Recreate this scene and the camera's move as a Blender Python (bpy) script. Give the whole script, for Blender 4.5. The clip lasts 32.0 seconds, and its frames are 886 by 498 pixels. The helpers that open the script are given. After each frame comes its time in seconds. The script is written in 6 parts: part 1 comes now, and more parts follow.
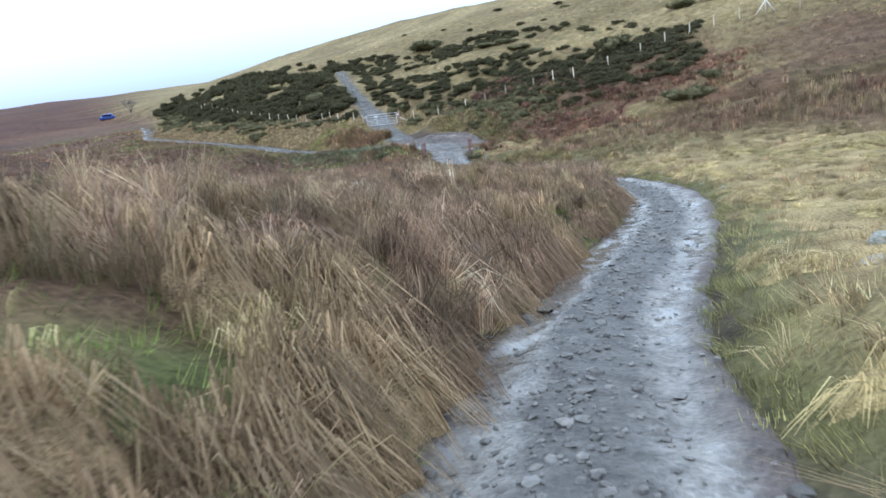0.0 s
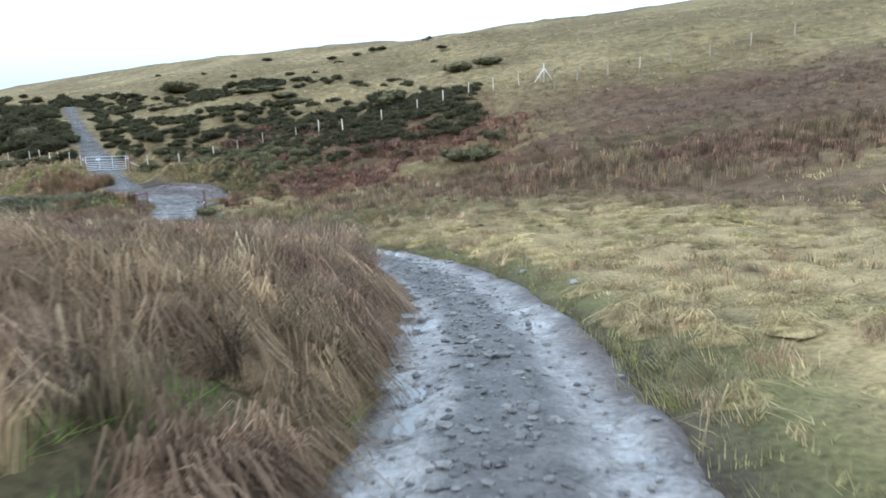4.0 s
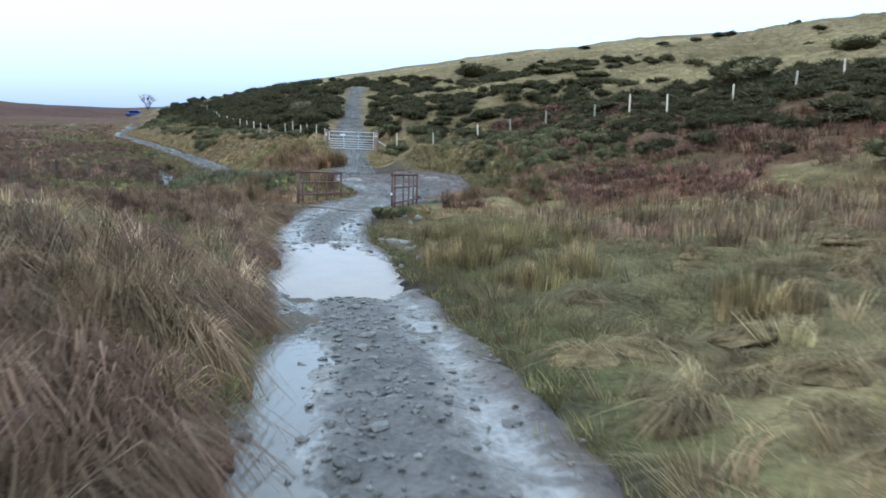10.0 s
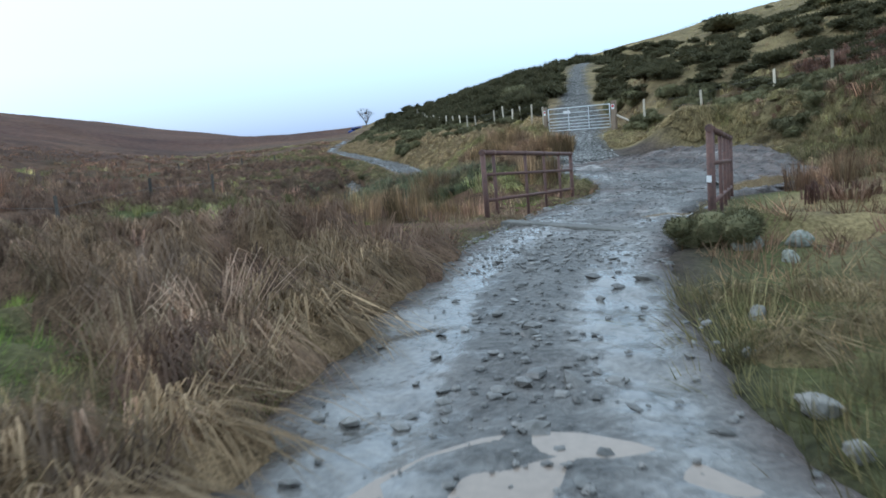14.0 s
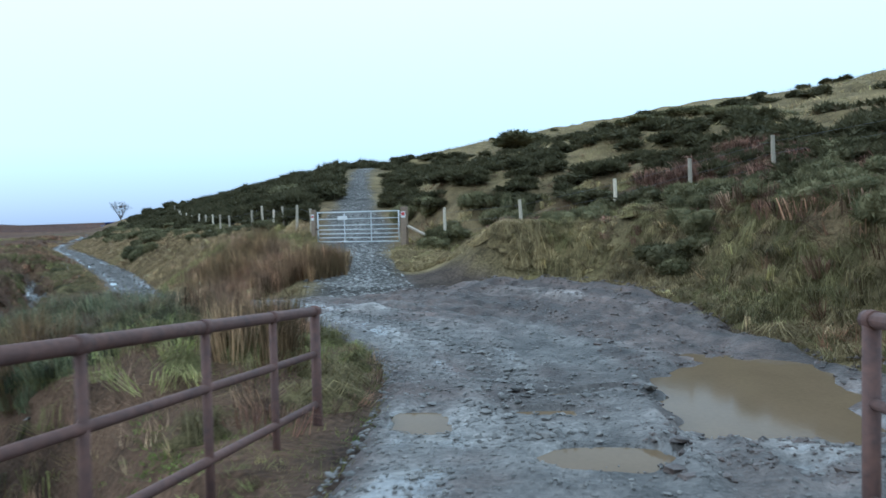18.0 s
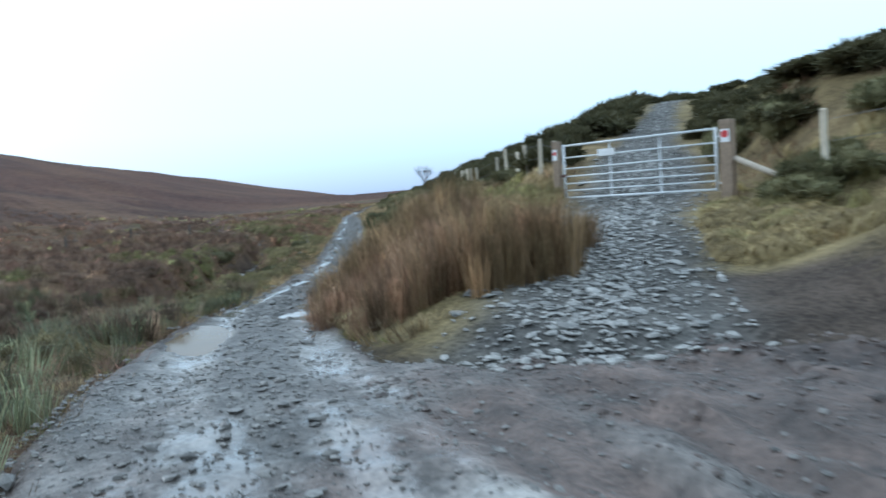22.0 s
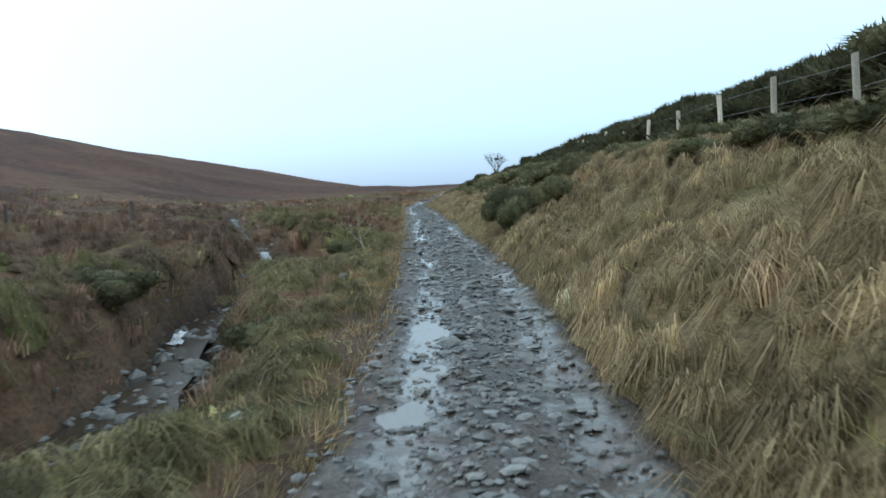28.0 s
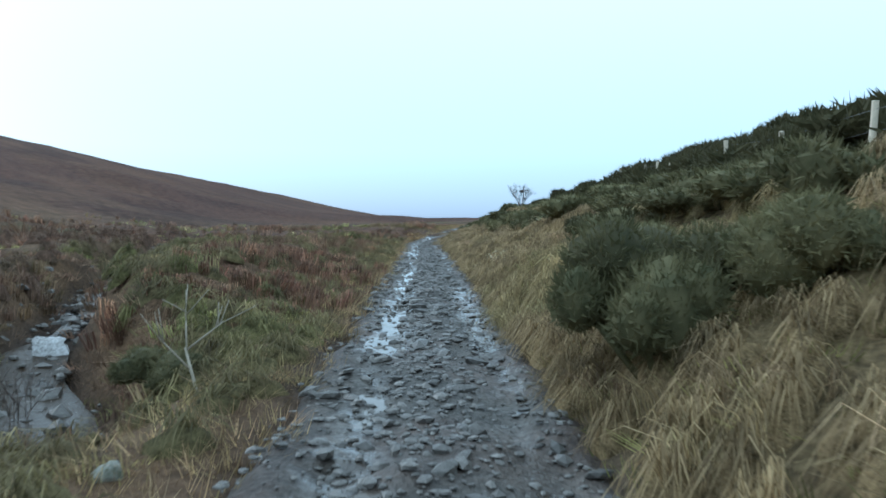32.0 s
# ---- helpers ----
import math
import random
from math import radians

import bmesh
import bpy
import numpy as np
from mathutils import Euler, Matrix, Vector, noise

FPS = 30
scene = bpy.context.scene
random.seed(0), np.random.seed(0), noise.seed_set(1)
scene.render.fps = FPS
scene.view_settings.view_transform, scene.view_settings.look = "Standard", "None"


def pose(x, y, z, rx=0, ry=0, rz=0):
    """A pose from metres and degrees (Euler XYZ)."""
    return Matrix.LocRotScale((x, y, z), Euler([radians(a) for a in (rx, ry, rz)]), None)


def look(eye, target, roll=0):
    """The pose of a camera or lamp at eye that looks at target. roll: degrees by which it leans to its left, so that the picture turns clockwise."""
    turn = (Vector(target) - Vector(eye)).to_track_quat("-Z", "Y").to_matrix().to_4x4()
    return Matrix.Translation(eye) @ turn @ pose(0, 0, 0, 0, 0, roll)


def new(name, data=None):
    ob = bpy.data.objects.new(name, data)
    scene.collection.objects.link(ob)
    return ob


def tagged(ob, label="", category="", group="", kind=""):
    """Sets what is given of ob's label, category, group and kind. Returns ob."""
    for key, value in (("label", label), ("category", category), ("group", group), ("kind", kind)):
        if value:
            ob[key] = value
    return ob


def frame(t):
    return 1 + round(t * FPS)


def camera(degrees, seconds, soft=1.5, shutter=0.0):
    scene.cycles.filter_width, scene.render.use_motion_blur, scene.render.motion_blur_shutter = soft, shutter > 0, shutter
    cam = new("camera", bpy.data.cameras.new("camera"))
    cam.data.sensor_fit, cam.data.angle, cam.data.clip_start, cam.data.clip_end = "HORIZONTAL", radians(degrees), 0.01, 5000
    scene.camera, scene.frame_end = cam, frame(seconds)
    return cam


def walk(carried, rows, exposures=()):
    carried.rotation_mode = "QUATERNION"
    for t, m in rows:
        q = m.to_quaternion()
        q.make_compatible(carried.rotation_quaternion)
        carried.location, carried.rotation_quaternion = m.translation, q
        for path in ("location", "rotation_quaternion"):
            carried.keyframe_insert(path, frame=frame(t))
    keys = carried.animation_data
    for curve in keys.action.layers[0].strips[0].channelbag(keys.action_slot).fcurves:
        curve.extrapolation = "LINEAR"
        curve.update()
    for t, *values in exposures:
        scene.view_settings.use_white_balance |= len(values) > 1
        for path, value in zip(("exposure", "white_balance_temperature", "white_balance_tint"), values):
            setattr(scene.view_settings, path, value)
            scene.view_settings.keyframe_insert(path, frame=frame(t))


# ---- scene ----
# ---- camera and its way ----
PATH = [
    (0.0, 0.320, -15.967, 4.334, 74.81, 7.24, 16.57),
    (0.5, 0.133, -14.820, 4.059, 75.02, 7.92, 15.56),
    (1.0, -0.070, -13.618, 3.821, 75.15, 8.59, 14.45),
    (1.5, -0.226, -12.438, 3.554, 75.75, 8.72, 13.56),
    (2.0, -0.376, -11.156, 3.312, 75.71, 8.48, 11.07),
    (2.5, -0.495, -9.841, 3.049, 75.64, 4.45, 8.42),
    (3.0, -0.483, -8.356, 2.834, 75.93, 4.99, 4.62),
    (3.5, -0.429, -6.794, 2.611, 77.27, 3.81, 1.52),
    (5.5, -0.000, 0.000, 1.650, 79.86, -2.36, 0.12),
    (6.0, 0.020, 1.799, 1.405, 79.82, -3.38, 1.62),
    (6.5, -0.085, 3.496, 1.184, 79.51, -4.29, 3.11),
    (7.0, -0.263, 5.159, 0.985, 79.28, -4.09, 5.77),
    (7.5, -0.481, 6.796, 0.747, 79.08, -2.52, 9.20),
    (8.0, -0.817, 8.586, 0.505, 79.12, -2.03, 12.28),
    (8.5, -1.253, 10.372, 0.251, 79.31, -1.40, 15.21),
    (9.0, -1.833, 12.187, 0.003, 79.27, -1.22, 18.36),
    (9.5, -2.466, 13.907, -0.224, 79.51, -1.67, 21.16),
    (10.0, -3.185, 15.607, -0.452, 79.82, -1.54, 24.25),
    (10.5, -3.994, 17.276, -0.639, 80.30, -1.59, 27.04),
    (11.0, -4.918, 18.911, -0.790, 80.86, -1.71, 30.33),
    (11.5, -5.894, 20.432, -0.966, 81.20, -2.70, 33.33),
    (12.0, -6.883, 21.916, -1.147, 81.41, -2.82, 35.87),
    (12.5, -7.842, 23.233, -1.359, 80.91, -2.27, 37.88),
    (13.0, -8.653, 24.552, -1.570, 80.19, 3.19, 39.57),
    (13.5, -9.502, 25.756, -1.757, 79.62, 5.37, 41.23),
    (15.5, -12.719, 29.944, -2.007, 86.27, 3.44, 38.29),
    (16.0, -13.461, 31.068, -2.001, 87.56, 2.90, 36.51),
    (16.5, -14.058, 32.255, -2.001, 88.23, 2.57, 33.88),
    (17.0, -14.614, 33.483, -2.017, 88.39, 2.74, 30.25),
    (17.5, -15.181, 34.752, -2.039, 87.96, 2.54, 27.21),
    (18.0, -15.646, 36.122, -2.073, 87.76, 1.29, 24.59),
    (18.5, -16.146, 37.462, -2.121, 86.36, 1.48, 21.51),
    (19.0, -16.542, 38.974, -2.183, 84.18, 1.52, 18.68),
    (19.5, -17.021, 40.494, -2.276, 83.34, 2.23, 16.95),
    (20.0, -17.573, 42.077, -2.431, 83.38, 3.60, 19.08),
    (20.5, -18.253, 43.632, -2.504, 84.03, 4.12, 23.26),
    (21.0, -19.084, 45.133, -2.528, 84.57, 3.55, 29.41),
    (21.5, -20.126, 46.376, -2.526, 85.17, 4.19, 37.17),
    (22.0, -21.548, 47.503, -2.530, 85.72, 4.10, 48.88),
    (22.5, -23.065, 48.388, -2.518, 86.32, 1.23, 57.22),
    (23.0, -24.693, 49.140, -2.515, 86.82, -0.90, 64.63),
    (23.5, -26.278, 49.837, -2.535, 86.80, -1.04, 69.46),
    (24.0, -27.821, 50.473, -2.592, 86.61, -0.93, 72.12),
    (24.5, -29.290, 51.144, -2.704, 82.72, 0.34, 70.13),
    (26.5, -35.418, 54.719, -3.209, 84.86, 1.40, 60.55),
    (27.0, -36.739, 55.694, -3.253, 85.67, 1.88, 57.81),
    (27.5, -37.876, 56.662, -3.299, 85.76, 2.22, 55.21),
    (28.0, -39.088, 57.662, -3.356, 85.80, 2.26, 52.56),
    (28.5, -40.264, 58.655, -3.439, 85.93, 2.43, 51.21),
    (29.0, -41.507, 59.691, -3.459, 85.89, 2.85, 51.35),
    (29.5, -42.721, 60.699, -3.457, 86.30, 3.51, 52.06),
    (30.0, -44.028, 61.686, -3.429, 86.70, 1.54, 52.68),
    (30.5, -45.240, 62.581, -3.420, 87.82, -0.85, 53.28),
    (31.0, -46.437, 63.492, -3.370, 87.80, -2.29, 53.27),
    (31.5, -47.446, 64.342, -3.327, 87.75, -2.17, 53.65),
    (32.0, -48.477, 65.139, -3.283, 88.37, -0.52, 54.01),
]
cam = camera(61.98, 32.0, soft=1.6, shutter=0.3)
walk(cam, [(row[0], pose(*row[1:])) for row in PATH],
     [(0.0, -0.3, 5350, 13), (6.0, -0.45, 5300, 11), (9.0, -0.6, 5250, 9), (13.0, -0.8, 5280, 8), (16.0, -1.0, 5120, 4), (17.5, -1.0, 5020, 4), (20.0, -0.62, 5280, 8), (21.0, -0.6, 5250, 6), (22.0, -0.84, 5180, 5), (23.0, -1.0, 5100, 3), (24.0, -1.05, 5150, 1), (27.0, -1.0, 5350, 2), (29.0, -1.0, 5300, 1), (32.0, -1.05, 5050, 0)])

# ---- sky, sun ----
SUN_TURN, SUN_HEIGHT = radians(250), radians(24)
world = bpy.data.worlds.new("overcast_sky")
scene.world = world
world.use_nodes = True
wn, wl = world.node_tree.nodes, world.node_tree.links
wn.clear()
sky = wn.new("ShaderNodeTexSky")
sky.sky_type, sky.sun_disc, sky.sun_elevation, sky.sun_rotation = "NISHITA", False, SUN_HEIGHT, SUN_TURN
sky.air_density, sky.dust_density, sky.ozone_density = 1.0, 2.0, 1.0
sky_glow = wn.new("ShaderNodeBackground")
sky_glow.inputs["Strength"].default_value = 0.07
# an even cloud cover, three times as bright overhead as at the horizon
where = wn.new("ShaderNodeTexCoord")
split = wn.new("ShaderNodeSeparateXYZ")
rise = wn.new("ShaderNodeMapRange")
rise.inputs["From Min"].default_value, rise.inputs["From Max"].default_value = 0.0, 1.0
cloud_colour = wn.new("ShaderNodeValToRGB")
cloud_colour.color_ramp.elements[0].position, cloud_colour.color_ramp.elements[0].color = 0.0, (0.33, 0.40, 0.52, 1)
cloud_colour.color_ramp.elements[1].position, cloud_colour.color_ramp.elements[1].color = 0.42, (0.93, 1.0, 0.98, 1)
haze = cloud_colour.color_ramp.elements.new(0.10)
haze.color = (0.60, 0.71, 0.77, 1)
cloud_glow = wn.new("ShaderNodeBackground")
cloud_glow.inputs["Strength"].default_value = 2.5
both = wn.new("ShaderNodeAddShader")
world_out = wn.new("ShaderNodeOutputWorld")
wl.new(where.outputs["Generated"], split.inputs[0])
wl.new(split.outputs["Z"], rise.inputs["Value"])
wl.new(rise.outputs[0], cloud_colour.inputs[0])
wl.new(cloud_colour.outputs[0], cloud_glow.inputs["Color"])
wl.new(sky.outputs[0], sky_glow.inputs["Color"])
wl.new(sky_glow.outputs[0], both.inputs[0])
wl.new(cloud_glow.outputs[0], both.inputs[1])
wl.new(both.outputs[0], world_out.inputs["Surface"])
sun_data = bpy.data.lights.new("sun", "SUN")
sun_data.energy, sun_data.angle, sun_data.color = 1.2, radians(14), (1.0, 0.96, 0.9)
sun = new("sun", sun_data)
sun.matrix_world = look((math.sin(SUN_TURN) * 100, math.cos(SUN_TURN) * 100, math.tan(SUN_HEIGHT) * 100), (0, 0, 0))

# ---- the lie of the land ----
rng = np.random.default_rng(7)


def smooth(a, b, v):
    k = np.clip((np.asarray(v, float) - a) / (b - a), 0, 1)
    return k * k * (3 - 2 * k)


def hash2(ix, iy, seed):
    h = (ix * 374761393 + iy * 668265263 + seed * 974711) & 0x7FFFFFFF
    h = ((h ^ (h >> 13)) * 1274126177) & 0x7FFFFFFF
    return ((h ^ (h >> 16)) & 0xFFFF) / 65535.0


def bumps(x, y, size, seed=0):
    """Smooth value noise from -1 to 1, with lumps about size metres wide."""
    u, v = np.asarray(x, float) / size, np.asarray(y, float) / size
    iu, iv = np.floor(u).astype(np.int64), np.floor(v).astype(np.int64)
    fu, fv = u - iu, v - iv
    fu, fv = fu * fu * (3 - 2 * fu), fv * fv * (3 - 2 * fv)
    a, b = hash2(iu, iv, seed), hash2(iu + 1, iv, seed)
    c, d = hash2(iu, iv + 1, seed), hash2(iu + 1, iv + 1, seed)
    return 2 * ((a * (1 - fu) + b * fu) * (1 - fv) + (c * (1 - fu) + d * fu) * fv) - 1


def curve_line(knots, step=0.4):
    """A smooth line through knots (Catmull-Rom), sampled about every step metres."""
    p = np.array(knots, float)
    p = np.vstack([2 * p[0] - p[1], p, 2 * p[-1] - p[-2]])
    out = []
    for i in range(1, len(p) - 2):
        n = max(2, int(np.linalg.norm(p[i + 1] - p[i]) / step))
        t = (np.arange(n) / n)[:, None]
        a, b, c, d = p[i - 1], p[i], p[i + 1], p[i + 2]
        out.append(0.5 * (2 * b + (c - a) * t + (2 * a - 5 * b + 4 * c - d) * t**2 + (3 * b - a - 3 * c + d) * t**3))
    return np.vstack(out + [p[-2][None]])


TRACK = curve_line([(2.4, -30, 5.9), (1.1, -21, 3.95), (0.3, -16, 2.91), (-0.1, -13.6, 2.4), (-0.4, -11.2, 1.89), (-0.5, -8.4, 1.41), (0, 0, 0.23),
                    (-0.3, 5.2, -0.44), (-0.8, 8.6, -0.91), (-1.8, 12.2, -1.42), (-3.2, 15.6, -1.87), (-4.9, 18.9, -2.21), (-6.9, 21.9, -2.6), (-8.7, 24.6, -3.04), (-10.2, 26.7, -3.17), (-11.6, 28.5, -3.24),
                    (-12.7, 29.9, -3.36), (-14.1, 32.3, -3.42), (-15.2, 34.8, -3.46), (-16.5, 39, -3.6), (-17.6, 42.1, -3.83), (-19.1, 45.1, -3.93), (-21.5, 47.5, -3.95),
                    (-24.7, 49.1, -3.95), (-27.8, 50.5, -4.02), (-35.4, 54.7, -4.6), (-39.1, 57.7, -4.78), (-44, 61.7, -4.85), (-48.5, 65.1, -4.72), (-55.5, 70, -4.6),
                    (-63, 75.2, -4.5), (-71, 80.7, -4.38), (-79, 86.2, -4.28), (-85.5, 90.8, -4.15), (-91, 97.8, -3.4), (-98.5, 106.5, -2.75)])
SIDE_TRACK = curve_line([(-22.5, 48.6, -3.9), (-25.3, 52.2, -3.8), (-27.0, 54.6, -3.6), (-28.8, 57.3, -3.25), (-30.3, 60.3, -2.95), (-34.2, 66.5, -1.7), (-40, 76.5, 0.1), (-46.6, 88, 2.0), (-51, 97, 3.0)])
STREAM = curve_line([(-96, 80, -4.4), (-78, 73, -4.7), (-66, 68.5, -4.85), (-62, 67.2, -4.92), (-60.2, 66.7, -4.98), (-59.0, 66.5, -5.18), (-57.3, 66.1, -5.22), (-55.3, 65.4, -5.25), (-52.8, 62.9, -5.3), (-50.2, 61.1, -5.35), (-47.1, 59.8, -5.42), (-45.8, 58.7, -5.45),
                     (-44.2, 57.2, -5.48), (-41, 54.0, -5.55), (-36.2, 47.6, -5.6), (-32.5, 45.0, -5.6), (-29.5, 43.6, -5.5), (-23, 40.6, -5.3), (-17, 37.6, -4.95), (-13.6, 36.6, -4.8), (-8, 37.2, -4.6), (3, 38.5, -4.1), (20, 37, -3.7)])
STREAM[:, 0] += 0.2 * np.sin(np.arange(len(STREAM)) * 0.62)
STREAM[:, 1] += 0.15 * np.sin(np.arange(len(STREAM)) * 0.37 + 1)


def along(line):
    return np.concatenate([[0], np.cumsum(np.linalg.norm(np.diff(line[:, :2], axis=0), axis=1))])


TRACK_S, SIDE_S, STREAM_S = along(TRACK), along(SIDE_TRACK), along(STREAM)


def s_at(x, y):
    """How far along the track the spot (x, y) lies."""
    return TRACK_S[np.argmin((TRACK[:, 0] - x) ** 2 + (TRACK[:, 1] - y) ** 2)]


def beside(line, arc, x, y):
    """For spots x, y: the distance along line, the signed distance beside it (to the right: more than 0), and the line's height there."""
    x, y = np.asarray(x, float).ravel(), np.asarray(y, float).ravel()
    s, d, z = np.empty(len(x)), np.empty(len(x)), np.empty(len(x))
    step = np.gradient(line[:, :2], axis=0)
    step /= np.linalg.norm(step, axis=1)[:, None]
    for k in range(0, len(x), 20000):
        part_of = slice(k, k + 20000)
        dx, dy = x[part_of, None] - line[None, :, 0], y[part_of, None] - line[None, :, 1]
        i = np.argmin(dx * dx + dy * dy, axis=1)
        at = np.arange(len(i))
        ex, ey, tx, ty = dx[at, i], dy[at, i], step[i, 0], step[i, 1]
        ahead = ex * tx + ey * ty
        s[part_of], d[part_of] = arc[i] + ahead, ex * ty - ey * tx
        far = np.hypot(ex, ey)
        d[part_of] = np.where(far > 3, np.sign(d[part_of]) * far, d[part_of])
        z[part_of] = np.interp(s[part_of], arc, line[:, 2])
    return s, d, z


S_PUDDLE, S_BRIDGE, S_APRON, S_FORK, S_BANK = s_at(-8.2, 23.8), s_at(-15.2, 35.6), s_at(-18.5, 44), s_at(-24.7, 49.1), s_at(-35.4, 54.7)


def half_widths(s):
    """The track's half widths, to the left and to the right."""
    left = 1.05 + 0.3 * smooth(S_PUDDLE - 3, S_PUDDLE + 1, s) + 0.1 * smooth(S_APRON - 4, S_APRON, s) - 0.45 * smooth(S_FORK + 7, S_FORK + 14, s)
    right = 1.12 + 0.12 * smooth(28, 34, s) * (1 - smooth(42, 46, s)) + 0.1 * smooth(S_PUDDLE - 3, S_PUDDLE, s) + 2.9 * smooth(S_APRON - 6, S_APRON - 0.5, s) + 1.4 * smooth(S_APRON + 1, S_APRON + 6, s) - 4.4 * smooth(S_FORK - 1.2, S_FORK + 3.2, s)
    return left, right


def apron_rise(s, d):
    """How much the mud of the turning place rises towards the slope."""
    return 0.36 * smooth(2.4, 5.4, d) * smooth(S_APRON + 1, S_APRON + 4.5, s) * (1 - smooth(S_FORK + 0.5, S_FORK + 4, s))


def lift(h, at=1.1, soft=0.7):
    return soft * np.logaddexp(0, (h - at) / soft)


def trodden(x, y):
    """The bare mud that runs up beside the stony way to the gate, 0 to 1."""
    return np.clip(1.5 * np.exp(-(((x + 24.7) / 1.1) ** 2) - ((y - 54.1) / 1.3) ** 2) + 1.2 * np.exp(-(((x + 22.8) / 1.3) ** 2) - ((y - 53.6) / 0.9) ** 2), 0, 1)


def stream_pool(sd, x, y):
    """How much wider than elsewhere the stream's bed is, in metres."""
    return 0.3 * np.exp(-((x + 45.8) ** 2 + (y - 58.7) ** 2) / 6) + 0.32 * np.exp(-((x + 56.4) ** 2 + (y - 65.9) ** 2) / 5)


def land(x, y, fine=True):
    """The ground's height at x, y."""
    x, y = np.asarray(x, float), np.asarray(y, float)
    shape, x, y = x.shape, x.ravel(), y.ravel()
    s, d, zt = beside(TRACK, TRACK_S, x, y)
    floor = np.empty(len(x))
    pick = TRACK[::4]
    for k in range(0, len(x), 20000):
        part_of = slice(k, k + 20000)
        w = 1 / ((x[part_of, None] - pick[None, :, 0]) ** 2 + (y[part_of, None] - pick[None, :, 1]) ** 2 + 6) ** 2
        floor[part_of] = (w * pick[None, :, 2]).sum(1) / w.sum(1)
    far = np.hypot(x + 20, y - 40)
    hill = -7.4 + 0.13 * x + 0.17 * (y - 13.5 * np.logaddexp(0, (y - 176 + 36 * smooth(-70, 0, x)) / 14))
    hill = hill - 3.2 * (1 - smooth(-145, -108, x))
    hill = np.where(hill > 0, 64 * np.tanh(hill / 64), hill)
    moor = -4.6 - 0.126 * (x + 52.4) - 0.204 * (y - 56.8)
    moor = np.maximum(moor, -5.8 - 0.117 * (x + 52.4) - 0.159 * (y - 56.8))
    moor = np.where(moor > 0, 320 * np.tanh(moor / 320), moor)
    left, right = half_widths(s)
    off = np.where(d > 0, d - right, -d - left)
    flank = np.where(d > 0, smooth(0.0, 2.6, off), smooth(0.0, 3.0, off))
    flank = flank * (1 - 0.34 * (d > 0) * smooth(S_FORK + 4, S_BANK, s) * (1 - smooth(4.5, 10, off)))
    up = lift(hill - floor) + lift(moor - floor)
    side = smooth(-0.1, 0.9, off)
    early, late = 1 - smooth(S_PUDDLE - 2, S_PUDDLE + 5, s), smooth(S_FORK + 4, S_BANK, s)
    start = 1 - smooth(8, 34, s)
    bank = np.where(d > 0, early * 0.12 + start * 0.4 + late * 0.45, early * 0.38 + start * 0.1 + 0.05)
    z = floor + up * flank + side * bank
    z = np.where(np.abs(off) < 6, zt + (z - zt) * smooth(-0.2, 3.0, off) + side * bank * (1 - smooth(0.5, 3.0, off)), z)
    z = z + apron_rise(s, d) * (1 - smooth(0.5, 3.5, off))
    z = z - 0.9 * np.exp(-(((x + 20.5) / 8) ** 2) - ((y - 58.5) / 4.5) ** 2)
    z = z - 0.65 * np.exp(-(((x + 25) / 2.6) ** 2) - ((y - 58.4) / 3.2) ** 2)
    z = z - 1.2 * np.exp(-(((x + 9) / 9) ** 2) - ((y - 46) / 8) ** 2) * (d > 0) * smooth(0.5, 4, off)
    z = z + 0.9 * smooth(S_BANK + 22, S_BANK + 42, s) * (d > 0) * smooth(8, 15, off)
    rough = smooth(0.2, 2.5, off)
    z = z + rough * (0.28 * bumps(x, y, 5.5, 1) + 0.16 * bumps(x, y, 2.1, 2) + 0.9 * bumps(x, y, 23, 3) * smooth(12, 40, off) + 4 * bumps(x, y, 90, 4) * smooth(90, 220, far))
    if fine:
        z = z + rough * (0.15 * (1 - 2 * np.abs(bumps(x, y, 1.25, 5))) + 0.08 * bumps(x, y, 0.6, 6)) * (1 - smooth(60, 120, far))
    # the way up through the gate
    gs, gd, gz = beside(SIDE_TRACK, SIDE_S, x, y)
    keep = 1 - smooth(1.7, 4.2, np.abs(gd))
    keep = np.maximum(keep, 0.9 * trodden(x, y))
    keep = keep * smooth(0, 5, gs) * smooth(-0.5, 1.5, off) * (gs < SIDE_S[-1] - 0.5)
    z = z + (gz - z) * keep
    # the stream's bed
    ss, sd, sz = beside(STREAM, STREAM_S, x, y)
    hollow = smooth(-45, -38, x) * (1 - 0.75 * smooth(-29, -23, x)) * (1 - smooth(-19, -16, x)) * (1 - smooth(0.6, 5.2, np.abs(sd))) * smooth(0.2, 2.6, off)
    z = np.where(z > sz + 0.1, z + (sz + 0.1 - z) * 0.8 * hollow, z)
    near_side = (1 - smooth(0.6, 3.4, np.abs(sd))) * (sd < 0.2) * smooth(0.1, 1.5, off) * np.clip(np.exp(-((x + 55.0) ** 2 + (y - 65.3) ** 2) / 16) + np.exp(-((x + 46.5) ** 2 + (y - 59.6) ** 2) / 14), 0, 1)
    z = np.where(z > sz + 0.1, z + (sz + 0.1 - z) * 0.85 * near_side, z)
    pool = stream_pool(sd, x, y)
    dig = (1 - smooth(0.3 + pool, 1.2 + pool + 0.5 * bumps(x, y, 3, 8), np.abs(sd))) * smooth(0.0, 0.8, off)
    z = np.where(z > sz - 0.25, z + (sz - 0.25 - z) * dig, z)
    # the bed under the track's own sheet
    z = z - 0.22 * (1 - smooth(-0.4, 0.0, off)) * (s > 1) * (s < TRACK_S[-1] - 1)
    return z.reshape(shape)

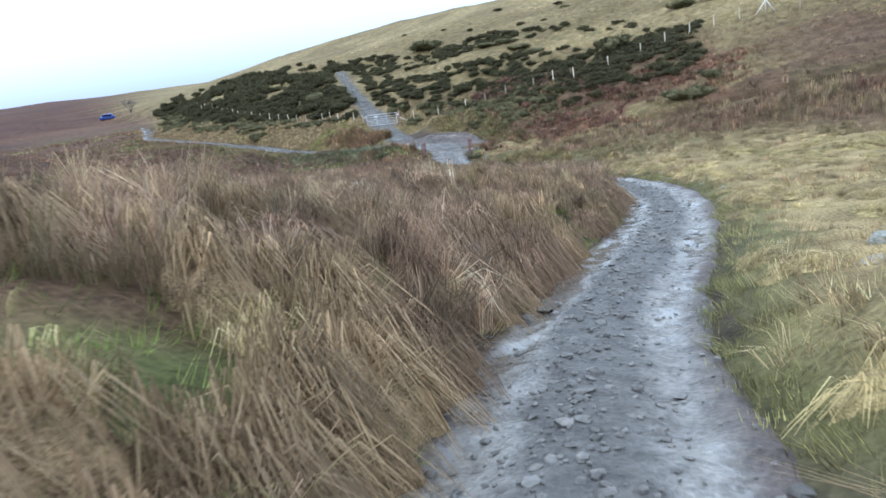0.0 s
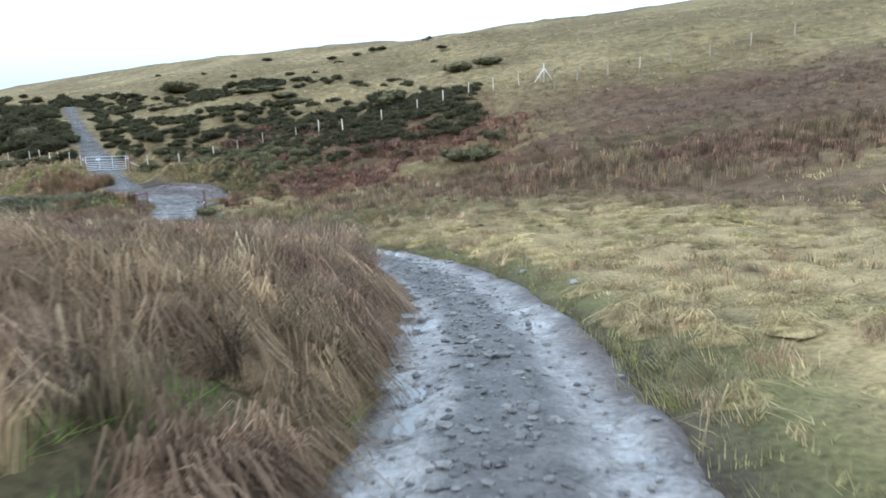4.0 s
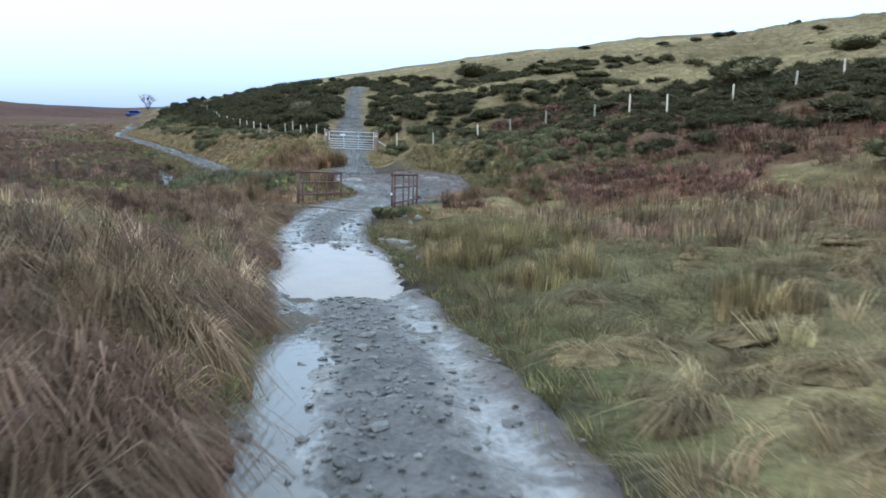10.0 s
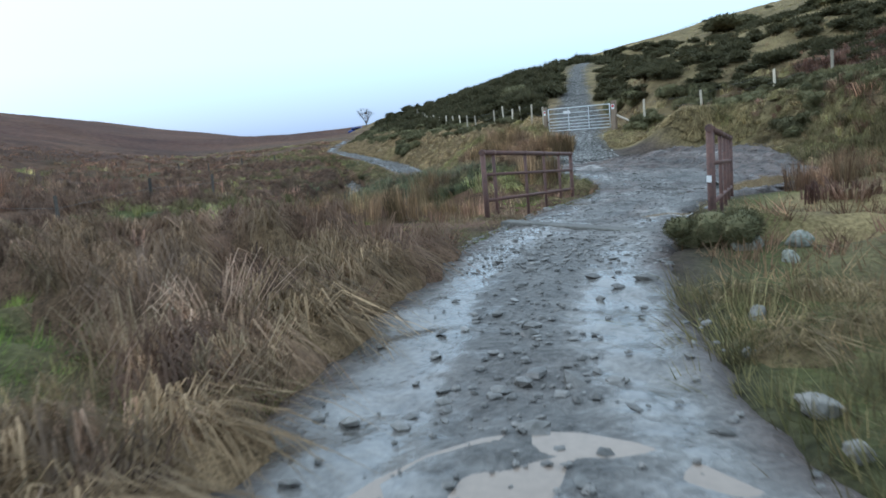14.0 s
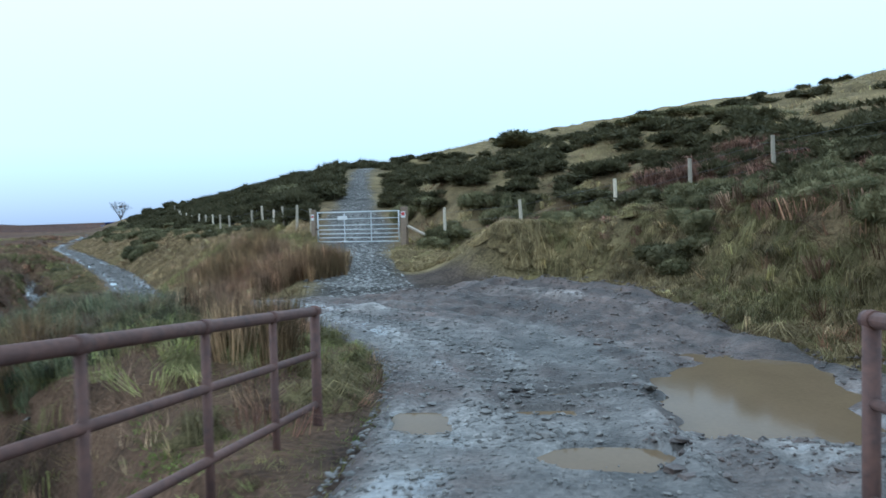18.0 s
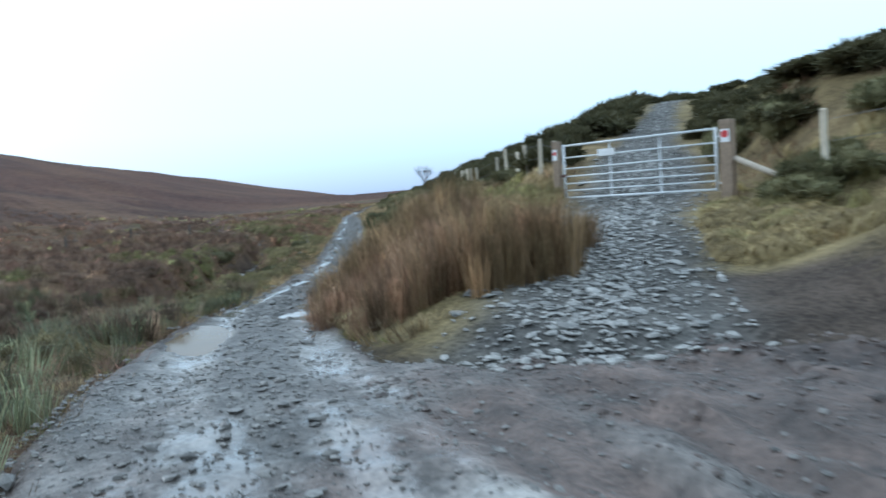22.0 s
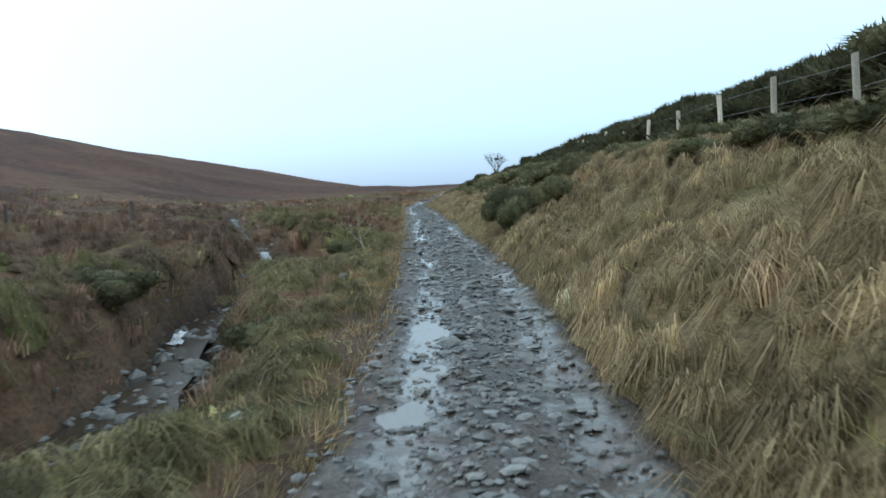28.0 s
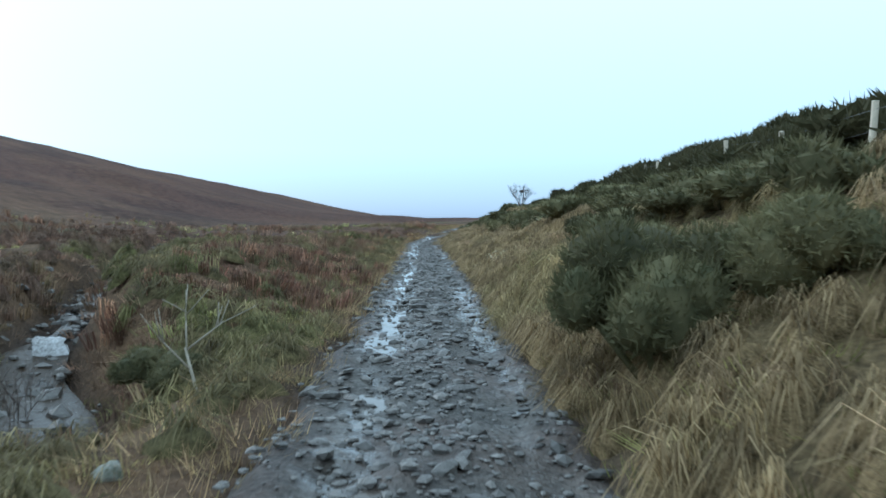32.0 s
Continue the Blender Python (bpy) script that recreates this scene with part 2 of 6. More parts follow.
# ---- materials ----
def material(name, colour=(0.5, 0.5, 0.5), second=None, rough=0.85, metal=0.0, grain=20.0, spread=0.5, relief=0.2, tint="", patches=1.5, random_by="", gloss=0.5, depth=0.02):
    """A surface of two colours mixed by noise at two scales, or of the mesh's own colours (tint), with fine relief."""
    m = bpy.data.materials.new(name)
    m.use_nodes = True
    nodes, links = m.node_tree.nodes, m.node_tree.links
    shade = nodes["Principled BSDF"]
    shade.inputs["Roughness"].default_value, shade.inputs["Metallic"].default_value = rough, metal
    shade.inputs["Specular IOR Level"].default_value = gloss
    spot = nodes.new("ShaderNodeTexCoord")
    fine, broad = nodes.new("ShaderNodeTexNoise"), nodes.new("ShaderNodeTexNoise")
    fine.inputs["Scale"].default_value, broad.inputs["Scale"].default_value = grain, patches
    fine.inputs["Detail"].default_value, broad.inputs["Detail"].default_value = 5, 3
    for tex in (fine, broad):
        links.new(spot.outputs["Object"], tex.inputs["Vector"])
    both_noise = nodes.new("ShaderNodeMath")
    both_noise.operation = "ADD"
    links.new(fine.outputs[0], both_noise.inputs[0])
    links.new(broad.outputs[0], both_noise.inputs[1])
    ramp = nodes.new("ShaderNodeMapRange")
    ramp.inputs["From Min"].default_value, ramp.inputs["From Max"].default_value = 0.7, 1.3
    links.new(both_noise.outputs[0], ramp.inputs["Value"])
    factor = ramp.outputs[0]
    mix = nodes.new("ShaderNodeMix")
    mix.data_type = "RGBA"
    links.new(factor, mix.inputs["Factor"])
    if tint:
        own = nodes.new("ShaderNodeAttribute")
        own.attribute_name = tint
        scale_dark, scale_light = nodes.new("ShaderNodeVectorMath"), nodes.new("ShaderNodeVectorMath")
        for node, by in ((scale_dark, 1 - spread), (scale_light, 1 + spread)):
            node.operation = "SCALE"
            node.inputs["Scale"].default_value = by
            links.new(own.outputs["Color"], node.inputs[0])
        links.new(scale_dark.outputs[0], mix.inputs["A"])
        links.new(scale_light.outputs[0], mix.inputs["B"])
    else:
        mix.inputs["A"].default_value = (*colour, 1)
        mix.inputs["B"].default_value = (*(second or [c * (1 - spread) for c in colour]), 1)
    colour_out = mix.outputs["Result"]
    if random_by:
        info = nodes.new("ShaderNodeObjectInfo" if random_by == "object" else "ShaderNodeNewGeometry")
        hue = nodes.new("ShaderNodeHueSaturation")
        span = nodes.new("ShaderNodeMapRange")
        span.inputs["To Min"].default_value, span.inputs["To Max"].default_value = 0.6, 1.5
        links.new(info.outputs["Random" if random_by == "object" else "Random Per Island"], span.inputs["Value"])
        links.new(span.outputs[0], hue.inputs["Value"])
        links.new(colour_out, hue.inputs["Color"])
        colour_out = hue.outputs[0]
    links.new(colour_out, shade.inputs["Base Color"])
    if relief:
        bump = nodes.new("ShaderNodeBump")
        bump.inputs["Strength"].default_value, bump.inputs["Distance"].default_value = relief, depth
        links.new(fine.outputs[0], bump.inputs["Height"])
        links.new(bump.outputs[0], shade.inputs["Normal"])
    return m


GROUND = material("thatch_and_turf", tint="tint", rough=0.95, grain=16, spread=0.6, relief=1.0, patches=1.1, gloss=0.15, depth=0.06)
BLADE = material("grass_blades", tint="tint", rough=0.75, grain=3, spread=0.18, relief=0, patches=0.6, gloss=0.25)
GORSE = material("gorse_leaf", (0.078, 0.08, 0.04), (0.19, 0.168, 0.085), rough=0.8, grain=7, relief=0, patches=1.2, random_by="object", gloss=0.2)
GORSE_WOOD = material("gorse_stem", (0.06, 0.045, 0.03), rough=0.9)
SLATE = material("wet_slate", (0.16, 0.15, 0.138), (0.072, 0.066, 0.058), rough=0.4, grain=25, relief=0.4, patches=6, random_by="object")
SLATE_BITS = material("slate_chips", (0.165, 0.155, 0.143), (0.068, 0.063, 0.056), rough=0.45, grain=25, relief=0.3, patches=6, random_by="island")
PALE_SLATE = material("pale_slate", (0.29, 0.28, 0.26), (0.14, 0.137, 0.13), rough=0.5, grain=20, relief=0.3, patches=5, random_by="island")
BOULDER = material("pale_stone", (0.27, 0.25, 0.225), (0.14, 0.135, 0.12), rough=0.7, grain=14, relief=0.5, patches=3)
LICHEN = material("lichened_stone", (0.33, 0.33, 0.3), (0.09, 0.1, 0.065), rough=0.85, grain=9, relief=0.5, patches=4)
POST_WOOD = material("weathered_post", (0.62, 0.55, 0.43), (0.44, 0.38, 0.29), rough=0.85, grain=18, relief=0.4, patches=3, random_by="object")
OLD_WOOD = material("old_grey_post", (0.11, 0.095, 0.08), (0.05, 0.045, 0.04), rough=0.9, grain=20, relief=0.5, random_by="object")
GATEPOST = material("gatepost_timber", (0.32, 0.24, 0.17), (0.2, 0.15, 0.11), rough=0.85, grain=16, relief=0.5)
RAIL_WOOD = material("peeled_rail", (0.5, 0.44, 0.36), (0.34, 0.29, 0.23), rough=0.8, grain=12, relief=0.3)
GALVANISED = material("galvanised_steel", (0.72, 0.74, 0.75), (0.58, 0.6, 0.62), rough=0.45, metal=0.0, grain=12, relief=0.05)
RUST = material("rusty_pipe", (0.17, 0.09, 0.07), (0.09, 0.055, 0.05), rough=0.75, metal=0.15, grain=22, relief=0.4, patches=5)
WIRE = material("fence_wire", (0.25, 0.25, 0.25), rough=0.5, metal=0.8, relief=0)
CONCRETE = material("bridge_concrete", (0.15, 0.14, 0.125), (0.07, 0.068, 0.06), rough=0.8, grain=14, relief=0.4, patches=2)
MUD = material("wet_mud", (0.085, 0.062, 0.052), (0.042, 0.03, 0.025), rough=0.4, grain=18, relief=0.6, patches=4, random_by="island")
SIGN_WHITE = material("sign_white", (0.82, 0.82, 0.82), (0.72, 0.72, 0.72), rough=0.5, relief=0)
SIGN_RED = material("sign_red", (0.6, 0.06, 0.06), (0.5, 0.05, 0.05), rough=0.5, relief=0)
WHITE_PAINT = material("faded_white_paint", (0.7, 0.68, 0.62), (0.55, 0.52, 0.46), rough=0.7, relief=0.2)
TWIG = material("bare_twigs", (0.17, 0.14, 0.12), (0.09, 0.075, 0.065), rough=0.9, relief=0.2)
DEAD_WOOD = material("dead_branch", (0.42, 0.38, 0.3), (0.25, 0.22, 0.17), rough=0.85, relief=0.3)
CAR_BLUE = material("blue_paint", (0.02, 0.06, 0.28), (0.02, 0.05, 0.24), rough=0.3, relief=0)
CAR_GLASS = material("dark_glass", (0.02, 0.02, 0.025), rough=0.1, relief=0)
RUBBER = material("tyre_rubber", (0.02, 0.02, 0.02), rough=0.8)


def thin_leaf(m, share):
    """Lets some light through blades and leaves."""
    nodes, links = m.node_tree.nodes, m.node_tree.links
    shade, out = nodes["Principled BSDF"], nodes["Material Output"]
    through_light, mix = nodes.new("ShaderNodeBsdfTranslucent"), nodes.new("ShaderNodeMixShader")
    links.new(shade.inputs["Base Color"].links[0].from_socket, through_light.inputs["Color"])
    mix.inputs[0].default_value = share
    links.new(shade.outputs[0], mix.inputs[1])
    links.new(through_light.outputs[0], mix.inputs[2])
    links.new(mix.outputs[0], out.inputs["Surface"])


thin_leaf(BLADE, 0.4)
thin_leaf(GORSE, 0.25)


def water(name, colour, rough, ripple=0.15, scale=9.0):
    m = material(name, colour, [c * 0.8 for c in colour], rough=rough, relief=0.0)
    nodes, links = m.node_tree.nodes, m.node_tree.links
    wave, bump = nodes.new("ShaderNodeTexNoise"), nodes.new("ShaderNodeBump")
    wave.inputs["Scale"].default_value, wave.inputs["Detail"].default_value = scale, 2
    bump.inputs["Strength"].default_value, bump.inputs["Distance"].default_value = ripple, 0.01
    links.new(nodes["Texture Coordinate"].outputs["Object"], wave.inputs["Vector"])
    links.new(wave.outputs[0], bump.inputs["Height"])
    shade = nodes["Principled BSDF"]
    links.new(bump.outputs[0], shade.inputs["Normal"])
    shade.inputs["IOR"].default_value = 1.33
    shade.inputs["Specular IOR Level"].default_value = 0.5
    return m


MUDDY_WATER = water("muddy_water", (0.17, 0.122, 0.074), 0.08, 0.05)
MUDDY_WATER.node_tree.nodes["Principled BSDF"].inputs["Specular IOR Level"].default_value = 0.07
CLEAR_WATER = water("puddle_water", (0.27, 0.22, 0.18), 0.03, 0.08)
FILM_WATER = water("rut_water", (0.18, 0.17, 0.155), 0.06, 0.25, 7)
STREAM_WATER = water("stream_water", (0.05, 0.036, 0.024), 0.22, 1.0, 14)
STREAM_WATER.node_tree.nodes["Principled BSDF"].inputs["Specular IOR Level"].default_value = 0.15
FOAM = material("white_water", (0.7, 0.71, 0.72), (0.16, 0.15, 0.14), rough=0.4, grain=26, relief=0.6)


def track_material():
    """Gravel, mud and the wet in the ruts, by the mesh's own values."""
    m = material("wet_gravel", tint="tint", rough=0.7, grain=22, spread=0.55, relief=0.9, patches=4, depth=0.05)
    nodes, links = m.node_tree.nodes, m.node_tree.links
    wet = nodes.new("ShaderNodeAttribute")
    wet.attribute_name = "wet"
    break_up = nodes.new("ShaderNodeTexNoise")
    break_up.inputs["Scale"].default_value, break_up.inputs["Detail"].default_value = 5.5, 6
    links.new(nodes["Texture Coordinate"].outputs["Object"], break_up.inputs["Vector"])
    add = nodes.new("ShaderNodeMath")
    add.operation = "ADD"
    links.new(wet.outputs["Fac"], add.inputs[0])
    links.new(break_up.outputs[0], add.inputs[1])
    span = nodes.new("ShaderNodeMapRange")
    span.inputs["From Min"].default_value, span.inputs["From Max"].default_value = 0.95, 1.2
    span.inputs["To Min"].default_value, span.inputs["To Max"].default_value = 0.62, 0.12
    links.new(add.outputs[0], span.inputs["Value"])
    links.new(span.outputs[0], nodes["Principled BSDF"].inputs["Roughness"])
    soft = nodes.new("ShaderNodeMapRange")
    soft.inputs["From Min"].default_value, soft.inputs["From Max"].default_value = 0.95, 1.2
    soft.inputs["To Min"].default_value, soft.inputs["To Max"].default_value = 0.8, 0.12
    links.new(add.outputs[0], soft.inputs["Value"])
    links.new(soft.outputs[0], nodes["Bump"].inputs["Strength"])
    return m


TRACK_MAT = track_material()
THATCH = material("tussock_thatch", tint="tint", rough=0.95, grain=55, spread=0.7, relief=1.0, patches=9, gloss=0.1, depth=0.03)


# ---- mesh helpers ----
def mesh_from(name, verts, faces, mat, smooth_faces=False):
    me = bpy.data.meshes.new(name)
    me.from_pydata([tuple(v) for v in verts], [], [tuple(f) for f in faces])
    me.materials.append(mat)
    if smooth_faces:
        me.polygons.foreach_set("use_smooth", [True] * len(me.polygons))
    return me


def part(name, bm, mat, parent=None, label=""):
    """Links a bmesh as one mesh object under a thing or a part."""
    me = bpy.data.meshes.new(name)
    bm.to_mesh(me)
    bm.free()
    me.materials.append(mat)
    ob = new(name, me)
    if parent:
        ob.parent = parent
    if label:
        ob["label"] = label
    return ob


def thing(name, x, y, z, turn=0.0, label="", category="", group="", kind=""):
    ob = new(name)
    ob.matrix_basis = pose(x, y, z, 0, 0, turn)
    return tagged(ob, label, category, group, kind)


def grid_mesh(name, gx, gy, gz, mat):
    """A sheet from 2D arrays of places."""
    n, k = gx.shape
    verts = np.stack([gx, gy, gz], -1).reshape(-1, 3).astype(np.float32)
    idx = np.arange(n * k).reshape(n, k)
    quads = np.stack([idx[:-1, :-1], idx[1:, :-1], idx[1:, 1:], idx[:-1, 1:]], -1).reshape(-1, 4).astype(np.int32)
    me = bpy.data.meshes.new(name)
    me.vertices.add(len(verts))
    me.vertices.foreach_set("co", verts.ravel())
    me.loops.add(quads.size)
    me.loops.foreach_set("vertex_index", quads.ravel())
    me.polygons.add(len(quads))
    me.polygons.foreach_set("loop_start", np.arange(0, quads.size, 4, dtype=np.int32))
    me.polygons.foreach_set("use_smooth", np.ones(len(quads), bool))
    me.update()
    me.materials.append(mat)
    return me


def set_tint(me, rgb, name="tint"):
    rgba = np.ones((len(rgb), 4), np.float32)
    rgba[:, :3] = np.clip(rgb, 0, 1)
    me.color_attributes.new(name, "FLOAT_COLOR", "POINT").data.foreach_set("color", rgba.ravel())


def tube(bm, a, b, r, sides=8, r2=None):
    """A rod from a to b."""
    a, b = Vector(a), Vector(b)
    turn = (b - a).to_track_quat("Z", "Y").to_matrix()
    rings = []
    for at, rad in ((a, r), (b, r if r2 is None else r2)):
        rings.append([bm.verts.new(at + turn @ Vector((rad * math.cos(2 * math.pi * i / sides), rad * math.sin(2 * math.pi * i / sides), 0))) for i in range(sides)])
    for i in range(sides):
        bm.faces.new((rings[0][i], rings[0][(i + 1) % sides], rings[1][(i + 1) % sides], rings[1][i])).smooth = True
    bm.faces.new(rings[0][::-1])
    bm.faces.new(rings[1])
    return bm


def box(bm, lo, hi, bevel=0.0):
    made = bmesh.ops.create_cube(bm, size=1)["verts"]
    for v in made:
        v.co = Vector([lo[i] + (v.co[i] + 0.5) * (hi[i] - lo[i]) for i in range(3)])
    if bevel:
        bmesh.ops.bevel(bm, geom=list({e for v in made for e in v.link_edges}), offset=bevel, segments=2, affect="EDGES", profile=0.6)
    return bm


def lump_mesh(name, seed, flat, mat, sub=1, rough=0.25):
    """A worn stone, about 1 m across."""
    bm = bmesh.new()
    bmesh.ops.create_icosphere(bm, subdivisions=sub, radius=0.5)
    r = random.Random(seed)
    off = Vector((r.random() * 50, r.random() * 50, r.random() * 50))
    for v in bm.verts:
        v.co *= 1 + rough * noise.noise(v.co * 2.2 + off)
        v.co = Vector((round(v.co.x * 3.5) / 3.5 * 0.35 + v.co.x * 0.65, v.co.y * (0.55 + 0.3 * r.random() * 0), v.co.z * flat))
    me = bpy.data.meshes.new(name)
    bm.to_mesh(me)
    bm.free()
    me.materials.append(mat)
    return me


# ---- ground ----
def widening(lo, hi, step, reach):
    mid = np.arange(lo, hi + step, step)
    grow = step * np.cumsum(1.11 ** np.arange(1, 200))
    grow = grow[grow < reach]
    return np.concatenate([lo - grow[::-1], mid, mid[-1] + grow])


gx, gy = np.meshgrid(widening(-70, 10, 0.31, 1600), widening(-20, 78, 0.31, 1600), indexing="ij")
gz = land(gx, gy)
PUDDLES = [(-10.1, 26.6, 2.35, 1.16, 127, 0), (-15.85, 44.3, 1.9, 0.95, 98, 1), (-31.4, 51.4, 1.15, 0.42, 153, 1), (-32.4, 53.6, 0.62, 0.36, 150, 0), (-15.15, 36.9, 0.5, 0.3, 75, 1), (-17.45, 38.65, 0.36, 0.16, 20, 1), (-18.5, 41.8, 0.42, 0.24, 120, 1), (-16.7, 41.1, 0.45, 0.3, 20, 1), (-17.6, 42.5, 0.34, 0.12, 25, 1), (-17.6, 43.4, 0.5, 0.14, 30, 1)]


def puddle_level(px, py, a, turn):
    """The water's height: just under the lowest part of the track round the puddle."""
    c, s = math.cos(radians(turn)), math.sin(radians(turn))
    _, _, z = beside(TRACK, TRACK_S, [px - a * c, px, px + a * c], [py - a * s, py, py + a * s])
    return float(z.min()) - 0.01


PUDDLE_Z = [puddle_level(*p[:3], p[4]) for p in PUDDLES]


def puddle_dip(x, y):
    """1 in the middle of a puddle's hollow, 0 outside of it; and the water's height there."""
    deep, level = np.zeros_like(np.asarray(x, float)), np.zeros_like(np.asarray(x, float))
    for (px, py, a, b, turn, _), zw in zip(PUDDLES, PUDDLE_Z):
        c, s = math.cos(radians(turn)), math.sin(radians(turn))
        u, v = ((x - px) * c + (y - py) * s) / a, (-(x - px) * s + (y - py) * c) / b
        k = 1 - smooth(0.75, 1.25, (np.abs(u) ** 3 + np.abs(v) ** 3) ** (1 / 3) + 0.2 * bumps(x, y, 0.6, 21) + 0.12 * bumps(x, y, 0.22, 22))
        level = np.where(k > deep, zw, level)
        deep = np.maximum(deep, k)
    return deep, level


def green_flat(x, y):
    """The low green patches left of the puddle, 0 to 1."""
    return np.clip(1.2 * np.exp(-(((x + 12.9) / 1.7) ** 2) - ((y - 25.1) / 1.0) ** 2) + 1.2 * np.exp(-(((x + 16.8) / 2.4) ** 2) - ((y - 27.9) / 1.0) ** 2) + np.exp(-(((x + 10.6) / 0.8) ** 2) - ((y - 22.4) / 1.0) ** 2), 0, 1)


def cover(x, y):
    """The colour of turf, thatch, mud and stone at x, y."""
    s, d, _ = beside(TRACK, TRACK_S, x, y)
    left, right = half_widths(s)
    off = np.where(d > 0, d - right, -d - left)
    n1, n2, n3 = bumps(x, y, 7, 31), bumps(x, y, 2.2, 32), bumps(x, y, 18, 33)
    straw, green, brown, rust, purple, olive, mud = (np.array(c) for c in ((0.27, 0.21, 0.105), (0.06, 0.075, 0.022), (0.10, 0.064, 0.037), (0.125, 0.062, 0.038), (0.095, 0.056, 0.039), (0.138, 0.106, 0.05), (0.05, 0.038, 0.031)))

    def blend(base, to, k):
        return base + (to - base) * np.clip(k, 0, 1)[:, None]

    c = np.tile(olive, (len(x), 1)).astype(float)
    c = blend(c, straw, 0.35 + 0.5 * n1 + 0.3 * n3)
    right_side, left_side = d > 0, d <= 0
    early = s < S_BRIDGE
    c = blend(c, straw, right_side * early * (1 - smooth(9, 15, off + 3 * n1)) * 0.85)
    c = blend(c, np.array((0.085, 0.075, 0.034)), right_side * early * smooth(S_PUDDLE - 9, S_PUDDLE - 2, s) * (1 - 0.5 * smooth(5, 10, off)) * 0.85)
    c = blend(c, brown, right_side * early * smooth(10, 16, off + 3 * n1) * (1 - smooth(20, 30, off + 4 * n3)) * 0.9)
    c = blend(c, purple, smooth(0, 14, x + 0.0 * y) * smooth(26, 36, y) * (1 - smooth(48, 62, y + 4 * n3)) * 0.75)
    c = blend(c, rust, right_side * smooth(-0.1, 0.4, n1 + 0.5 * n2) * smooth(36, 44, y) * (1 - smooth(54, 60, y)) * (x < 4) * (x > -24) * smooth(4, 8, off) * 0.8)
    c = blend(c, np.array((0.095, 0.062, 0.038)), right_side * smooth(1.2, 2.6, off) * smooth(-27, -21, x) * (1 - smooth(0, 6, x)) * smooth(44, 49, y) * (1 - smooth(60, 68, y)) * 0.75)
    c = blend(c, green, right_side * (1 - smooth(0.3, 1.4, off + 0.5 * n2)) * (s < S_APRON) * 0.75)
    c = blend(c, green, smooth(0.35, 0.7, n2 * 0.6 + n1 * 0.5) * right_side * 0.25)
    left_brown = blend(np.tile(brown, (len(x), 1)).astype(float), purple, 0.35 + 0.8 * n3 + smooth(15, 60, off))
    left_brown = blend(left_brown, green, smooth(0.25, 0.6, n1 * 0.5 + n2 * 0.5) * (1 - smooth(14, 30, off)) * 0.8)
    left_brown = blend(left_brown, np.array((0.13, 0.08, 0.045)), smooth(0.0, 0.5, bumps(x, y, 40, 36)) * smooth(20, 50, off) * 0.6)
    left_brown = left_brown * (1 + 0.15 * (1 - smooth(4, 10, off)))[:, None]
    moor_k = smooth(10, 25, off)
    left_brown = blend(left_brown, np.array((0.045, 0.028, 0.022)), smooth(0.0, 0.5, bumps(x, y, 13, 37) + 0.5 * bumps(x, y, 4, 38)) * moor_k * 0.6)
    left_brown = blend(left_brown, np.array((0.16, 0.105, 0.06)), smooth(0.1, 0.6, bumps(x, y, 10, 39) + 0.4 * bumps(x, y, 3, 40)) * moor_k * 0.5)
    left_brown = left_brown * (1 - 0.33 * smooth(12, 40, off))[:, None] * (1 + np.outer(smooth(12, 40, off), (0.14, -0.05, -0.05)))
    c = np.where(left_side[:, None], left_brown, c)
    c = blend(c, green * 1.1, green_flat(x, y))
    c = blend(c, green, left_side * (1 - smooth(0.2, 1.3, off + 0.6 * n2)) * early * 0.5)
    c = blend(c, np.array((0.17, 0.125, 0.066)), right_side * smooth(S_FORK + 2, S_FORK + 8, s) * (1 - smooth(8, 12, off)) * 0.85)
    c = blend(c, np.array((0.19, 0.15, 0.075)), right_side * (s > S_APRON - 4) * (s < S_FORK + 9) * (1 - smooth(5, 9, off)) * (1 - 0.8 * smooth(-23, -19, x)) * 0.7)
    c = blend(c, mud, (1 - smooth(-0.2, 0.55, off + 0.35 * n2)) * 0.95)
    c = blend(c, np.array((0.075, 0.058, 0.046)), smooth(0.25, 0.6, trodden(x, y) + 0.2 * n2))
    gs, gd, _ = beside(SIDE_TRACK, SIDE_S, x, y)
    c = blend(c, np.array((0.105, 0.1, 0.093)), (1 - smooth(1.0, 1.6, np.abs(gd) * (1 + 0.9 * smooth(16, 40, gs)) + 0.3 * n2)) * (gs > 2) * (gs < SIDE_S[-1] - 1) * smooth(-0.6, 0.4, off))
    ss, sd, _ = beside(STREAM, STREAM_S, x, y)
    c = blend(c, mud * 0.8, (1 - smooth(0.35, 0.8, np.abs(sd))) * smooth(0, 0.6, off))
    return c


ground_mesh = grid_mesh("ground", gx, gy, gz, GROUND)
set_tint(ground_mesh, cover(gx.ravel(), gy.ravel()))
ground = tagged(new("ground", ground_mesh), "rough moorland ground with straw grass, brown heath and mud", "ground", kind="structure")


# ---- the track ----
def track_frame(s):
    """Place, side direction and height on the track's middle line at s."""
    p = np.stack([np.interp(s, TRACK_S, TRACK[:, k]) for k in range(3)], -1)
    q = np.stack([np.interp(s + 0.4, TRACK_S, TRACK[:, k]) - np.interp(s - 0.4, TRACK_S, TRACK[:, k]) for k in range(2)], -1)
    q /= np.linalg.norm(q, axis=-1, keepdims=True)
    return p, np.stack([q[..., 1], -q[..., 0]], -1)


def rut(d, at, wide):
    return np.exp(-(((d - at) / wide) ** 2))


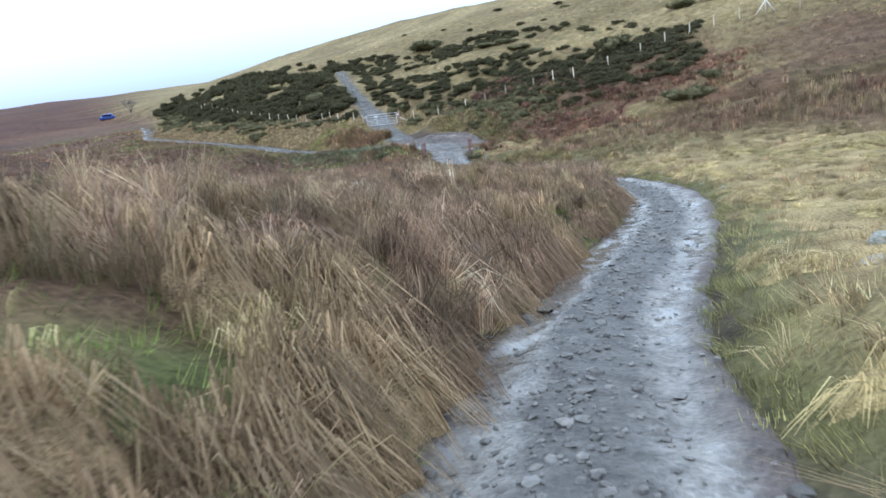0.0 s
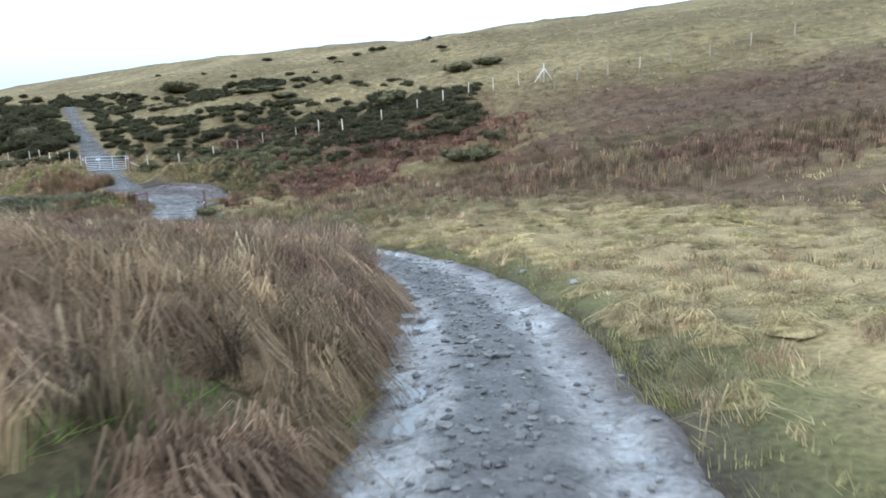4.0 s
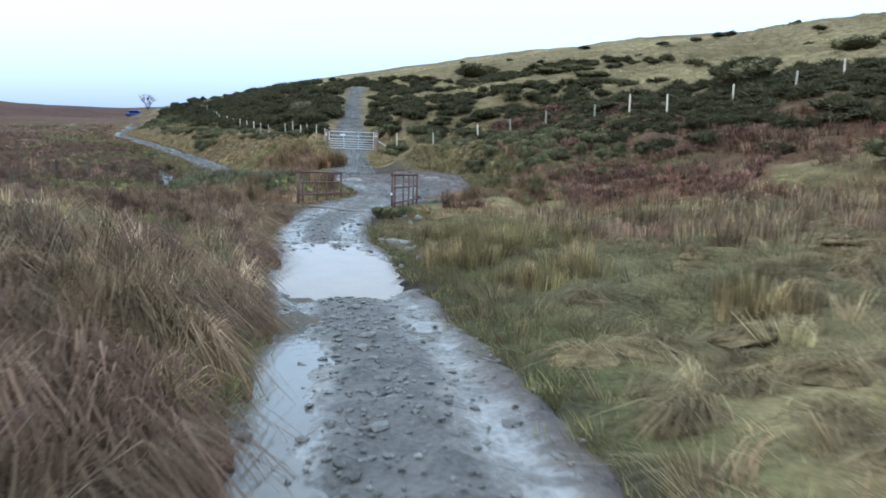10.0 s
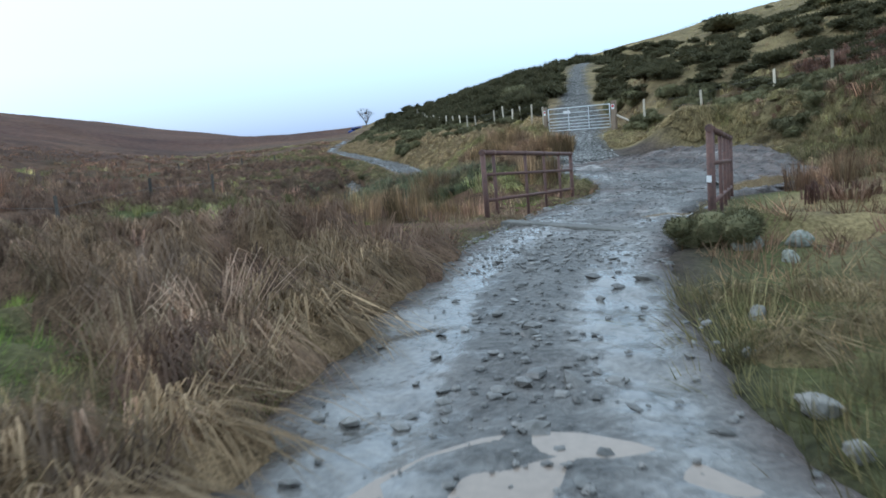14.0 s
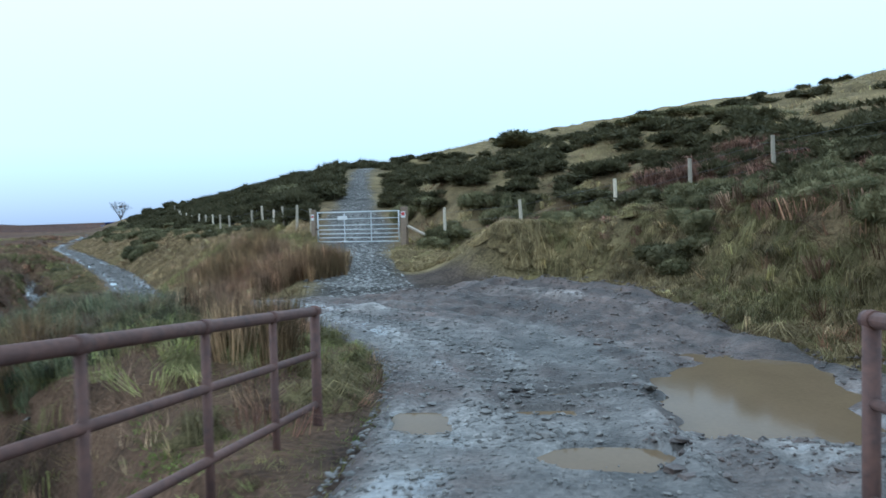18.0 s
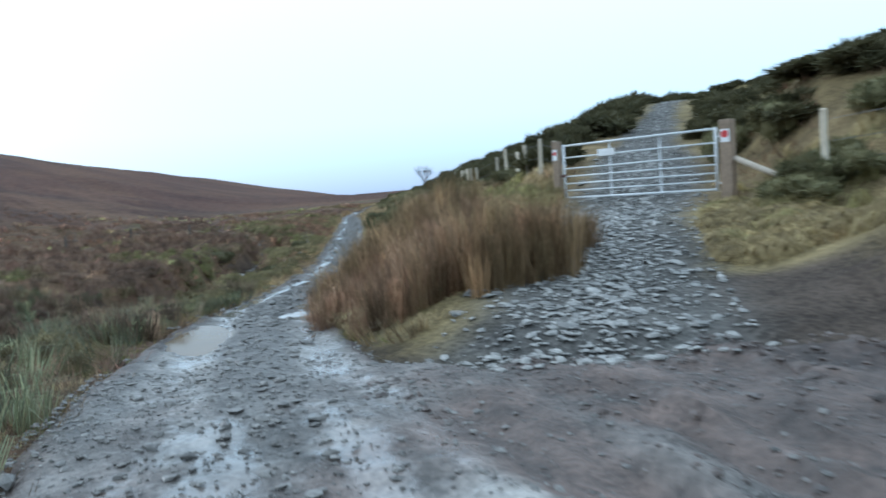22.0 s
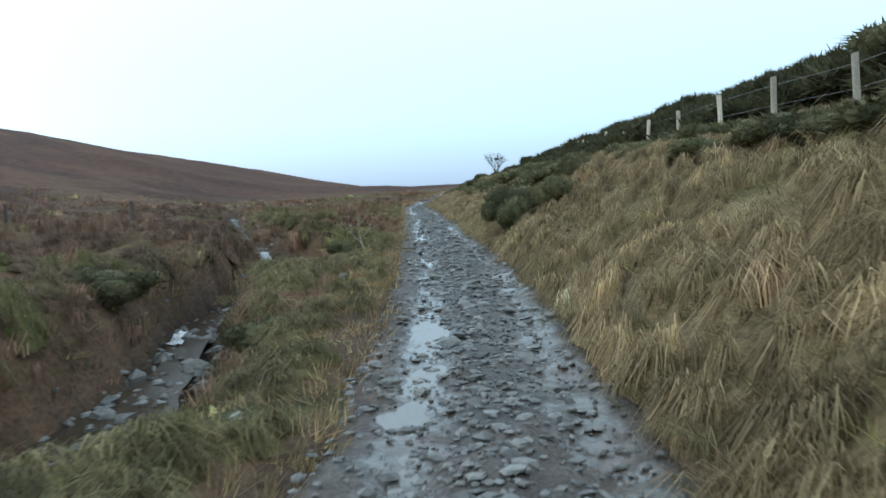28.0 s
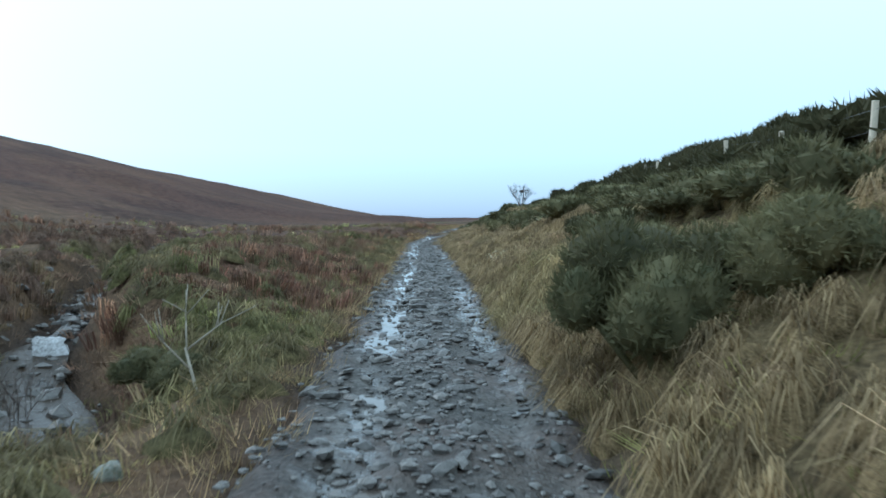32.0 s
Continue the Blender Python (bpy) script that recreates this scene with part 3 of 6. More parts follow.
def track_height(s, d, x, y, zt):
    """The track's own relief over its middle line."""
    rocky = 1 - 0.5 * smooth(S_BRIDGE - 6, S_BRIDGE, s) + 0.7 * smooth(S_FORK + 4, S_BANK, s)
    narrow = 1 - smooth(S_BRIDGE - 3, S_BRIDGE + 1, s) + smooth(S_FORK, S_FORK + 5, s)
    narrow = narrow * (1 - 0.75 * smooth(S_PUDDLE - 1, S_PUDDLE + 3, s) * (s < S_BRIDGE + 2))
    late = smooth(S_BANK, S_BANK + 6, s)
    z = 0.04 - narrow * (0.09 * rut(d, -0.7 + 0.25 * late, 0.3) + 0.075 * rut(d, 0.68, 0.3))
    z = z + rocky * (0.035 * bumps(x, y, 0.8, 41) + 0.028 * bumps(x, y, 0.33, 42) + 0.018 * bumps(x, y, 0.16, 43))
    wide = smooth(S_BRIDGE - 1, S_BRIDGE + 2, s) * (1 - smooth(S_FORK, S_FORK + 4, s))
    bend = d + 0.5 * bumps(s, d, 4, 45)
    z = z + wide * (0.03 * bumps(x, y, 0.9, 44) + smooth(0.3, 1.2, d) * (0.085 * bumps(s * 0.13, bend, 0.2, 46) + 0.075 * bumps(s * 0.07, bend, 0.45, 47)) + 0.045 * bumps(x, y, 0.24, 48) * smooth(0.3, 2.5, d) + 0.02 * bumps(x, y, 0.2, 49))
    k, level = puddle_dip(x, y)
    z = zt + z + apron_rise(s, d)
    return z + (level - 0.07 - z) * k


ts = np.arange(2, TRACK_S[-1] - 1.5, 0.13)
tu = np.linspace(0, 1, 84)
tl, tr = half_widths(ts)
wob = 0.16 * bumps(ts, 0 * ts, 1.7, 51), 0.16 * bumps(ts, 0 * ts + 9, 1.7, 52)
TD = -(tl + 0.3 + wob[0])[:, None] + (tl + tr + 0.6 + wob[0] + wob[1])[:, None] * tu[None, :]
tp, tn = track_frame(ts)
TX, TY = tp[:, None, 0] + tn[:, None, 0] * TD, tp[:, None, 1] + tn[:, None, 1] * TD
TSS = np.repeat(ts[:, None], len(tu), 1)
TZ = track_height(TSS.ravel(), TD.ravel(), TX.ravel(), TY.ravel(), np.repeat(tp[:, 2], len(tu))).reshape(TX.shape)
edge = np.minimum(TD + tl[:, None] + 0.3, tr[:, None] + 0.3 - TD)
TZ = TZ - 0.30 * (1 - smooth(-0.05, 0.5, edge))
track_mesh = grid_mesh("track", TX, TY, TZ, TRACK_MAT)
fs, fd, fx, fy = TSS.ravel(), TD.ravel(), TX.ravel(), TY.ravel()
narrow_part = 1 - smooth(S_BRIDGE - 3, S_BRIDGE + 1, fs) + smooth(S_FORK, S_FORK + 5, fs)
in_rut = np.maximum(rut(fd, -0.7 + 0.25 * smooth(S_BANK, S_BANK + 6, fs), 0.34), 0.8 * rut(fd, 0.7, 0.3)) * narrow_part
apron = smooth(S_APRON - 5, S_APRON, fs) * (1 - smooth(S_FORK, S_FORK + 4, fs))
wet_now = np.clip(0.12 + 0.62 * in_rut + 0.25 * bumps(fx, fy, 1.6, 61) + 0.2 * smooth(S_BRIDGE - 12, S_BRIDGE - 8, fs) * (1 - smooth(S_BRIDGE + 2, S_BRIDGE + 9, fs)) + apron * (0.25 * rut(fd, -0.2, 0.9) - 0.15), 0, 1)
wet_now = np.clip(wet_now + 0.9 * puddle_dip(fx, fy)[0], 0, 1)
dry_c, silt_sheen_c, mud_c = np.array((0.09, 0.085, 0.079)), np.array((0.25, 0.237, 0.22)), np.array((0.07, 0.05, 0.042))
wavy = fd + 0.12 * bumps(fs, 0 * fs, 1.8, 65) + 0.09 * bumps(fx, fy, 0.5, 66)
# Pale ruts and deck patches: fine silt, plus sky sheen painted into the colour.
silt_sheen = np.maximum(smooth(0.42, 0.2, np.abs(wavy + 0.7)), smooth(0.46, 0.2, np.abs(wavy - 0.72)) * 0.9)
silt_sheen = np.clip(silt_sheen * (1 - smooth(S_BANK - 4, S_BANK + 3, fs) * 0.6) * narrow_part + (1 - narrow_part) * (0.25 + 0.5 * smooth(-0.3, 0.5, bumps(fx, fy, 1.5, 67))), 0, 1)
silt_sheen = silt_sheen * (1 - 0.6 * smooth(S_PUDDLE - 4, S_PUDDLE, fs) * (1 - smooth(S_BRIDGE - 3, S_BRIDGE, fs)))
silt_sheen = silt_sheen * (0.75 + 0.25 * bumps(fx, fy, 0.35, 68))
tcol = dry_c + (silt_sheen_c - dry_c) * np.clip(silt_sheen, 0, 1)[:, None]
mud_k = np.clip(0.5 * smooth(0.45, 0.05, edge.ravel()) + apron * smooth(0.1, 1.6, fd + 0.7 * bumps(fx, fy, 1.7, 64)) * 0.9 + 0.35 * smooth(0.1, 0.6, bumps(fx, fy, 1.3, 62)) * (0.4 + apron), 0, 1)
furrow = bumps(fs * 0.1, fd + 0.5 * bumps(fs, fd, 4, 45), 0.5, 47)
mud_k = np.clip(mud_k + apron * smooth(0.2, 1.0, fd) * 0.8 * furrow, 0, 1)
bridge_k = smooth(S_BRIDGE - 1, S_BRIDGE + 1, fs) * (1 - smooth(S_FORK, S_FORK + 5, fs))
streak = bumps(fs * 0.12, fd + 0.4 * bumps(fs, fd, 3, 45), 0.33, 53) + 0.7 * bumps(fx, fy, 1.1, 54) + 0.5 * bumps(fx, fy, 0.3, 55)
mud_k = np.clip(mud_k + bridge_k * (0.6 * smooth(-0.2, 0.7, streak)), 0, 1)
mud_k = np.maximum(mud_k, 0.92 * smooth(0.72, 0.36, edge.ravel() + 0.15 * bumps(fx, fy, 0.8, 69)))
wet_now = np.clip(wet_now - bridge_k * 0.35 * smooth(-0.3, 0.5, streak), 0, 1)
tcol = tcol + (mud_c - tcol) * mud_k[:, None]
# Streaks along the tyre furrows: wet crest highlights painted into the colour.
tyre_sheen = bumps(fs * 0.06, fd + 0.5 * bumps(fs, fd, 4, 45), 0.24, 56) + 0.6 * bumps(fs * 0.05, fd + 0.3 * bumps(fs, fd, 3, 57), 0.55, 58)
tcol = tcol * (1 + bridge_k * 0.5 * tyre_sheen * smooth(-1.0, 0.5, fd))[:, None]
wet_now = np.clip(wet_now + bridge_k * 0.28 * tyre_sheen, 0, 1)
late_k = smooth(S_BANK - 2, S_BANK + 6, fs)
tcol = tcol * (1 - 0.38 * late_k)[:, None] * (1 - np.outer(late_k, (0.0, 0.04, 0.1))) + (mud_c - tcol * 0.62) * (0.55 * late_k * smooth(-0.1, 0.5, bumps(fx, fy, 0.7, 63)))[:, None]
clods = apron * smooth(0.6, 1.8, fd + 0.5 * bumps(fx, fy, 1.2, 75))
tcol = tcol * (1 + (0.3 + 0.25 * clods) * bridge_k * bumps(fx, fy, 0.17, 73) + 0.3 * bridge_k * bumps(fx, fy, 0.42, 74))[:, None]
wet_now = np.clip(wet_now + bridge_k * (1 - clods) * 0.22 + 0.25 * clods * bumps(fs * 0.15, fd, 0.3, 77), 0, 1)
set_tint(track_mesh, tcol)
set_tint(track_mesh, np.repeat(wet_now[:, None], 3, 1), "wet")
track = tagged(new("road", track_mesh), "wet rutted gravel track with slate stones and mud", "track", kind="structure")

for (px, py, a, b, turn, brown_one), zw in zip(PUDDLES, PUDDLE_Z):
    bm = bmesh.new()
    bmesh.ops.create_circle(bm, cap_ends=True, segments=40, radius=1.45)
    for v in bm.verts:
        v.co = Vector((v.co.x * a, v.co.y * b * 0.82, 0))
    pool = part("puddle", bm, MUDDY_WATER if brown_one else CLEAR_WATER)
    pool.matrix_basis = pose(px, py, zw, 0, 0, turn)
    tagged(pool, "brown muddy puddle on the track" if brown_one else "grey puddle mirroring the sky on the track", "puddle", "puddles on the track")

for s0, s1, at, wide, sink in ((22, 34, -0.7, 0.34, 0.04), (33, 45, -0.68, 0.4, 0.03), (44, 57, -0.68, 0.4, 0.026), (36, 52, 0.7, 0.22, 0.06), (S_FORK + 10.2, S_FORK + 19, -0.74, 0.38, 0.02), (S_BANK + 3, S_BANK + 20, -0.45, 0.28, 0.044), (S_BANK + 21, S_BANK + 42, -0.45, 0.26, 0.044), (S_FORK + 5, S_FORK + 17, 0.5, 0.28, 0.03)):
    ws = np.arange(s0, s1, 0.25)
    wd = np.linspace(-1, 1, 5)[None, :] * wide * (1 - 0.8 * np.abs(2 * (ws - s0) / (s1 - s0) - 1) ** 6)[:, None] + at
    wp, wq = track_frame(ws)
    pool = new("rut_puddle", grid_mesh("rut_puddle", wp[:, None, 0] + wq[:, None, 0] * wd, wp[:, None, 1] + wq[:, None, 1] * wd, np.repeat(wp[:, 2:3] - sink, 5, 1), FILM_WATER))
    tagged(pool, "thin sheet of water standing in a wheel rut", "puddle", "water in the ruts")

# the stream beside the track
st_p = STREAM
st_q = np.gradient(st_p[:, :2], axis=0)
st_q /= np.linalg.norm(st_q, axis=1)[:, None]
sd_ = np.linspace(-1, 1, 7)
sd_ = sd_[None, :] * (np.where(st_p[:, 0] < -60.5, 0.14, 0.3) + 0.12 * bumps(np.arange(len(st_p)) * 0.4, 0 * st_p[:, 0], 1.3, 72) + stream_pool(0, st_p[:, 0], st_p[:, 1]))[:, None]
SX, SY = st_p[:, None, 0] + st_q[:, None, 1] * sd_, st_p[:, None, 1] - st_q[:, None, 0] * sd_
SZ = np.repeat(st_p[:, 2:3], 7, 1) - 0.08 + 0.03 * bumps(SX, SY, 0.4, 71)
stream = tagged(new("water", grid_mesh("water", SX, SY, SZ, STREAM_WATER)), "narrow dark moorland stream beside the track", "stream", kind="structure")

# ---- grass, rushes, bracken ----
def blades(name, x, y, count, height, width, spread, lean, colours, label, category, drift=None, stiff=0.5, seed=1, bent=True, arch=0.0, vary=0.3, lock=12, tone=0.3, hanging=False):
    """One mesh of many bent blades in tufts at x, y. height: one for each tuft; colours: two arrays of a colour for each tuft; drift: where the tufts hang to."""
    r = np.random.default_rng(seed)
    n = len(x)
    own = np.repeat(np.arange(n), count)
    m = len(own)
    # blades hang together in locks
    per = max(3, int(count // lock))
    of = own * per + r.integers(0, per, m)
    nl = n * per
    lock_of = np.repeat(np.arange(n), per)
    lang, lrad = r.uniform(0, 2 * np.pi, nl), spread[lock_of] * np.sqrt(r.uniform(0, 1, nl))
    lx, ly = lrad * np.cos(lang), lrad * np.sin(lang)
    ltone, ltall = np.exp(r.normal(0, tone, nl)), r.uniform(0.6, 1.1, nl)
    lox, loy = np.cos(lang) * 0.8 + r.normal(0, 0.55, nl), np.sin(lang) * 0.8 + r.normal(0, 0.55, nl)
    jit = spread[own] * 0.22
    rx, ry = x[own] + lx[of] + r.normal(0, 1, m) * jit, y[own] + ly[of] + r.normal(0, 1, m) * jit
    rz = land(x, y)[own] - 0.04 - 0.05 * lrad[of]
    h = height[own] * ltall[of] * r.uniform(0.7, 1.08, m)
    out_x, out_y = lox[of] + r.normal(0, 0.2, m), loy[of] + r.normal(0, 0.2, m)
    if drift is not None:
        out_x, out_y = out_x + drift[own, 0], out_y + drift[own, 1]
    l = lean * h * r.uniform(0.3, 1.2, m)
    tx, ty = rx + out_x * l, ry + out_y * l
    drop = np.minimum(0.6, 0.28 * np.hypot(out_x, out_y) * lean)
    tz = rz + h * (1 - drop)
    mx, my, mz = rx + out_x * l * (1 - stiff) * 0.8, ry + out_y * l * (1 - stiff) * 0.8, rz + h * 0.62
    if arch:
        mx, my, mz = rx + out_x * l * 0.34, ry + out_y * l * 0.34, rz + h * 0.78
        tx, ty, tz = rx + out_x * l * 1.1, ry + out_y * l * 1.1, rz + h * (1 - (1.0 if hanging else 0.5) * arch * r.uniform(0.4, 1.3, m))
    w = width * r.uniform(0.6, 1.4, m)
    turn = r.uniform(0, np.pi, m)
    ox, oy = np.cos(turn) * w, np.sin(turn) * w
    nv = 7 if hanging else 5 if bent else 3
    v = np.empty((m, nv, 3), np.float32)
    v[:, 0] = np.stack([rx - ox, ry - oy, rz], -1)
    v[:, 1] = np.stack([rx + ox, ry + oy, rz], -1)
    v[:, nv - 1] = np.stack([tx, ty, tz], -1)
    if hanging:
        for k, out, up, wide in ((2, 0.16, 0.6, 0.85), (4, 0.55, 0.92, 0.6)):
            qx, qy, qz = rx + out_x * l * out, ry + out_y * l * out, rz + h * up
            v[:, k] = np.stack([qx - wide * ox, qy - wide * oy, qz], -1)
            v[:, k + 1] = np.stack([qx + wide * ox, qy + wide * oy, qz], -1)
    elif bent:
        v[:, 2] = np.stack([mx - 0.6 * ox, my - 0.6 * oy, mz], -1)
        v[:, 3] = np.stack([mx + 0.6 * ox, my + 0.6 * oy, mz], -1)
    tri = np.array([[0, 1, 3], [0, 3, 2], [2, 3, 5], [2, 5, 4], [4, 5, 6]] if hanging else [[0, 1, 3], [0, 3, 2], [2, 3, 4]] if bent else [[0, 1, 2]], np.int32)
    f = (np.arange(m, dtype=np.int32)[:, None, None] * nv + tri[None]).reshape(-1)
    me = bpy.data.meshes.new(name)
    me.vertices.add(m * nv)
    me.vertices.foreach_set("co", v.ravel())
    me.loops.add(len(f))
    me.loops.foreach_set("vertex_index", f)
    me.polygons.add(len(f) // 3)
    me.polygons.foreach_set("loop_start", np.arange(0, len(f), 3, dtype=np.int32))
    me.update()
    me.materials.append(BLADE)
    k = np.clip(r.beta(1.2, 1.2, m), 0, 1)[:, None]
    c = colours[0][own] * (1 - k) + colours[1][own] * k
    c = c * (r.uniform(0.85, 1.15, m) * ltone[of])[:, None] * np.exp(r.normal(0, vary, n))[own][:, None] * (1 + r.normal(0, 0.035, (n, 3)))[own]
    set_tint(me, np.repeat(c, nv, axis=0))
    return tagged(new(name, me), label, category, kind="stuff")


def mops(name, x, y, radius, tall, colours, label, category, drift=None, count=40, width=0.009, seed=1, tone=0.22, core=0.8):
    """One mesh of rounded tussocks: a thatch core in each, and blades that rise from its crown and hang down all round."""
    r = np.random.default_rng(seed)
    n, per = len(x), 9
    z0 = land(x, y)
    slope = np.stack([land(x + 0.3, y, False) - land(x - 0.3, y, False), land(x, y + 0.3, False) - land(x, y - 0.3, False)], -1) / 0.6
    slope = np.clip(slope, -0.7, 0.7)
    if drift is None:
        drift = np.zeros((n, 2))
    drift = drift - 0.3 * slope
    own = np.repeat(np.arange(n), count)
    m = len(own)
    of = own * per + r.integers(0, per, m)
    lock_ang = (np.arange(n * per) % per) * 2 * np.pi / per + r.normal(0, 0.3, n * per) + np.repeat(r.uniform(0, 6.3, n), per)
    lock_long, lock_tone, lock_fall = r.uniform(0.7, 1.25, n * per), np.exp(r.normal(0, tone, n * per)), r.uniform(-0.15, 0.25, n * per)
    a = lock_ang[of] + r.normal(0, 0.24, m)
    ox, oy = np.cos(a) + drift[own, 0] + r.normal(0, 0.1, m), np.sin(a) + drift[own, 1] + r.normal(0, 0.1, m)
    long = radius[own] * lock_long[of] * r.uniform(0.6, 1.15, m)
    high = tall[own] * r.uniform(0.72, 1.12, m) * (0.8 + 0.2 * lock_long[of])
    w = width * r.uniform(0.6, 1.4, m)
    norm = np.hypot(ox, oy) + 1e-6
    qx, qy = -oy / norm * w, ox / norm * w
    bx, by = x[own] + radius[own] * 0.3 * r.normal(0, 0.5, m), y[own] + radius[own] * 0.3 * r.normal(0, 0.5, m)
    v = np.empty((m, 7, 3), np.float32)
    for k, out, up, wide in ((0, 0.03, 0.45, 0.8), (2, 0.36, 0.98, 1.0), (4, 0.8, 0.68, 0.8)):
        px_, py_ = bx + ox * long * out, by + oy * long * out
        pz = z0[own] + high * (up - lock_fall[of] * out * 0.5) + ((px_ - x[own]) * slope[own, 0] + (py_ - y[own]) * slope[own, 1])
        twist = r.normal(0, 0.3, m) * w
        v[:, k] = np.stack([px_ - qx * wide, py_ - qy * wide, pz - twist], -1)
        v[:, k + 1] = np.stack([px_ + qx * wide, py_ + qy * wide, pz + twist], -1)
    tx, ty = bx + ox * long * 1.12, by + oy * long * 1.12
    v[:, 6] = np.stack([tx, ty, z0[own] + high * (0.22 - lock_fall[of] * 0.5 + r.normal(0, 0.1, m)) + (tx - x[own]) * slope[own, 0] + (ty - y[own]) * slope[own, 1]], -1)
    tri = np.array([[0, 1, 3], [0, 3, 2], [2, 3, 5], [2, 5, 4], [4, 5, 6]], np.int32)
    f = (np.arange(m, dtype=np.int32)[:, None, None] * 7 + tri[None]).reshape(-1, 3)
    k = np.clip(r.beta(1.3, 1.3, m), 0, 1)[:, None]
    tuft_tone = np.exp(r.normal(0, 0.16, n))
    c = (colours[0][own] * (1 - k) + colours[1][own] * k) * (lock_tone[of] * tuft_tone[own] * r.uniform(0.88, 1.12, m))[:, None]
    # thatch cores
    ang = np.arange(7) * 2 * np.pi / 7
    rings = [(0.85, -0.15), (0.72, 0.35 * core), (0.42, 0.68 * core)]
    cv = np.empty((n, 22, 3), np.float32)
    for i, (rr, zz) in enumerate(rings):
        jit = r.uniform(0.8, 1.15, (n, 7))
        dx = radius[:, None] * (rr * jit * np.cos(ang)[None] + drift[:, :1] * 0.35)
        dy = radius[:, None] * (rr * jit * np.sin(ang)[None] + drift[:, 1:] * 0.35)
        cv[:, i * 7 : i * 7 + 7] = np.stack([x[:, None] + dx, y[:, None] + dy, z0[:, None] + tall[:, None] * zz + dx * slope[:, :1] + dy * slope[:, 1:]], -1)
    cv[:, 21] = np.stack([x, y, z0 + tall * 0.8 * core], -1)
    core_tri = np.array([t for i in range(2) for j in range(7) for t in ((i * 7 + j, i * 7 + (j + 1) % 7, i * 7 + 7 + (j + 1) % 7), (i * 7 + j, i * 7 + 7 + (j + 1) % 7, i * 7 + 7 + j))] + [(14 + j, 14 + (j + 1) % 7, 21) for j in range(7)], np.int32)
    cf = (np.arange(n, dtype=np.int32)[:, None, None] * 22 + core_tri[None]).reshape(-1, 3) + m * 7
    verts, faces = np.concatenate([v.reshape(-1, 3), cv.reshape(-1, 3)]), np.concatenate([f, cf]).ravel()
    me = bpy.data.meshes.new(name)
    me.vertices.add(len(verts))
    me.vertices.foreach_set("co", verts.ravel())
    me.loops.add(len(faces))
    me.loops.foreach_set("vertex_index", faces)
    me.polygons.add(len(faces) // 3)
    me.polygons.foreach_set("loop_start", np.arange(0, len(faces), 3, dtype=np.int32))
    me.update()
    me.materials.append(BLADE)
    me.materials.append(THATCH)
    me.polygons.foreach_set("material_index", np.repeat(np.array([0, 1], np.int32), [len(f), len(cf)]))
    # Cores darker than the blades: dead thatch, plus inner shade put into the colour.
    core_c = (colours[0] * 0.55 + colours[1] * 0.3) * tuft_tone[:, None]
    set_tint(me, np.concatenate([np.repeat(c, 7, axis=0), np.repeat(core_c, 22, axis=0)]))
    return tagged(new(name, me), label, category, kind="stuff")


def verge(n, s0, s1, near, far, side, seed, power=1.0):
    """n spots beside the track, from near to far metres past its edge: x, y, the distance past the edge, s, and the way to the track."""
    r = np.random.default_rng(seed)
    s = r.uniform(s0, s1, n)
    off = near + (far - near) * r.uniform(0, 1, n) ** power
    left, right = half_widths(s)
    p, side_way = track_frame(s)
    d = (right + off) if side > 0 else -(left + off)
    x, y = p[:, 0] + side_way[:, 0] * d, p[:, 1] + side_way[:, 1] * d
    s2, d2, _ = beside(TRACK, TRACK_S, x, y)
    l2, r2 = half_widths(s2)
    off2 = np.where(d2 > 0, d2 - r2, -d2 - l2)
    gs, gd, _ = beside(SIDE_TRACK, SIDE_S, x, y)
    _, sd, _ = beside(STREAM, STREAM_S, x, y)
    ok = (trodden(x, y) < 0.4) & (off2 > near * 0.8) & ~((np.abs(gd) < 1.7) & (gs > 1)) & (np.abs(sd) > 0.5)
    return x[ok], y[ok], off2[ok], s2[ok], -np.sign(side) * side_way[ok]


def pick(colour_a, colour_b, k):
    a, b = np.array(colour_a), np.array(colour_b)
    return a + (b - a) * np.clip(k, 0, 1)[:, None]


STRAW, PALE, TAN, BROWN, DARK = (0.31, 0.235, 0.13), (0.42, 0.35, 0.185), (0.23, 0.15, 0.085), (0.14, 0.085, 0.055), (0.07, 0.046, 0.034)
GREEN, MOSS, RUSHGREEN, RUSTY = (0.12, 0.15, 0.035), (0.10, 0.125, 0.03), (0.10, 0.115, 0.045), (0.21, 0.105, 0.065)

MAUVE = (0.235, 0.165, 0.115)
# tall tawny grass along the left of the descent
x, y, off, s, way = verge(1500, 3, S_BRIDGE - 5, 0.16, 10, -1, 11, 1.7)
r = np.random.default_rng(8)
clump = bumps(x, y, 1.5, 80)
ok = (green_flat(x, y) < 0.35) & (r.uniform(-0.9, 0.4, len(x)) < clump + 0.5 * (1 - smooth(0.6, 1.6, off)))
x, y, off, s, way, clump = x[ok], y[ok], off[ok], s[ok], way[ok], clump[ok]
late_dark = (0.92 - 0.1 * smooth(S_PUDDLE - 9, S_PUDDLE - 2, s))[:, None]
glade = np.exp(-(((x + 2.8) / 1.3) ** 2) - ((y + 13.4) / 1.5) ** 2)
tall = 0.5 + 0.25 * smooth(-0.4, 0.6, bumps(x, y, 2.4, 81)) + 0.2 * clump - 0.22 * smooth(0.8, 0.1, off) + 0.1 * (1 - smooth(16, 36, s))
g = np.maximum(smooth(0.1, 0.5, bumps(x, y, 2.3, 82)) * 0.8, glade)
ca = pick((0.19, 0.125, 0.08), (0.17, 0.19, 0.05), 0.9 * g) * late_dark
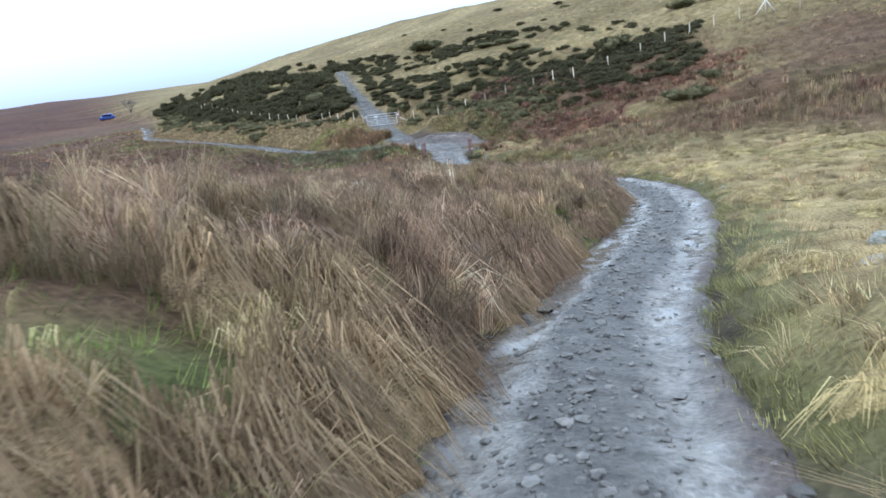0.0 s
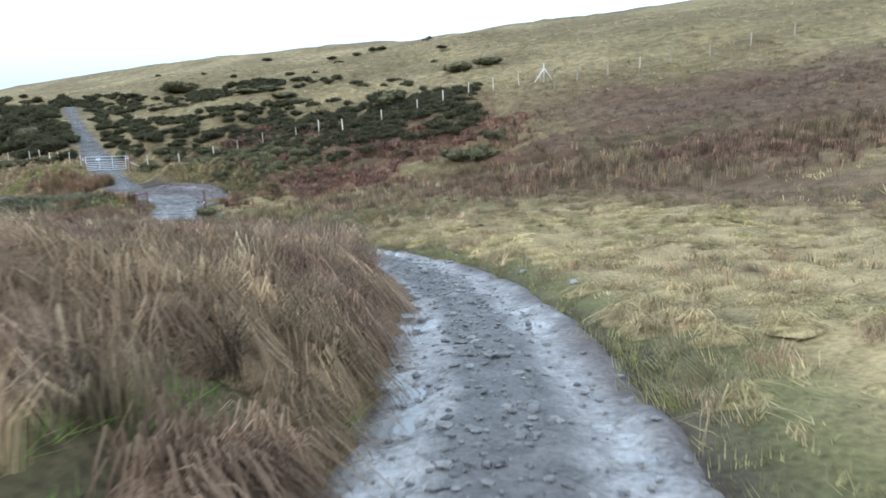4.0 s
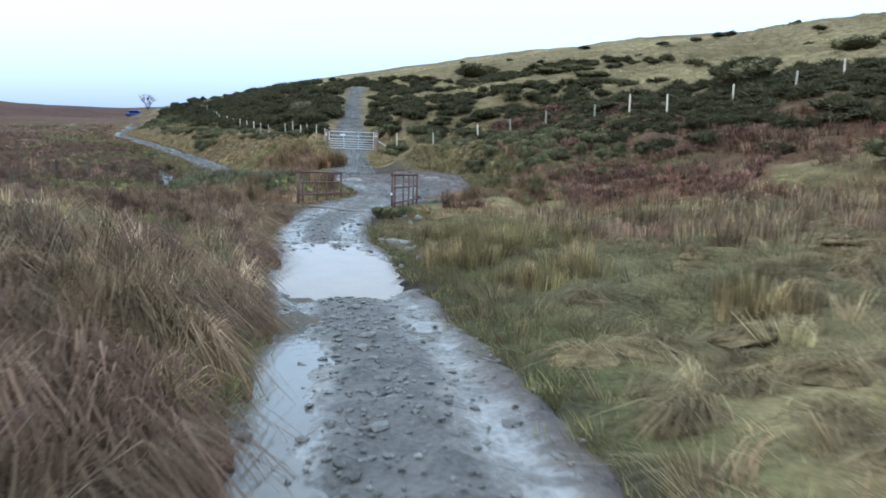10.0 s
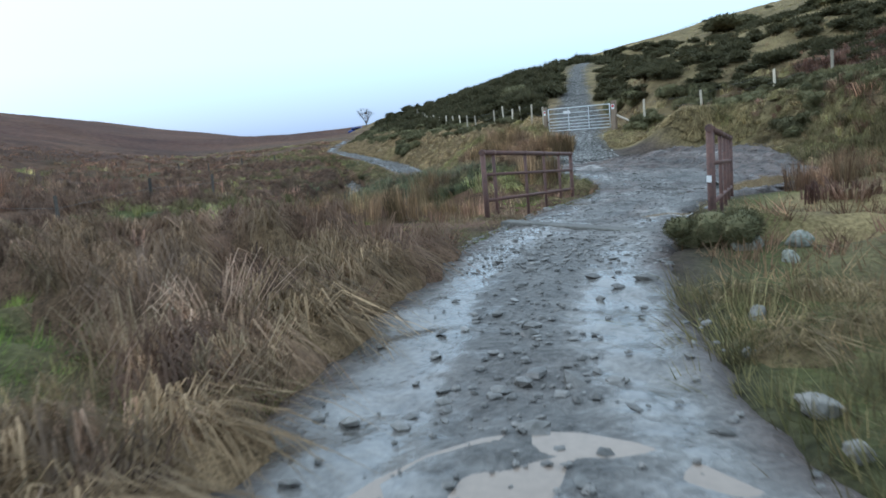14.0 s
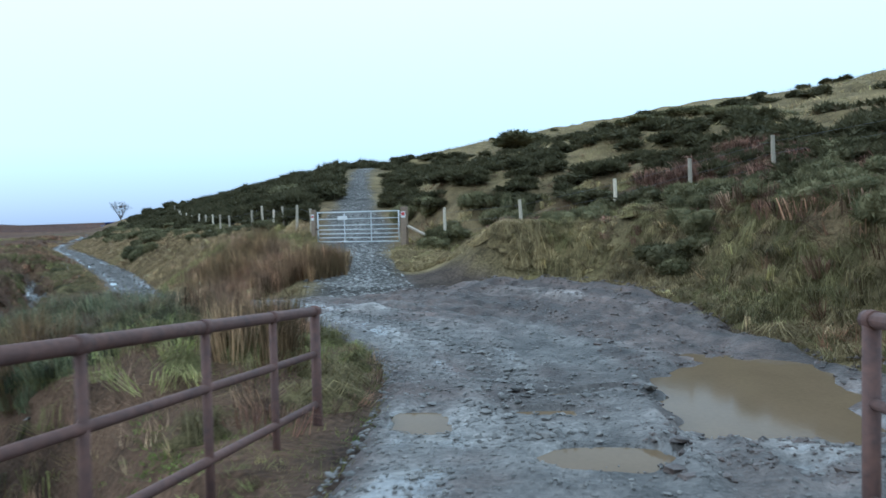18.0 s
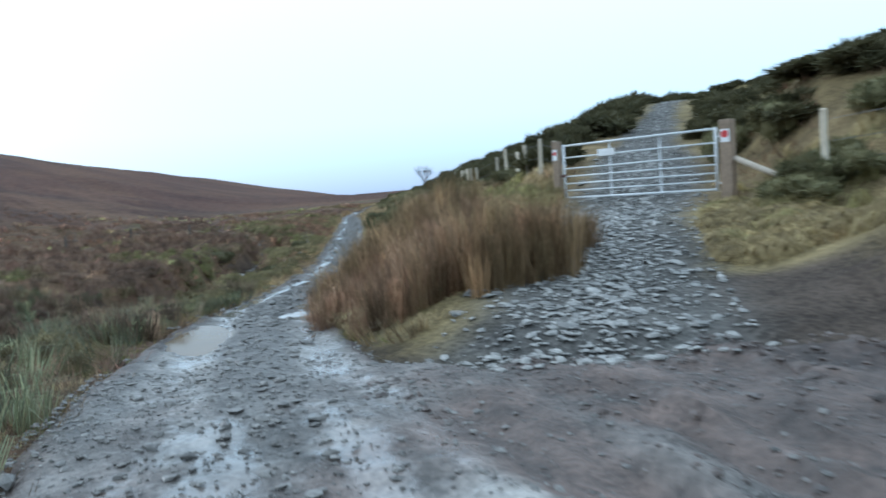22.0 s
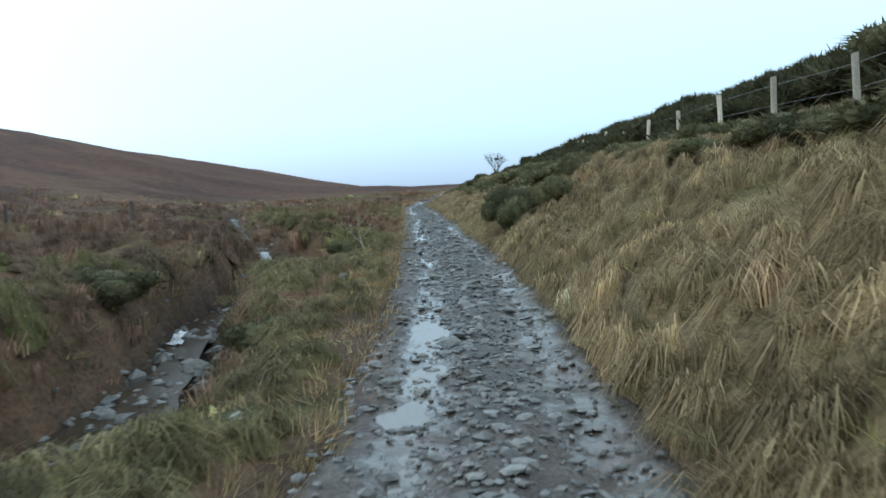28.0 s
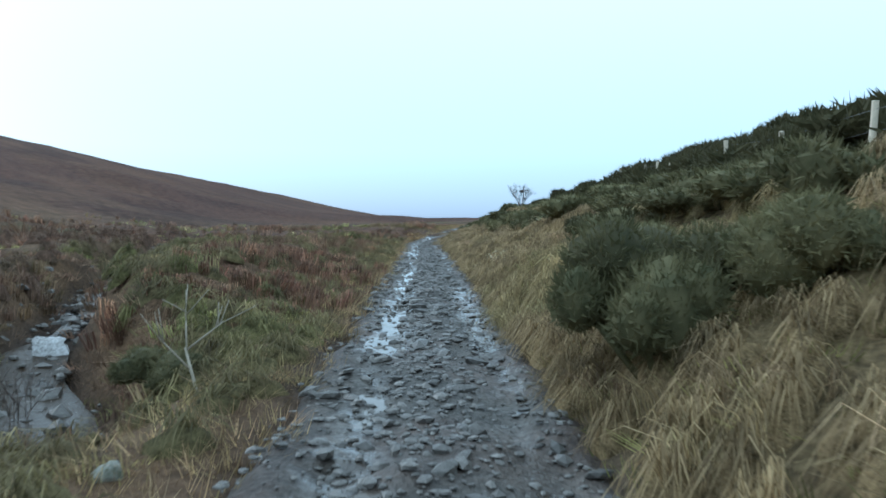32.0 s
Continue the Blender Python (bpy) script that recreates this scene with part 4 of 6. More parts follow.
cb = pick((0.37, 0.265, 0.195), (0.46, 0.36, 0.205), 0.5 + 0.9 * bumps(x, y, 1.1, 83)) * late_dark
lean_field = np.stack([bumps(x, y, 2.0, 68), bumps(x, y, 2.0, 69)], -1) * 0.7
blades("tall_grass", x, y, 86, tall * (1 - 0.3 * g) * (1 - 0.75 * glade), 0.0043, 0.2 + 0 * x, 0.6, (ca, cb), "tall tawny moor grass hanging over the track's edge", "grass", way * 0.5 * (1 - smooth(0.2, 1.5, off))[:, None] + lean_field * smooth(0.2, 1.5, off)[:, None], 0.45, 1, True, 0.62, 0.36, 12, 0.3, True)
# rounded hanging tussocks that make up the left verge
x, y, off, s, way = verge(2300, 3, S_BRIDGE - 2, 0.12, 9.5, -1, 111, 1.5)
glade = np.exp(-(((x + 2.8) / 1.3) ** 2) - ((y + 13.4) / 1.5) ** 2) + np.exp(-(((x + 2.0) / 0.9) ** 2) - ((y + 3.6) / 1.1) ** 2)
ok = (glade < 0.45) & (green_flat(x, y) < 0.3)
x, y, off, s, way = x[ok], y[ok], off[ok], s[ok], way[ok]
dark_end = smooth(S_PUDDLE - 13, S_PUDDLE - 4, s)[:, None]
k = 0.5 + 0.8 * bumps(x, y, 1.2, 113)
ca = pick((0.15, 0.095, 0.062), (0.20, 0.14, 0.075), k) * (0.92 - 0.06 * dark_end) * np.array((1, 0.96, 0.98))
cb = pick((0.33, 0.225, 0.15), (0.42, 0.32, 0.18), k) * (0.92 - 0.16 * dark_end) * np.array((1, 0.96, 1.0))
edge_k = 1 - smooth(0.2, 1.2, off)
mops("hanging_tussocks", x, y, 0.34 + 0.12 * bumps(x, y, 1.7, 114) + 0.1 * edge_k, 0.4 + 0.13 * bumps(x, y, 2.1, 115) + 0.14 * (1 - smooth(14, 40, s)), (ca, cb), "tawny tussocks hanging over the edge of the track", "grass", way * (0.2 + 0.3 * edge_k)[:, None], 78, 0.0042, 116, 0.26)
# low green grass and moss between the tall clumps
x, y, off, s, way = verge(4200, 3, S_BRIDGE - 5, 0.06, 8, -1, 17, 1.6)
glade = np.exp(-(((x + 2.8) / 1.5) ** 2) - ((y + 13.2) / 1.8) ** 2)
k = smooth(-0.2, 0.5, bumps(x, y, 1.2, 79)) * (1 - glade)
blades("low_grass", x, y, 26, 0.2 + 0.16 * k, 0.004, 0.22 + 0 * x, 0.8, (pick((0.11, 0.165, 0.03), (0.18, 0.12, 0.075), k), pick((0.24, 0.33, 0.07), (0.33, 0.25, 0.16), k)), "low green and brown grass among the tall clumps", "grass", way * 0.4, 0.4, 18, False)
r = np.random.default_rng(181)
x, y = r.uniform(-21, -8.5, 3000), r.uniform(20, 31, 3000)
ok = (r.uniform(0.1, 0.6, 3000) < green_flat(x, y)) & (beside(TRACK, TRACK_S, x, y)[1] < -1.9)
x, y = x[ok], y[ok]
k = smooth(-0.3, 0.6, bumps(x, y, 0.9, 182))
blades("green_turf", x, y, 30, 0.08 + 0.07 * k, 0.0045, 0.17 + 0 * x, 0.8, (pick((0.07, 0.115, 0.025), (0.11, 0.10, 0.04), k), pick((0.17, 0.24, 0.05), (0.21, 0.20, 0.08), k)), "short wet green turf between the brown clumps", "grass", None, 0.4, 183, False)
# short pale grass on the right of the descent
x, y, off, s, way = verge(11000, 3, S_BRIDGE - 4, 0.05, 17, 1, 12, 1.5)
tall_k = smooth(8, 14, off + 4 * bumps(x, y, 5, 85))
low = 0.11 + 0.14 * smooth(-0.1, 0.7, bumps(x, y, 1.6, 84)) + 0.22 * tall_k
g = np.maximum(smooth(0.1, 0.6, bumps(x, y, 2.6, 86)) * 0.3, 0.85 * (1 - smooth(0.2, 1.0, off)))
ca, cb = pick(TAN, (0.115, 0.125, 0.04), g), pick((0.46, 0.38, 0.21), (0.30, 0.28, 0.11), g)
ca, cb = ca + (np.array(BROWN) - ca) * tall_k[:, None] * 0.8, cb + (np.array(MAUVE) * 1.1 - cb) * tall_k[:, None] * 0.85
wet_end = (smooth(S_PUDDLE - 9, S_PUDDLE - 2, s) * (1 - 0.5 * smooth(4, 9, off)) * 0.88)[:, None]
ca, cb = ca + (np.array((0.075, 0.07, 0.03)) - ca) * wet_end, cb + (np.array((0.185, 0.15, 0.075)) - cb) * wet_end
low = low + 0.16 * wet_end[:, 0] * (1 + 0.6 * bumps(x, y, 1.3, 59))
blades("short_grass", x, y, 30, low, 0.0048, 0.26 + 0 * x, 0.9, (ca, cb), "pale yellow-green grass beside the track", "grass", None, 0.4, 2, False)
x, y, off, s, way = verge(900, 3, S_BRIDGE - 4, 0.25, 13, 1, 19, 1.4)
ok = np.random.default_rng(9).uniform(-0.6, 0.6, len(x)) < bumps(x, y, 2.2, 78)
x, y, off, s, way = x[ok], y[ok], off[ok], s[ok], way[ok]
k = smooth(-0.3, 0.5, bumps(x, y, 3, 77))
wet_dim = (1 - 0.4 * smooth(S_PUDDLE - 9, S_PUDDLE - 2, s))[:, None]
blades("tussocks", x, y, 90, (0.24 + 0.12 * k), 0.004, 0.15 + 0 * x, 1.9, (pick(TAN, STRAW, k) * wet_dim, pick((0.42, 0.33, 0.19), (0.52, 0.43, 0.24), k) * wet_dim), "pale drooping grass tussocks beside the track", "grass", None, 0.4, 20, True, 0.8, 0.33)
x, y, off, s, way = verge(1900, 3, S_BRIDGE - 4, 0.35, 13, 1, 121, 1.1)
ok = np.random.default_rng(12).uniform(-0.7, 0.5, len(x)) < bumps(x, y, 2.6, 122) + 0.3 * smooth(2, 6, off)
x, y, off, s, way = x[ok], y[ok], off[ok], s[ok], way[ok]
brown_k = smooth(9, 13, off + 3 * bumps(x, y, 4, 123))
wet_k = smooth(S_PUDDLE - 12, S_PUDDLE - 3, s) * 0.5
k = 0.5 + 0.8 * bumps(x, y, 1.8, 124)
ca = pick((0.28, 0.21, 0.105), (0.25, 0.21, 0.09), k) * (1 - 0.5 * np.maximum(brown_k, wet_k))[:, None]
cb = pick((0.56, 0.45, 0.25), (0.52, 0.435, 0.215), k) * (1 - 0.45 * np.maximum(brown_k, wet_k))[:, None]
rushy = wet_k[:, None] * 1.4
ca, cb = ca + (np.array((0.11, 0.08, 0.045)) - ca) * rushy, cb + (np.array((0.31, 0.215, 0.12)) - cb) * rushy
mops("straw_mats", x, y, 0.36 + 0.12 * bumps(x, y, 1.4, 125), 0.15 + 0.05 * bumps(x, y, 1.9, 126) + 0.12 * brown_k, (ca, cb), "low pale straw tussocks lying in mats beside the track", "grass", np.stack([bumps(x, y, 4, 127), bumps(x, y, 4, 128)], -1) * 0.6, 60, 0.0042, 129, 0.16, 0.35)
# belt of tall brown rushes along the foot of the hill
r = np.random.default_rng(131)
x = r.uniform(-9, 26, 1150)
y = np.interp(x, [-9, -2, 6, 14, 26], [34.5, 33.5, 33.0, 33.0, 32.0]) + r.normal(0, 2.6, 1150)
_, d, _ = beside(TRACK, TRACK_S, x, y)
x, y = x[d > 5], y[d > 5]
k = smooth(-0.4, 0.5, bumps(x, y, 3, 132))
blades("reed_belt", x, y, 30, 0.55 + 0.25 * k, 0.011, 0.4 + 0 * x, 0.5, (pick((0.12, 0.075, 0.05), (0.15, 0.11, 0.06), k), pick((0.29, 0.19, 0.125), (0.33, 0.25, 0.15), k)), "belt of tall brown rushes along the valley's foot", "rushes", None, 0.5, 133, True, 0.4, 0.3)
# brown rushes and heath on the left, from the bridge on
x, y, off, s, way = verge(3300, S_BRIDGE - 10, TRACK_S[-1] - 6, 0.15, 22, -1, 13, 1.5)
ok = ~((s > S_BRIDGE - 1) & (s < S_BRIDGE + 6) & (off < 1.2)) & (green_flat(x, y) < 0.4)
x, y, off, s, way = x[ok], y[ok], off[ok], s[ok], way[ok]
g = smooth(0.2, 0.6, bumps(x, y, 3.2, 87))
tall = 0.32 + 0.3 * smooth(-0.3, 0.7, bumps(x, y, 2.2, 88)) - 0.15 * smooth(0.8, 0.1, off) + 0.28 * smooth(S_FORK + 18, S_FORK + 12, s) * smooth(S_FORK - 9, S_FORK - 3, s)
grey = smooth(S_FORK - 7, S_FORK, s) * (1 - smooth(S_FORK + 10, S_FORK + 16, s)) * (1 - smooth(3, 7, off))
ca, cb = pick(DARK, MOSS, g), pick(BROWN, (0.21, 0.19, 0.09), g)
ca, cb = ca + (np.array((0.07, 0.085, 0.05)) - ca) * grey[:, None], cb + (np.array((0.115, 0.11, 0.065)) - cb) * grey[:, None]
_, sd, _ = beside(STREAM, STREAM_S, x, y)
tall = tall * (1 - 0.6 * (1 - smooth(0.7, 2.4, np.abs(sd))) * smooth(104, 109, s))
near_edge = (1 - smooth(0.4, 1.6, off)) * smooth(S_BANK - 4, S_BANK, s)
ca, cb = ca + (np.array((0.13, 0.105, 0.04)) - ca) * near_edge[:, None], cb + (np.array((0.25, 0.205, 0.095)) - cb) * near_edge[:, None]
rusty = smooth(0.1, 0.5, bumps(x, y, 4, 89)) * smooth(S_BANK + 10, S_BANK + 16, s) * (1 - g)
cb = cb + (np.array(RUSTY) - cb) * rusty[:, None] * 0.8
blades("heath_grass", x, y, 52, tall * (1 - 0.4 * g) * (1 - 0.6 * near_edge), 0.005, 0.24 + 0 * x, 1.2, (ca * 1.7, cb * 1.9), "brown rushes and heath grass above the stream", "grass", None, 0.45, 3, True, 0.6, 0.36)
x, y, off, s, way = verge(1500, S_FORK - 7, S_BANK + 4, 0.12, 6.5, -1, 33, 1.15)
ok = (off > 1.2) | (s > S_FORK + 7)
x, y, off, s, way = x[ok], y[ok], off[ok], s[ok], way[ok]
k = smooth(-0.3, 0.5, bumps(x, y, 1.7, 60))
blades("stream_rushes", x, y, 46, 0.34 + 0.22 * k, 0.005, 0.24 + 0 * x, 0.8, (pick((0.06, 0.07, 0.035), (0.085, 0.06, 0.04), k), pick((0.15, 0.15, 0.085), (0.21, 0.15, 0.10), k)), "dark grey-green rushes between the track and the stream", "rushes", None, 0.5, 34, True, 0.5, 0.34)
x, y, off, s, way = verge(10000, S_BRIDGE - 10, TRACK_S[-1] - 6, 0.05, 9, -1, 23, 1.4)
k = smooth(-0.3, 0.4, bumps(x, y, 1.4, 74))
e = (1 - smooth(0.5, 1.6, off)) * smooth(S_BANK - 6, S_BANK, s)
k = np.maximum(k, e)
blades("heath_turf", x, y, 22, 0.15 + 0.14 * k, 0.0055, 0.26 + 0 * x, 0.9, (pick((0.10, 0.105, 0.035), (0.15, 0.1, 0.06), k), pick((0.22, 0.2, 0.08), (0.30, 0.205, 0.14), k) + e[:, None] * np.array((0.16, 0.14, 0.04))), "low mossy turf and dead grass beside the stream", "grass", None, 0.4, 24, False)
# brown tussocks on the moor's foot and short olive ones between the track and the stream
x, y, off, s, way = verge(1500, S_BRIDGE - 3, TRACK_S[-1] - 20, 0.3, 15, -1, 141, 1.2)
_, sd, _ = beside(STREAM, STREAM_S, x, y)
ok = (np.abs(sd) > 0.75) & ~((s > S_BRIDGE - 1) & (s < S_BRIDGE + 6) & (off < 1.4)) & (s > S_BRIDGE + 5 - 8 * (off > 2.5))
x, y, off, s, way, sd = x[ok], y[ok], off[ok], s[ok], way[ok], sd[ok]
beyond = smooth(0.2, 0.9, sd)
k, g = 0.5 + 0.8 * bumps(x, y, 1.6, 142), smooth(0.15, 0.5, bumps(x, y, 3.2, 87)) * (1 - smooth(7, 11, off))
ca = pick((0.105, 0.085, 0.04), (0.1, 0.066, 0.047), beyond)
cb = pick((0.27, 0.225, 0.11), (0.225, 0.145, 0.10), beyond) * (0.85 + 0.25 * k)[:, None]
ca, cb = ca + (np.array((0.095, 0.09, 0.035)) - ca) * g[:, None], cb + (np.array((0.21, 0.19, 0.08)) - cb) * g[:, None]
dull = smooth(S_FORK - 6, S_FORK, s) * (1 - smooth(S_BANK - 2, S_BANK + 5, s))
ca, cb = ca * (1 - 0.2 * dull)[:, None], cb * (1 - 0.3 * dull)[:, None]
mops("moor_tussocks", x, y, 0.3 + 0.1 * bumps(x, y, 1.5, 143), 0.2 + 0.06 * k + 0.1 * beyond, (ca, cb), "brown and olive tussocks beside the stream", "grass", None, 64, 0.004, 144, 0.22, 0.6)
# tussocks down the sides of the stream's gully
r = np.random.default_rng(211)
i = r.integers(0, len(STREAM), 4200)
x, y = STREAM[i, 0] + r.normal(0, 1.5, 4200), STREAM[i, 1] + r.normal(0, 1.5, 4200)
_, sd, _ = beside(STREAM, STREAM_S, x, y)
s, d, _ = beside(TRACK, TRACK_S, x, y)
ok = (x > -66) & (x < -19) & (np.abs(sd) > 0.62 + stream_pool(sd, x, y)) & (np.abs(sd) < 3.6) & (-d - half_widths(s)[0] > 0.3) & (s > S_FORK - 6)
x, y, sd = x[ok], y[ok], sd[ok]
steep = np.hypot(land(x + 0.3, y, False) - land(x - 0.3, y, False), land(x, y + 0.3, False) - land(x, y - 0.3, False)) / 0.6 > 0.72
bx, by = x[steep], y[steep]
k = smooth(-0.4, 0.5, bumps(bx, by, 1.2, 215))
blades("gully_bracken", bx, by, 34, 0.26 + 0.12 * k, 0.0075, 0.24 + 0 * bx, 0.9, (pick((0.10, 0.06, 0.042), (0.11, 0.085, 0.045), k), pick((0.28, 0.17, 0.115), (0.29, 0.22, 0.125), k)), "rusty bracken and dead grass on the gully's steep sides", "bracken", None, 0.4, 216, True, 0.7, 0.3)
x, y, sd = x[~steep], y[~steep], sd[~steep]
k, g = 0.5 + 0.8 * bumps(x, y, 1.1, 212), smooth(0.0, 0.5, bumps(x, y, 2.1, 213))
beyond = smooth(-0.3, 0.6, sd)
ca = pick((0.10, 0.08, 0.04), (0.085, 0.055, 0.04), beyond)
cb = pick((0.27, 0.225, 0.11), (0.2, 0.135, 0.09), beyond) * (0.8 + 0.3 * k)[:, None]
ca, cb = ca + (np.array((0.08, 0.08, 0.033)) - ca) * g[:, None] * 0.35, cb + (np.array((0.2, 0.185, 0.085)) - cb) * g[:, None] * 0.35
mops("gully_tussocks", x, y, 0.25 + 0.07 * k, 0.17 + 0.06 * k, (ca, cb), "brown and green tussocks hanging over the stream's gully", "grass", None, 46, 0.0045, 214, 0.22, 0.6)
# bank of drooping tussocks on the right, after the fork
x, y, off, s, way = verge(1300, S_FORK + 8, TRACK_S[-1] - 12, 0.05, 7.0, 1, 14, 1.4)
ok = np.random.default_rng(10).uniform(-1.2, 0.3, len(x)) < bumps(x, y, 1.0, 91)
x, y, off, s, way = x[ok], y[ok], off[ok], s[ok], way[ok]
g = smooth(0.1, 0.6, bumps(x, y, 2.4, 90)) * (1 - smooth(S_BANK + 10, S_BANK + 20, s) * 0.5)
k = bumps(x, y, 0.7, 76)
ca, cb = pick((0.15, 0.105, 0.06), (0.115, 0.115, 0.04), g), pick((0.50, 0.385, 0.22), (0.35, 0.305, 0.13), g)
cb = cb * (1 + 0.25 * k)[:, None]
blades("bank_grass", x, y, 66, 0.3 + 0.08 * k, 0.0048, 0.19 + 0 * x, 0.95, (ca, cb), "drooping straw-coloured tussock grass on the bank", "grass", way * 0.5, 0.35, 4, True, 0.95, 0.24, 10, 0.28, True)
x, y, off, s, way = verge(2500, S_FORK + 7, TRACK_S[-1] - 18, 0.02, 6.5, 1, 151, 1.45)
g = smooth(0.2, 0.6, bumps(x, y, 2.4, 90)) * (1 - smooth(S_BANK + 8, S_BANK + 18, s) * 0.7)
k = 0.5 + 0.8 * bumps(x, y, 1.3, 152)
ca = pick((0.17, 0.12, 0.06), (0.15, 0.14, 0.05), g)
cb = pick((0.48, 0.365, 0.2), (0.36, 0.31, 0.135), g) * (0.85 + 0.25 * k)[:, None]
edge_k = 1 - smooth(0.1, 0.8, off)
mops("bank_tussocks", x, y, 0.22 + 0.07 * bumps(x, y, 1.1, 153), 0.23 + 0.08 * k + 0.06 * edge_k, (ca, cb), "combed straw-coloured tussocks covering the bank", "grass", way * (0.1 + 0.3 * edge_k)[:, None], 72, 0.0038, 154, 0.16)
x, y, off, s, way = verge(6500, S_FORK + 4, TRACK_S[-1] - 4, 0.05, 8.5, 1, 16, 1.35)
k = smooth(-0.3, 0.5, bumps(x, y, 1.6, 75))
blades("bank_turf", x, y, 24, 0.17 + 0.12 * k, 0.0045, 0.25 + 0 * x, 0.9, (pick((0.13, 0.13, 0.04), (0.17, 0.12, 0.07), k), pick((0.26, 0.235, 0.09), (0.36, 0.27, 0.15), k)), "low green and brown turf between the tussocks", "grass", way * 0.4, 0.4, 22, False)
# tussocks on the slope above the muddy turning place
r = np.random.default_rng(26)
x, y = r.uniform(-34, -9, 6400), r.uniform(42, 62, 6400)
s, d, _ = beside(TRACK, TRACK_S, x, y)
off = d - half_widths(s)[1]
gs, gd, _ = beside(SIDE_TRACK, SIDE_S, x, y)
ok = (d > 0) & (off > 0.05) & (off < 12) & (r.uniform(0, 1, len(x)) < 1.15 - 0.8 * smooth(2.5, 6, off)) & (s > S_APRON - 5) & (s < S_FORK + 10) & ~((np.abs(gd) < 1.6) & (gs > 1))
ok &= trodden(x, y) < 0.1
ok &= ~((x > -21) & (off > 1.2) & (r.uniform(0, 1, len(x)) < 0.3))
ok &= ~((gd < -1.5) & (gs < 14) & (off < 2.6) & (r.uniform(0, 1, len(x)) < 0.75))
x, y, s, off = x[ok], y[ok], s[ok], off[ok]
k, g = smooth(-0.4, 0.5, bumps(x, y, 1.6, 66)), smooth(0.1, 0.6, bumps(x, y, 2.6, 67)) * 0.5
duller = (1 - 0.35 * smooth(-23, -18, x))[:, None]
blades("slope_grass", x, y, 38, 0.24 + 0.16 * k, 0.0062, 0.2 + 0 * x, 1.4, (pick((0.17, 0.125, 0.065), (0.13, 0.14, 0.045), g) * duller, pick((0.46, 0.36, 0.195), (0.33, 0.315, 0.12), g) * duller), "straw and green tussocks on the slope above the mud", "grass", np.tile((0.25, -0.35), (len(x), 1)), 0.4, 27, True, 0.8, 0.36)
ok = r.uniform(0, 1, len(x)) < 0.22
x, y, k, g, duller = x[ok], y[ok], k[ok], g[ok], duller[ok]
mops("slope_tussocks", x, y, 0.3 + 0.1 * k, 0.2 + 0.08 * k, (pick((0.19, 0.145, 0.07), (0.12, 0.13, 0.045), g) * duller, pick((0.46, 0.37, 0.19), (0.31, 0.30, 0.115), g) * duller), "straw tussocks above the muddy turning place", "grass", np.tile((0.2, -0.3), (len(x), 1)), 60, 0.0045, 161, 0.2, 0.5)
r = np.random.default_rng(201)
x, y = r.uniform(-28, -15, 3400), r.uniform(49, 61, 3400)
s, d, _ = beside(TRACK, TRACK_S, x, y)
off = d - half_widths(s)[1]
gs, gd, _ = beside(SIDE_TRACK, SIDE_S, x, y)
ok = (d > 0) & (off > 0.25) & (off < 6.5) & (gd > 1.5) & (trodden(x, y) < 0.12) & (r.uniform(0, 1, 3400) < np.where(x < -20, 0.9, 0.35))
x, y, off = x[ok], y[ok], off[ok]
k, g = 0.5 + 0.7 * bumps(x, y, 1.2, 202), smooth(0.1, 0.6, bumps(x, y, 1.9, 203)) * 0.6
dim = (1 - 0.3 * smooth(-21, -17, x))[:, None]
ca, cb = pick((0.19, 0.14, 0.065), (0.15, 0.145, 0.05), g) * dim, pick((0.43, 0.345, 0.18), (0.3, 0.275, 0.115), g) * (0.85 + 0.3 * k)[:, None] * dim
mops("gate_bank_tussocks", x, y, 0.24 + 0.07 * k, 0.15 + 0.06 * k, (ca, cb), "bright straw tussocks on the bank beside the gate", "grass", np.tile((0.25, -0.35), (len(x), 1)), 52, 0.0055, 204, 0.2, 0.6)
x, y, off, s, way = verge(1900, S_APRON - 6, S_FORK + 2, 1.6, 12, 1, 28, 0.7)
ok = (bumps(x, y, 2.4, 65) > -0.2 + 0.5 * (x < -20)) & (off > np.where(x > -20, 1.6, 3.5))
x, y, off = x[ok], y[ok], off[ok]
blades("dead_bracken", x, y, 50, 0.45 + 0.2 * bumps(x, y, 1.5, 64), 0.012, 0.25 + 0 * x, 0.9, (np.tile((0.12, 0.066, 0.045), (len(x), 1)), np.tile((0.31, 0.185, 0.13), (len(x), 1))), "rusty dead bracken on the slope", "bracken", None, 0.4, 29, True, 0.6, 0.3)
r = np.random.default_rng(171)
x, y = r.uniform(-17, 6, 900), r.uniform(39, 54, 900)
_, d, _ = beside(TRACK, TRACK_S, x, y)
s, _, _ = beside(TRACK, TRACK_S, x, y)
ok = (d > half_widths(s)[1] + 2.2) & (bumps(x, y, 3.5, 172) > -0.1)
x, y = x[ok], y[ok]
k = smooth(-0.5, 0.5, bumps(x, y, 2, 173))
blades("bracken_bed", x, y, 34, 0.4 + 0.2 * k, 0.014, 0.35 + 0 * x, 0.9, (pick((0.10, 0.052, 0.036), (0.13, 0.08, 0.05), k), pick((0.29, 0.15, 0.095), (0.31, 0.20, 0.13), k)), "rusty collapsed bracken at the foot of the hill", "bracken", None, 0.4, 174, True, 0.6, 0.3)
r = np.random.default_rng(191)
x, y = r.uniform(-24, -4, 5200), r.uniform(43, 60, 5200)
s, d, _ = beside(TRACK, TRACK_S, x, y)
off = d - half_widths(s)[1]
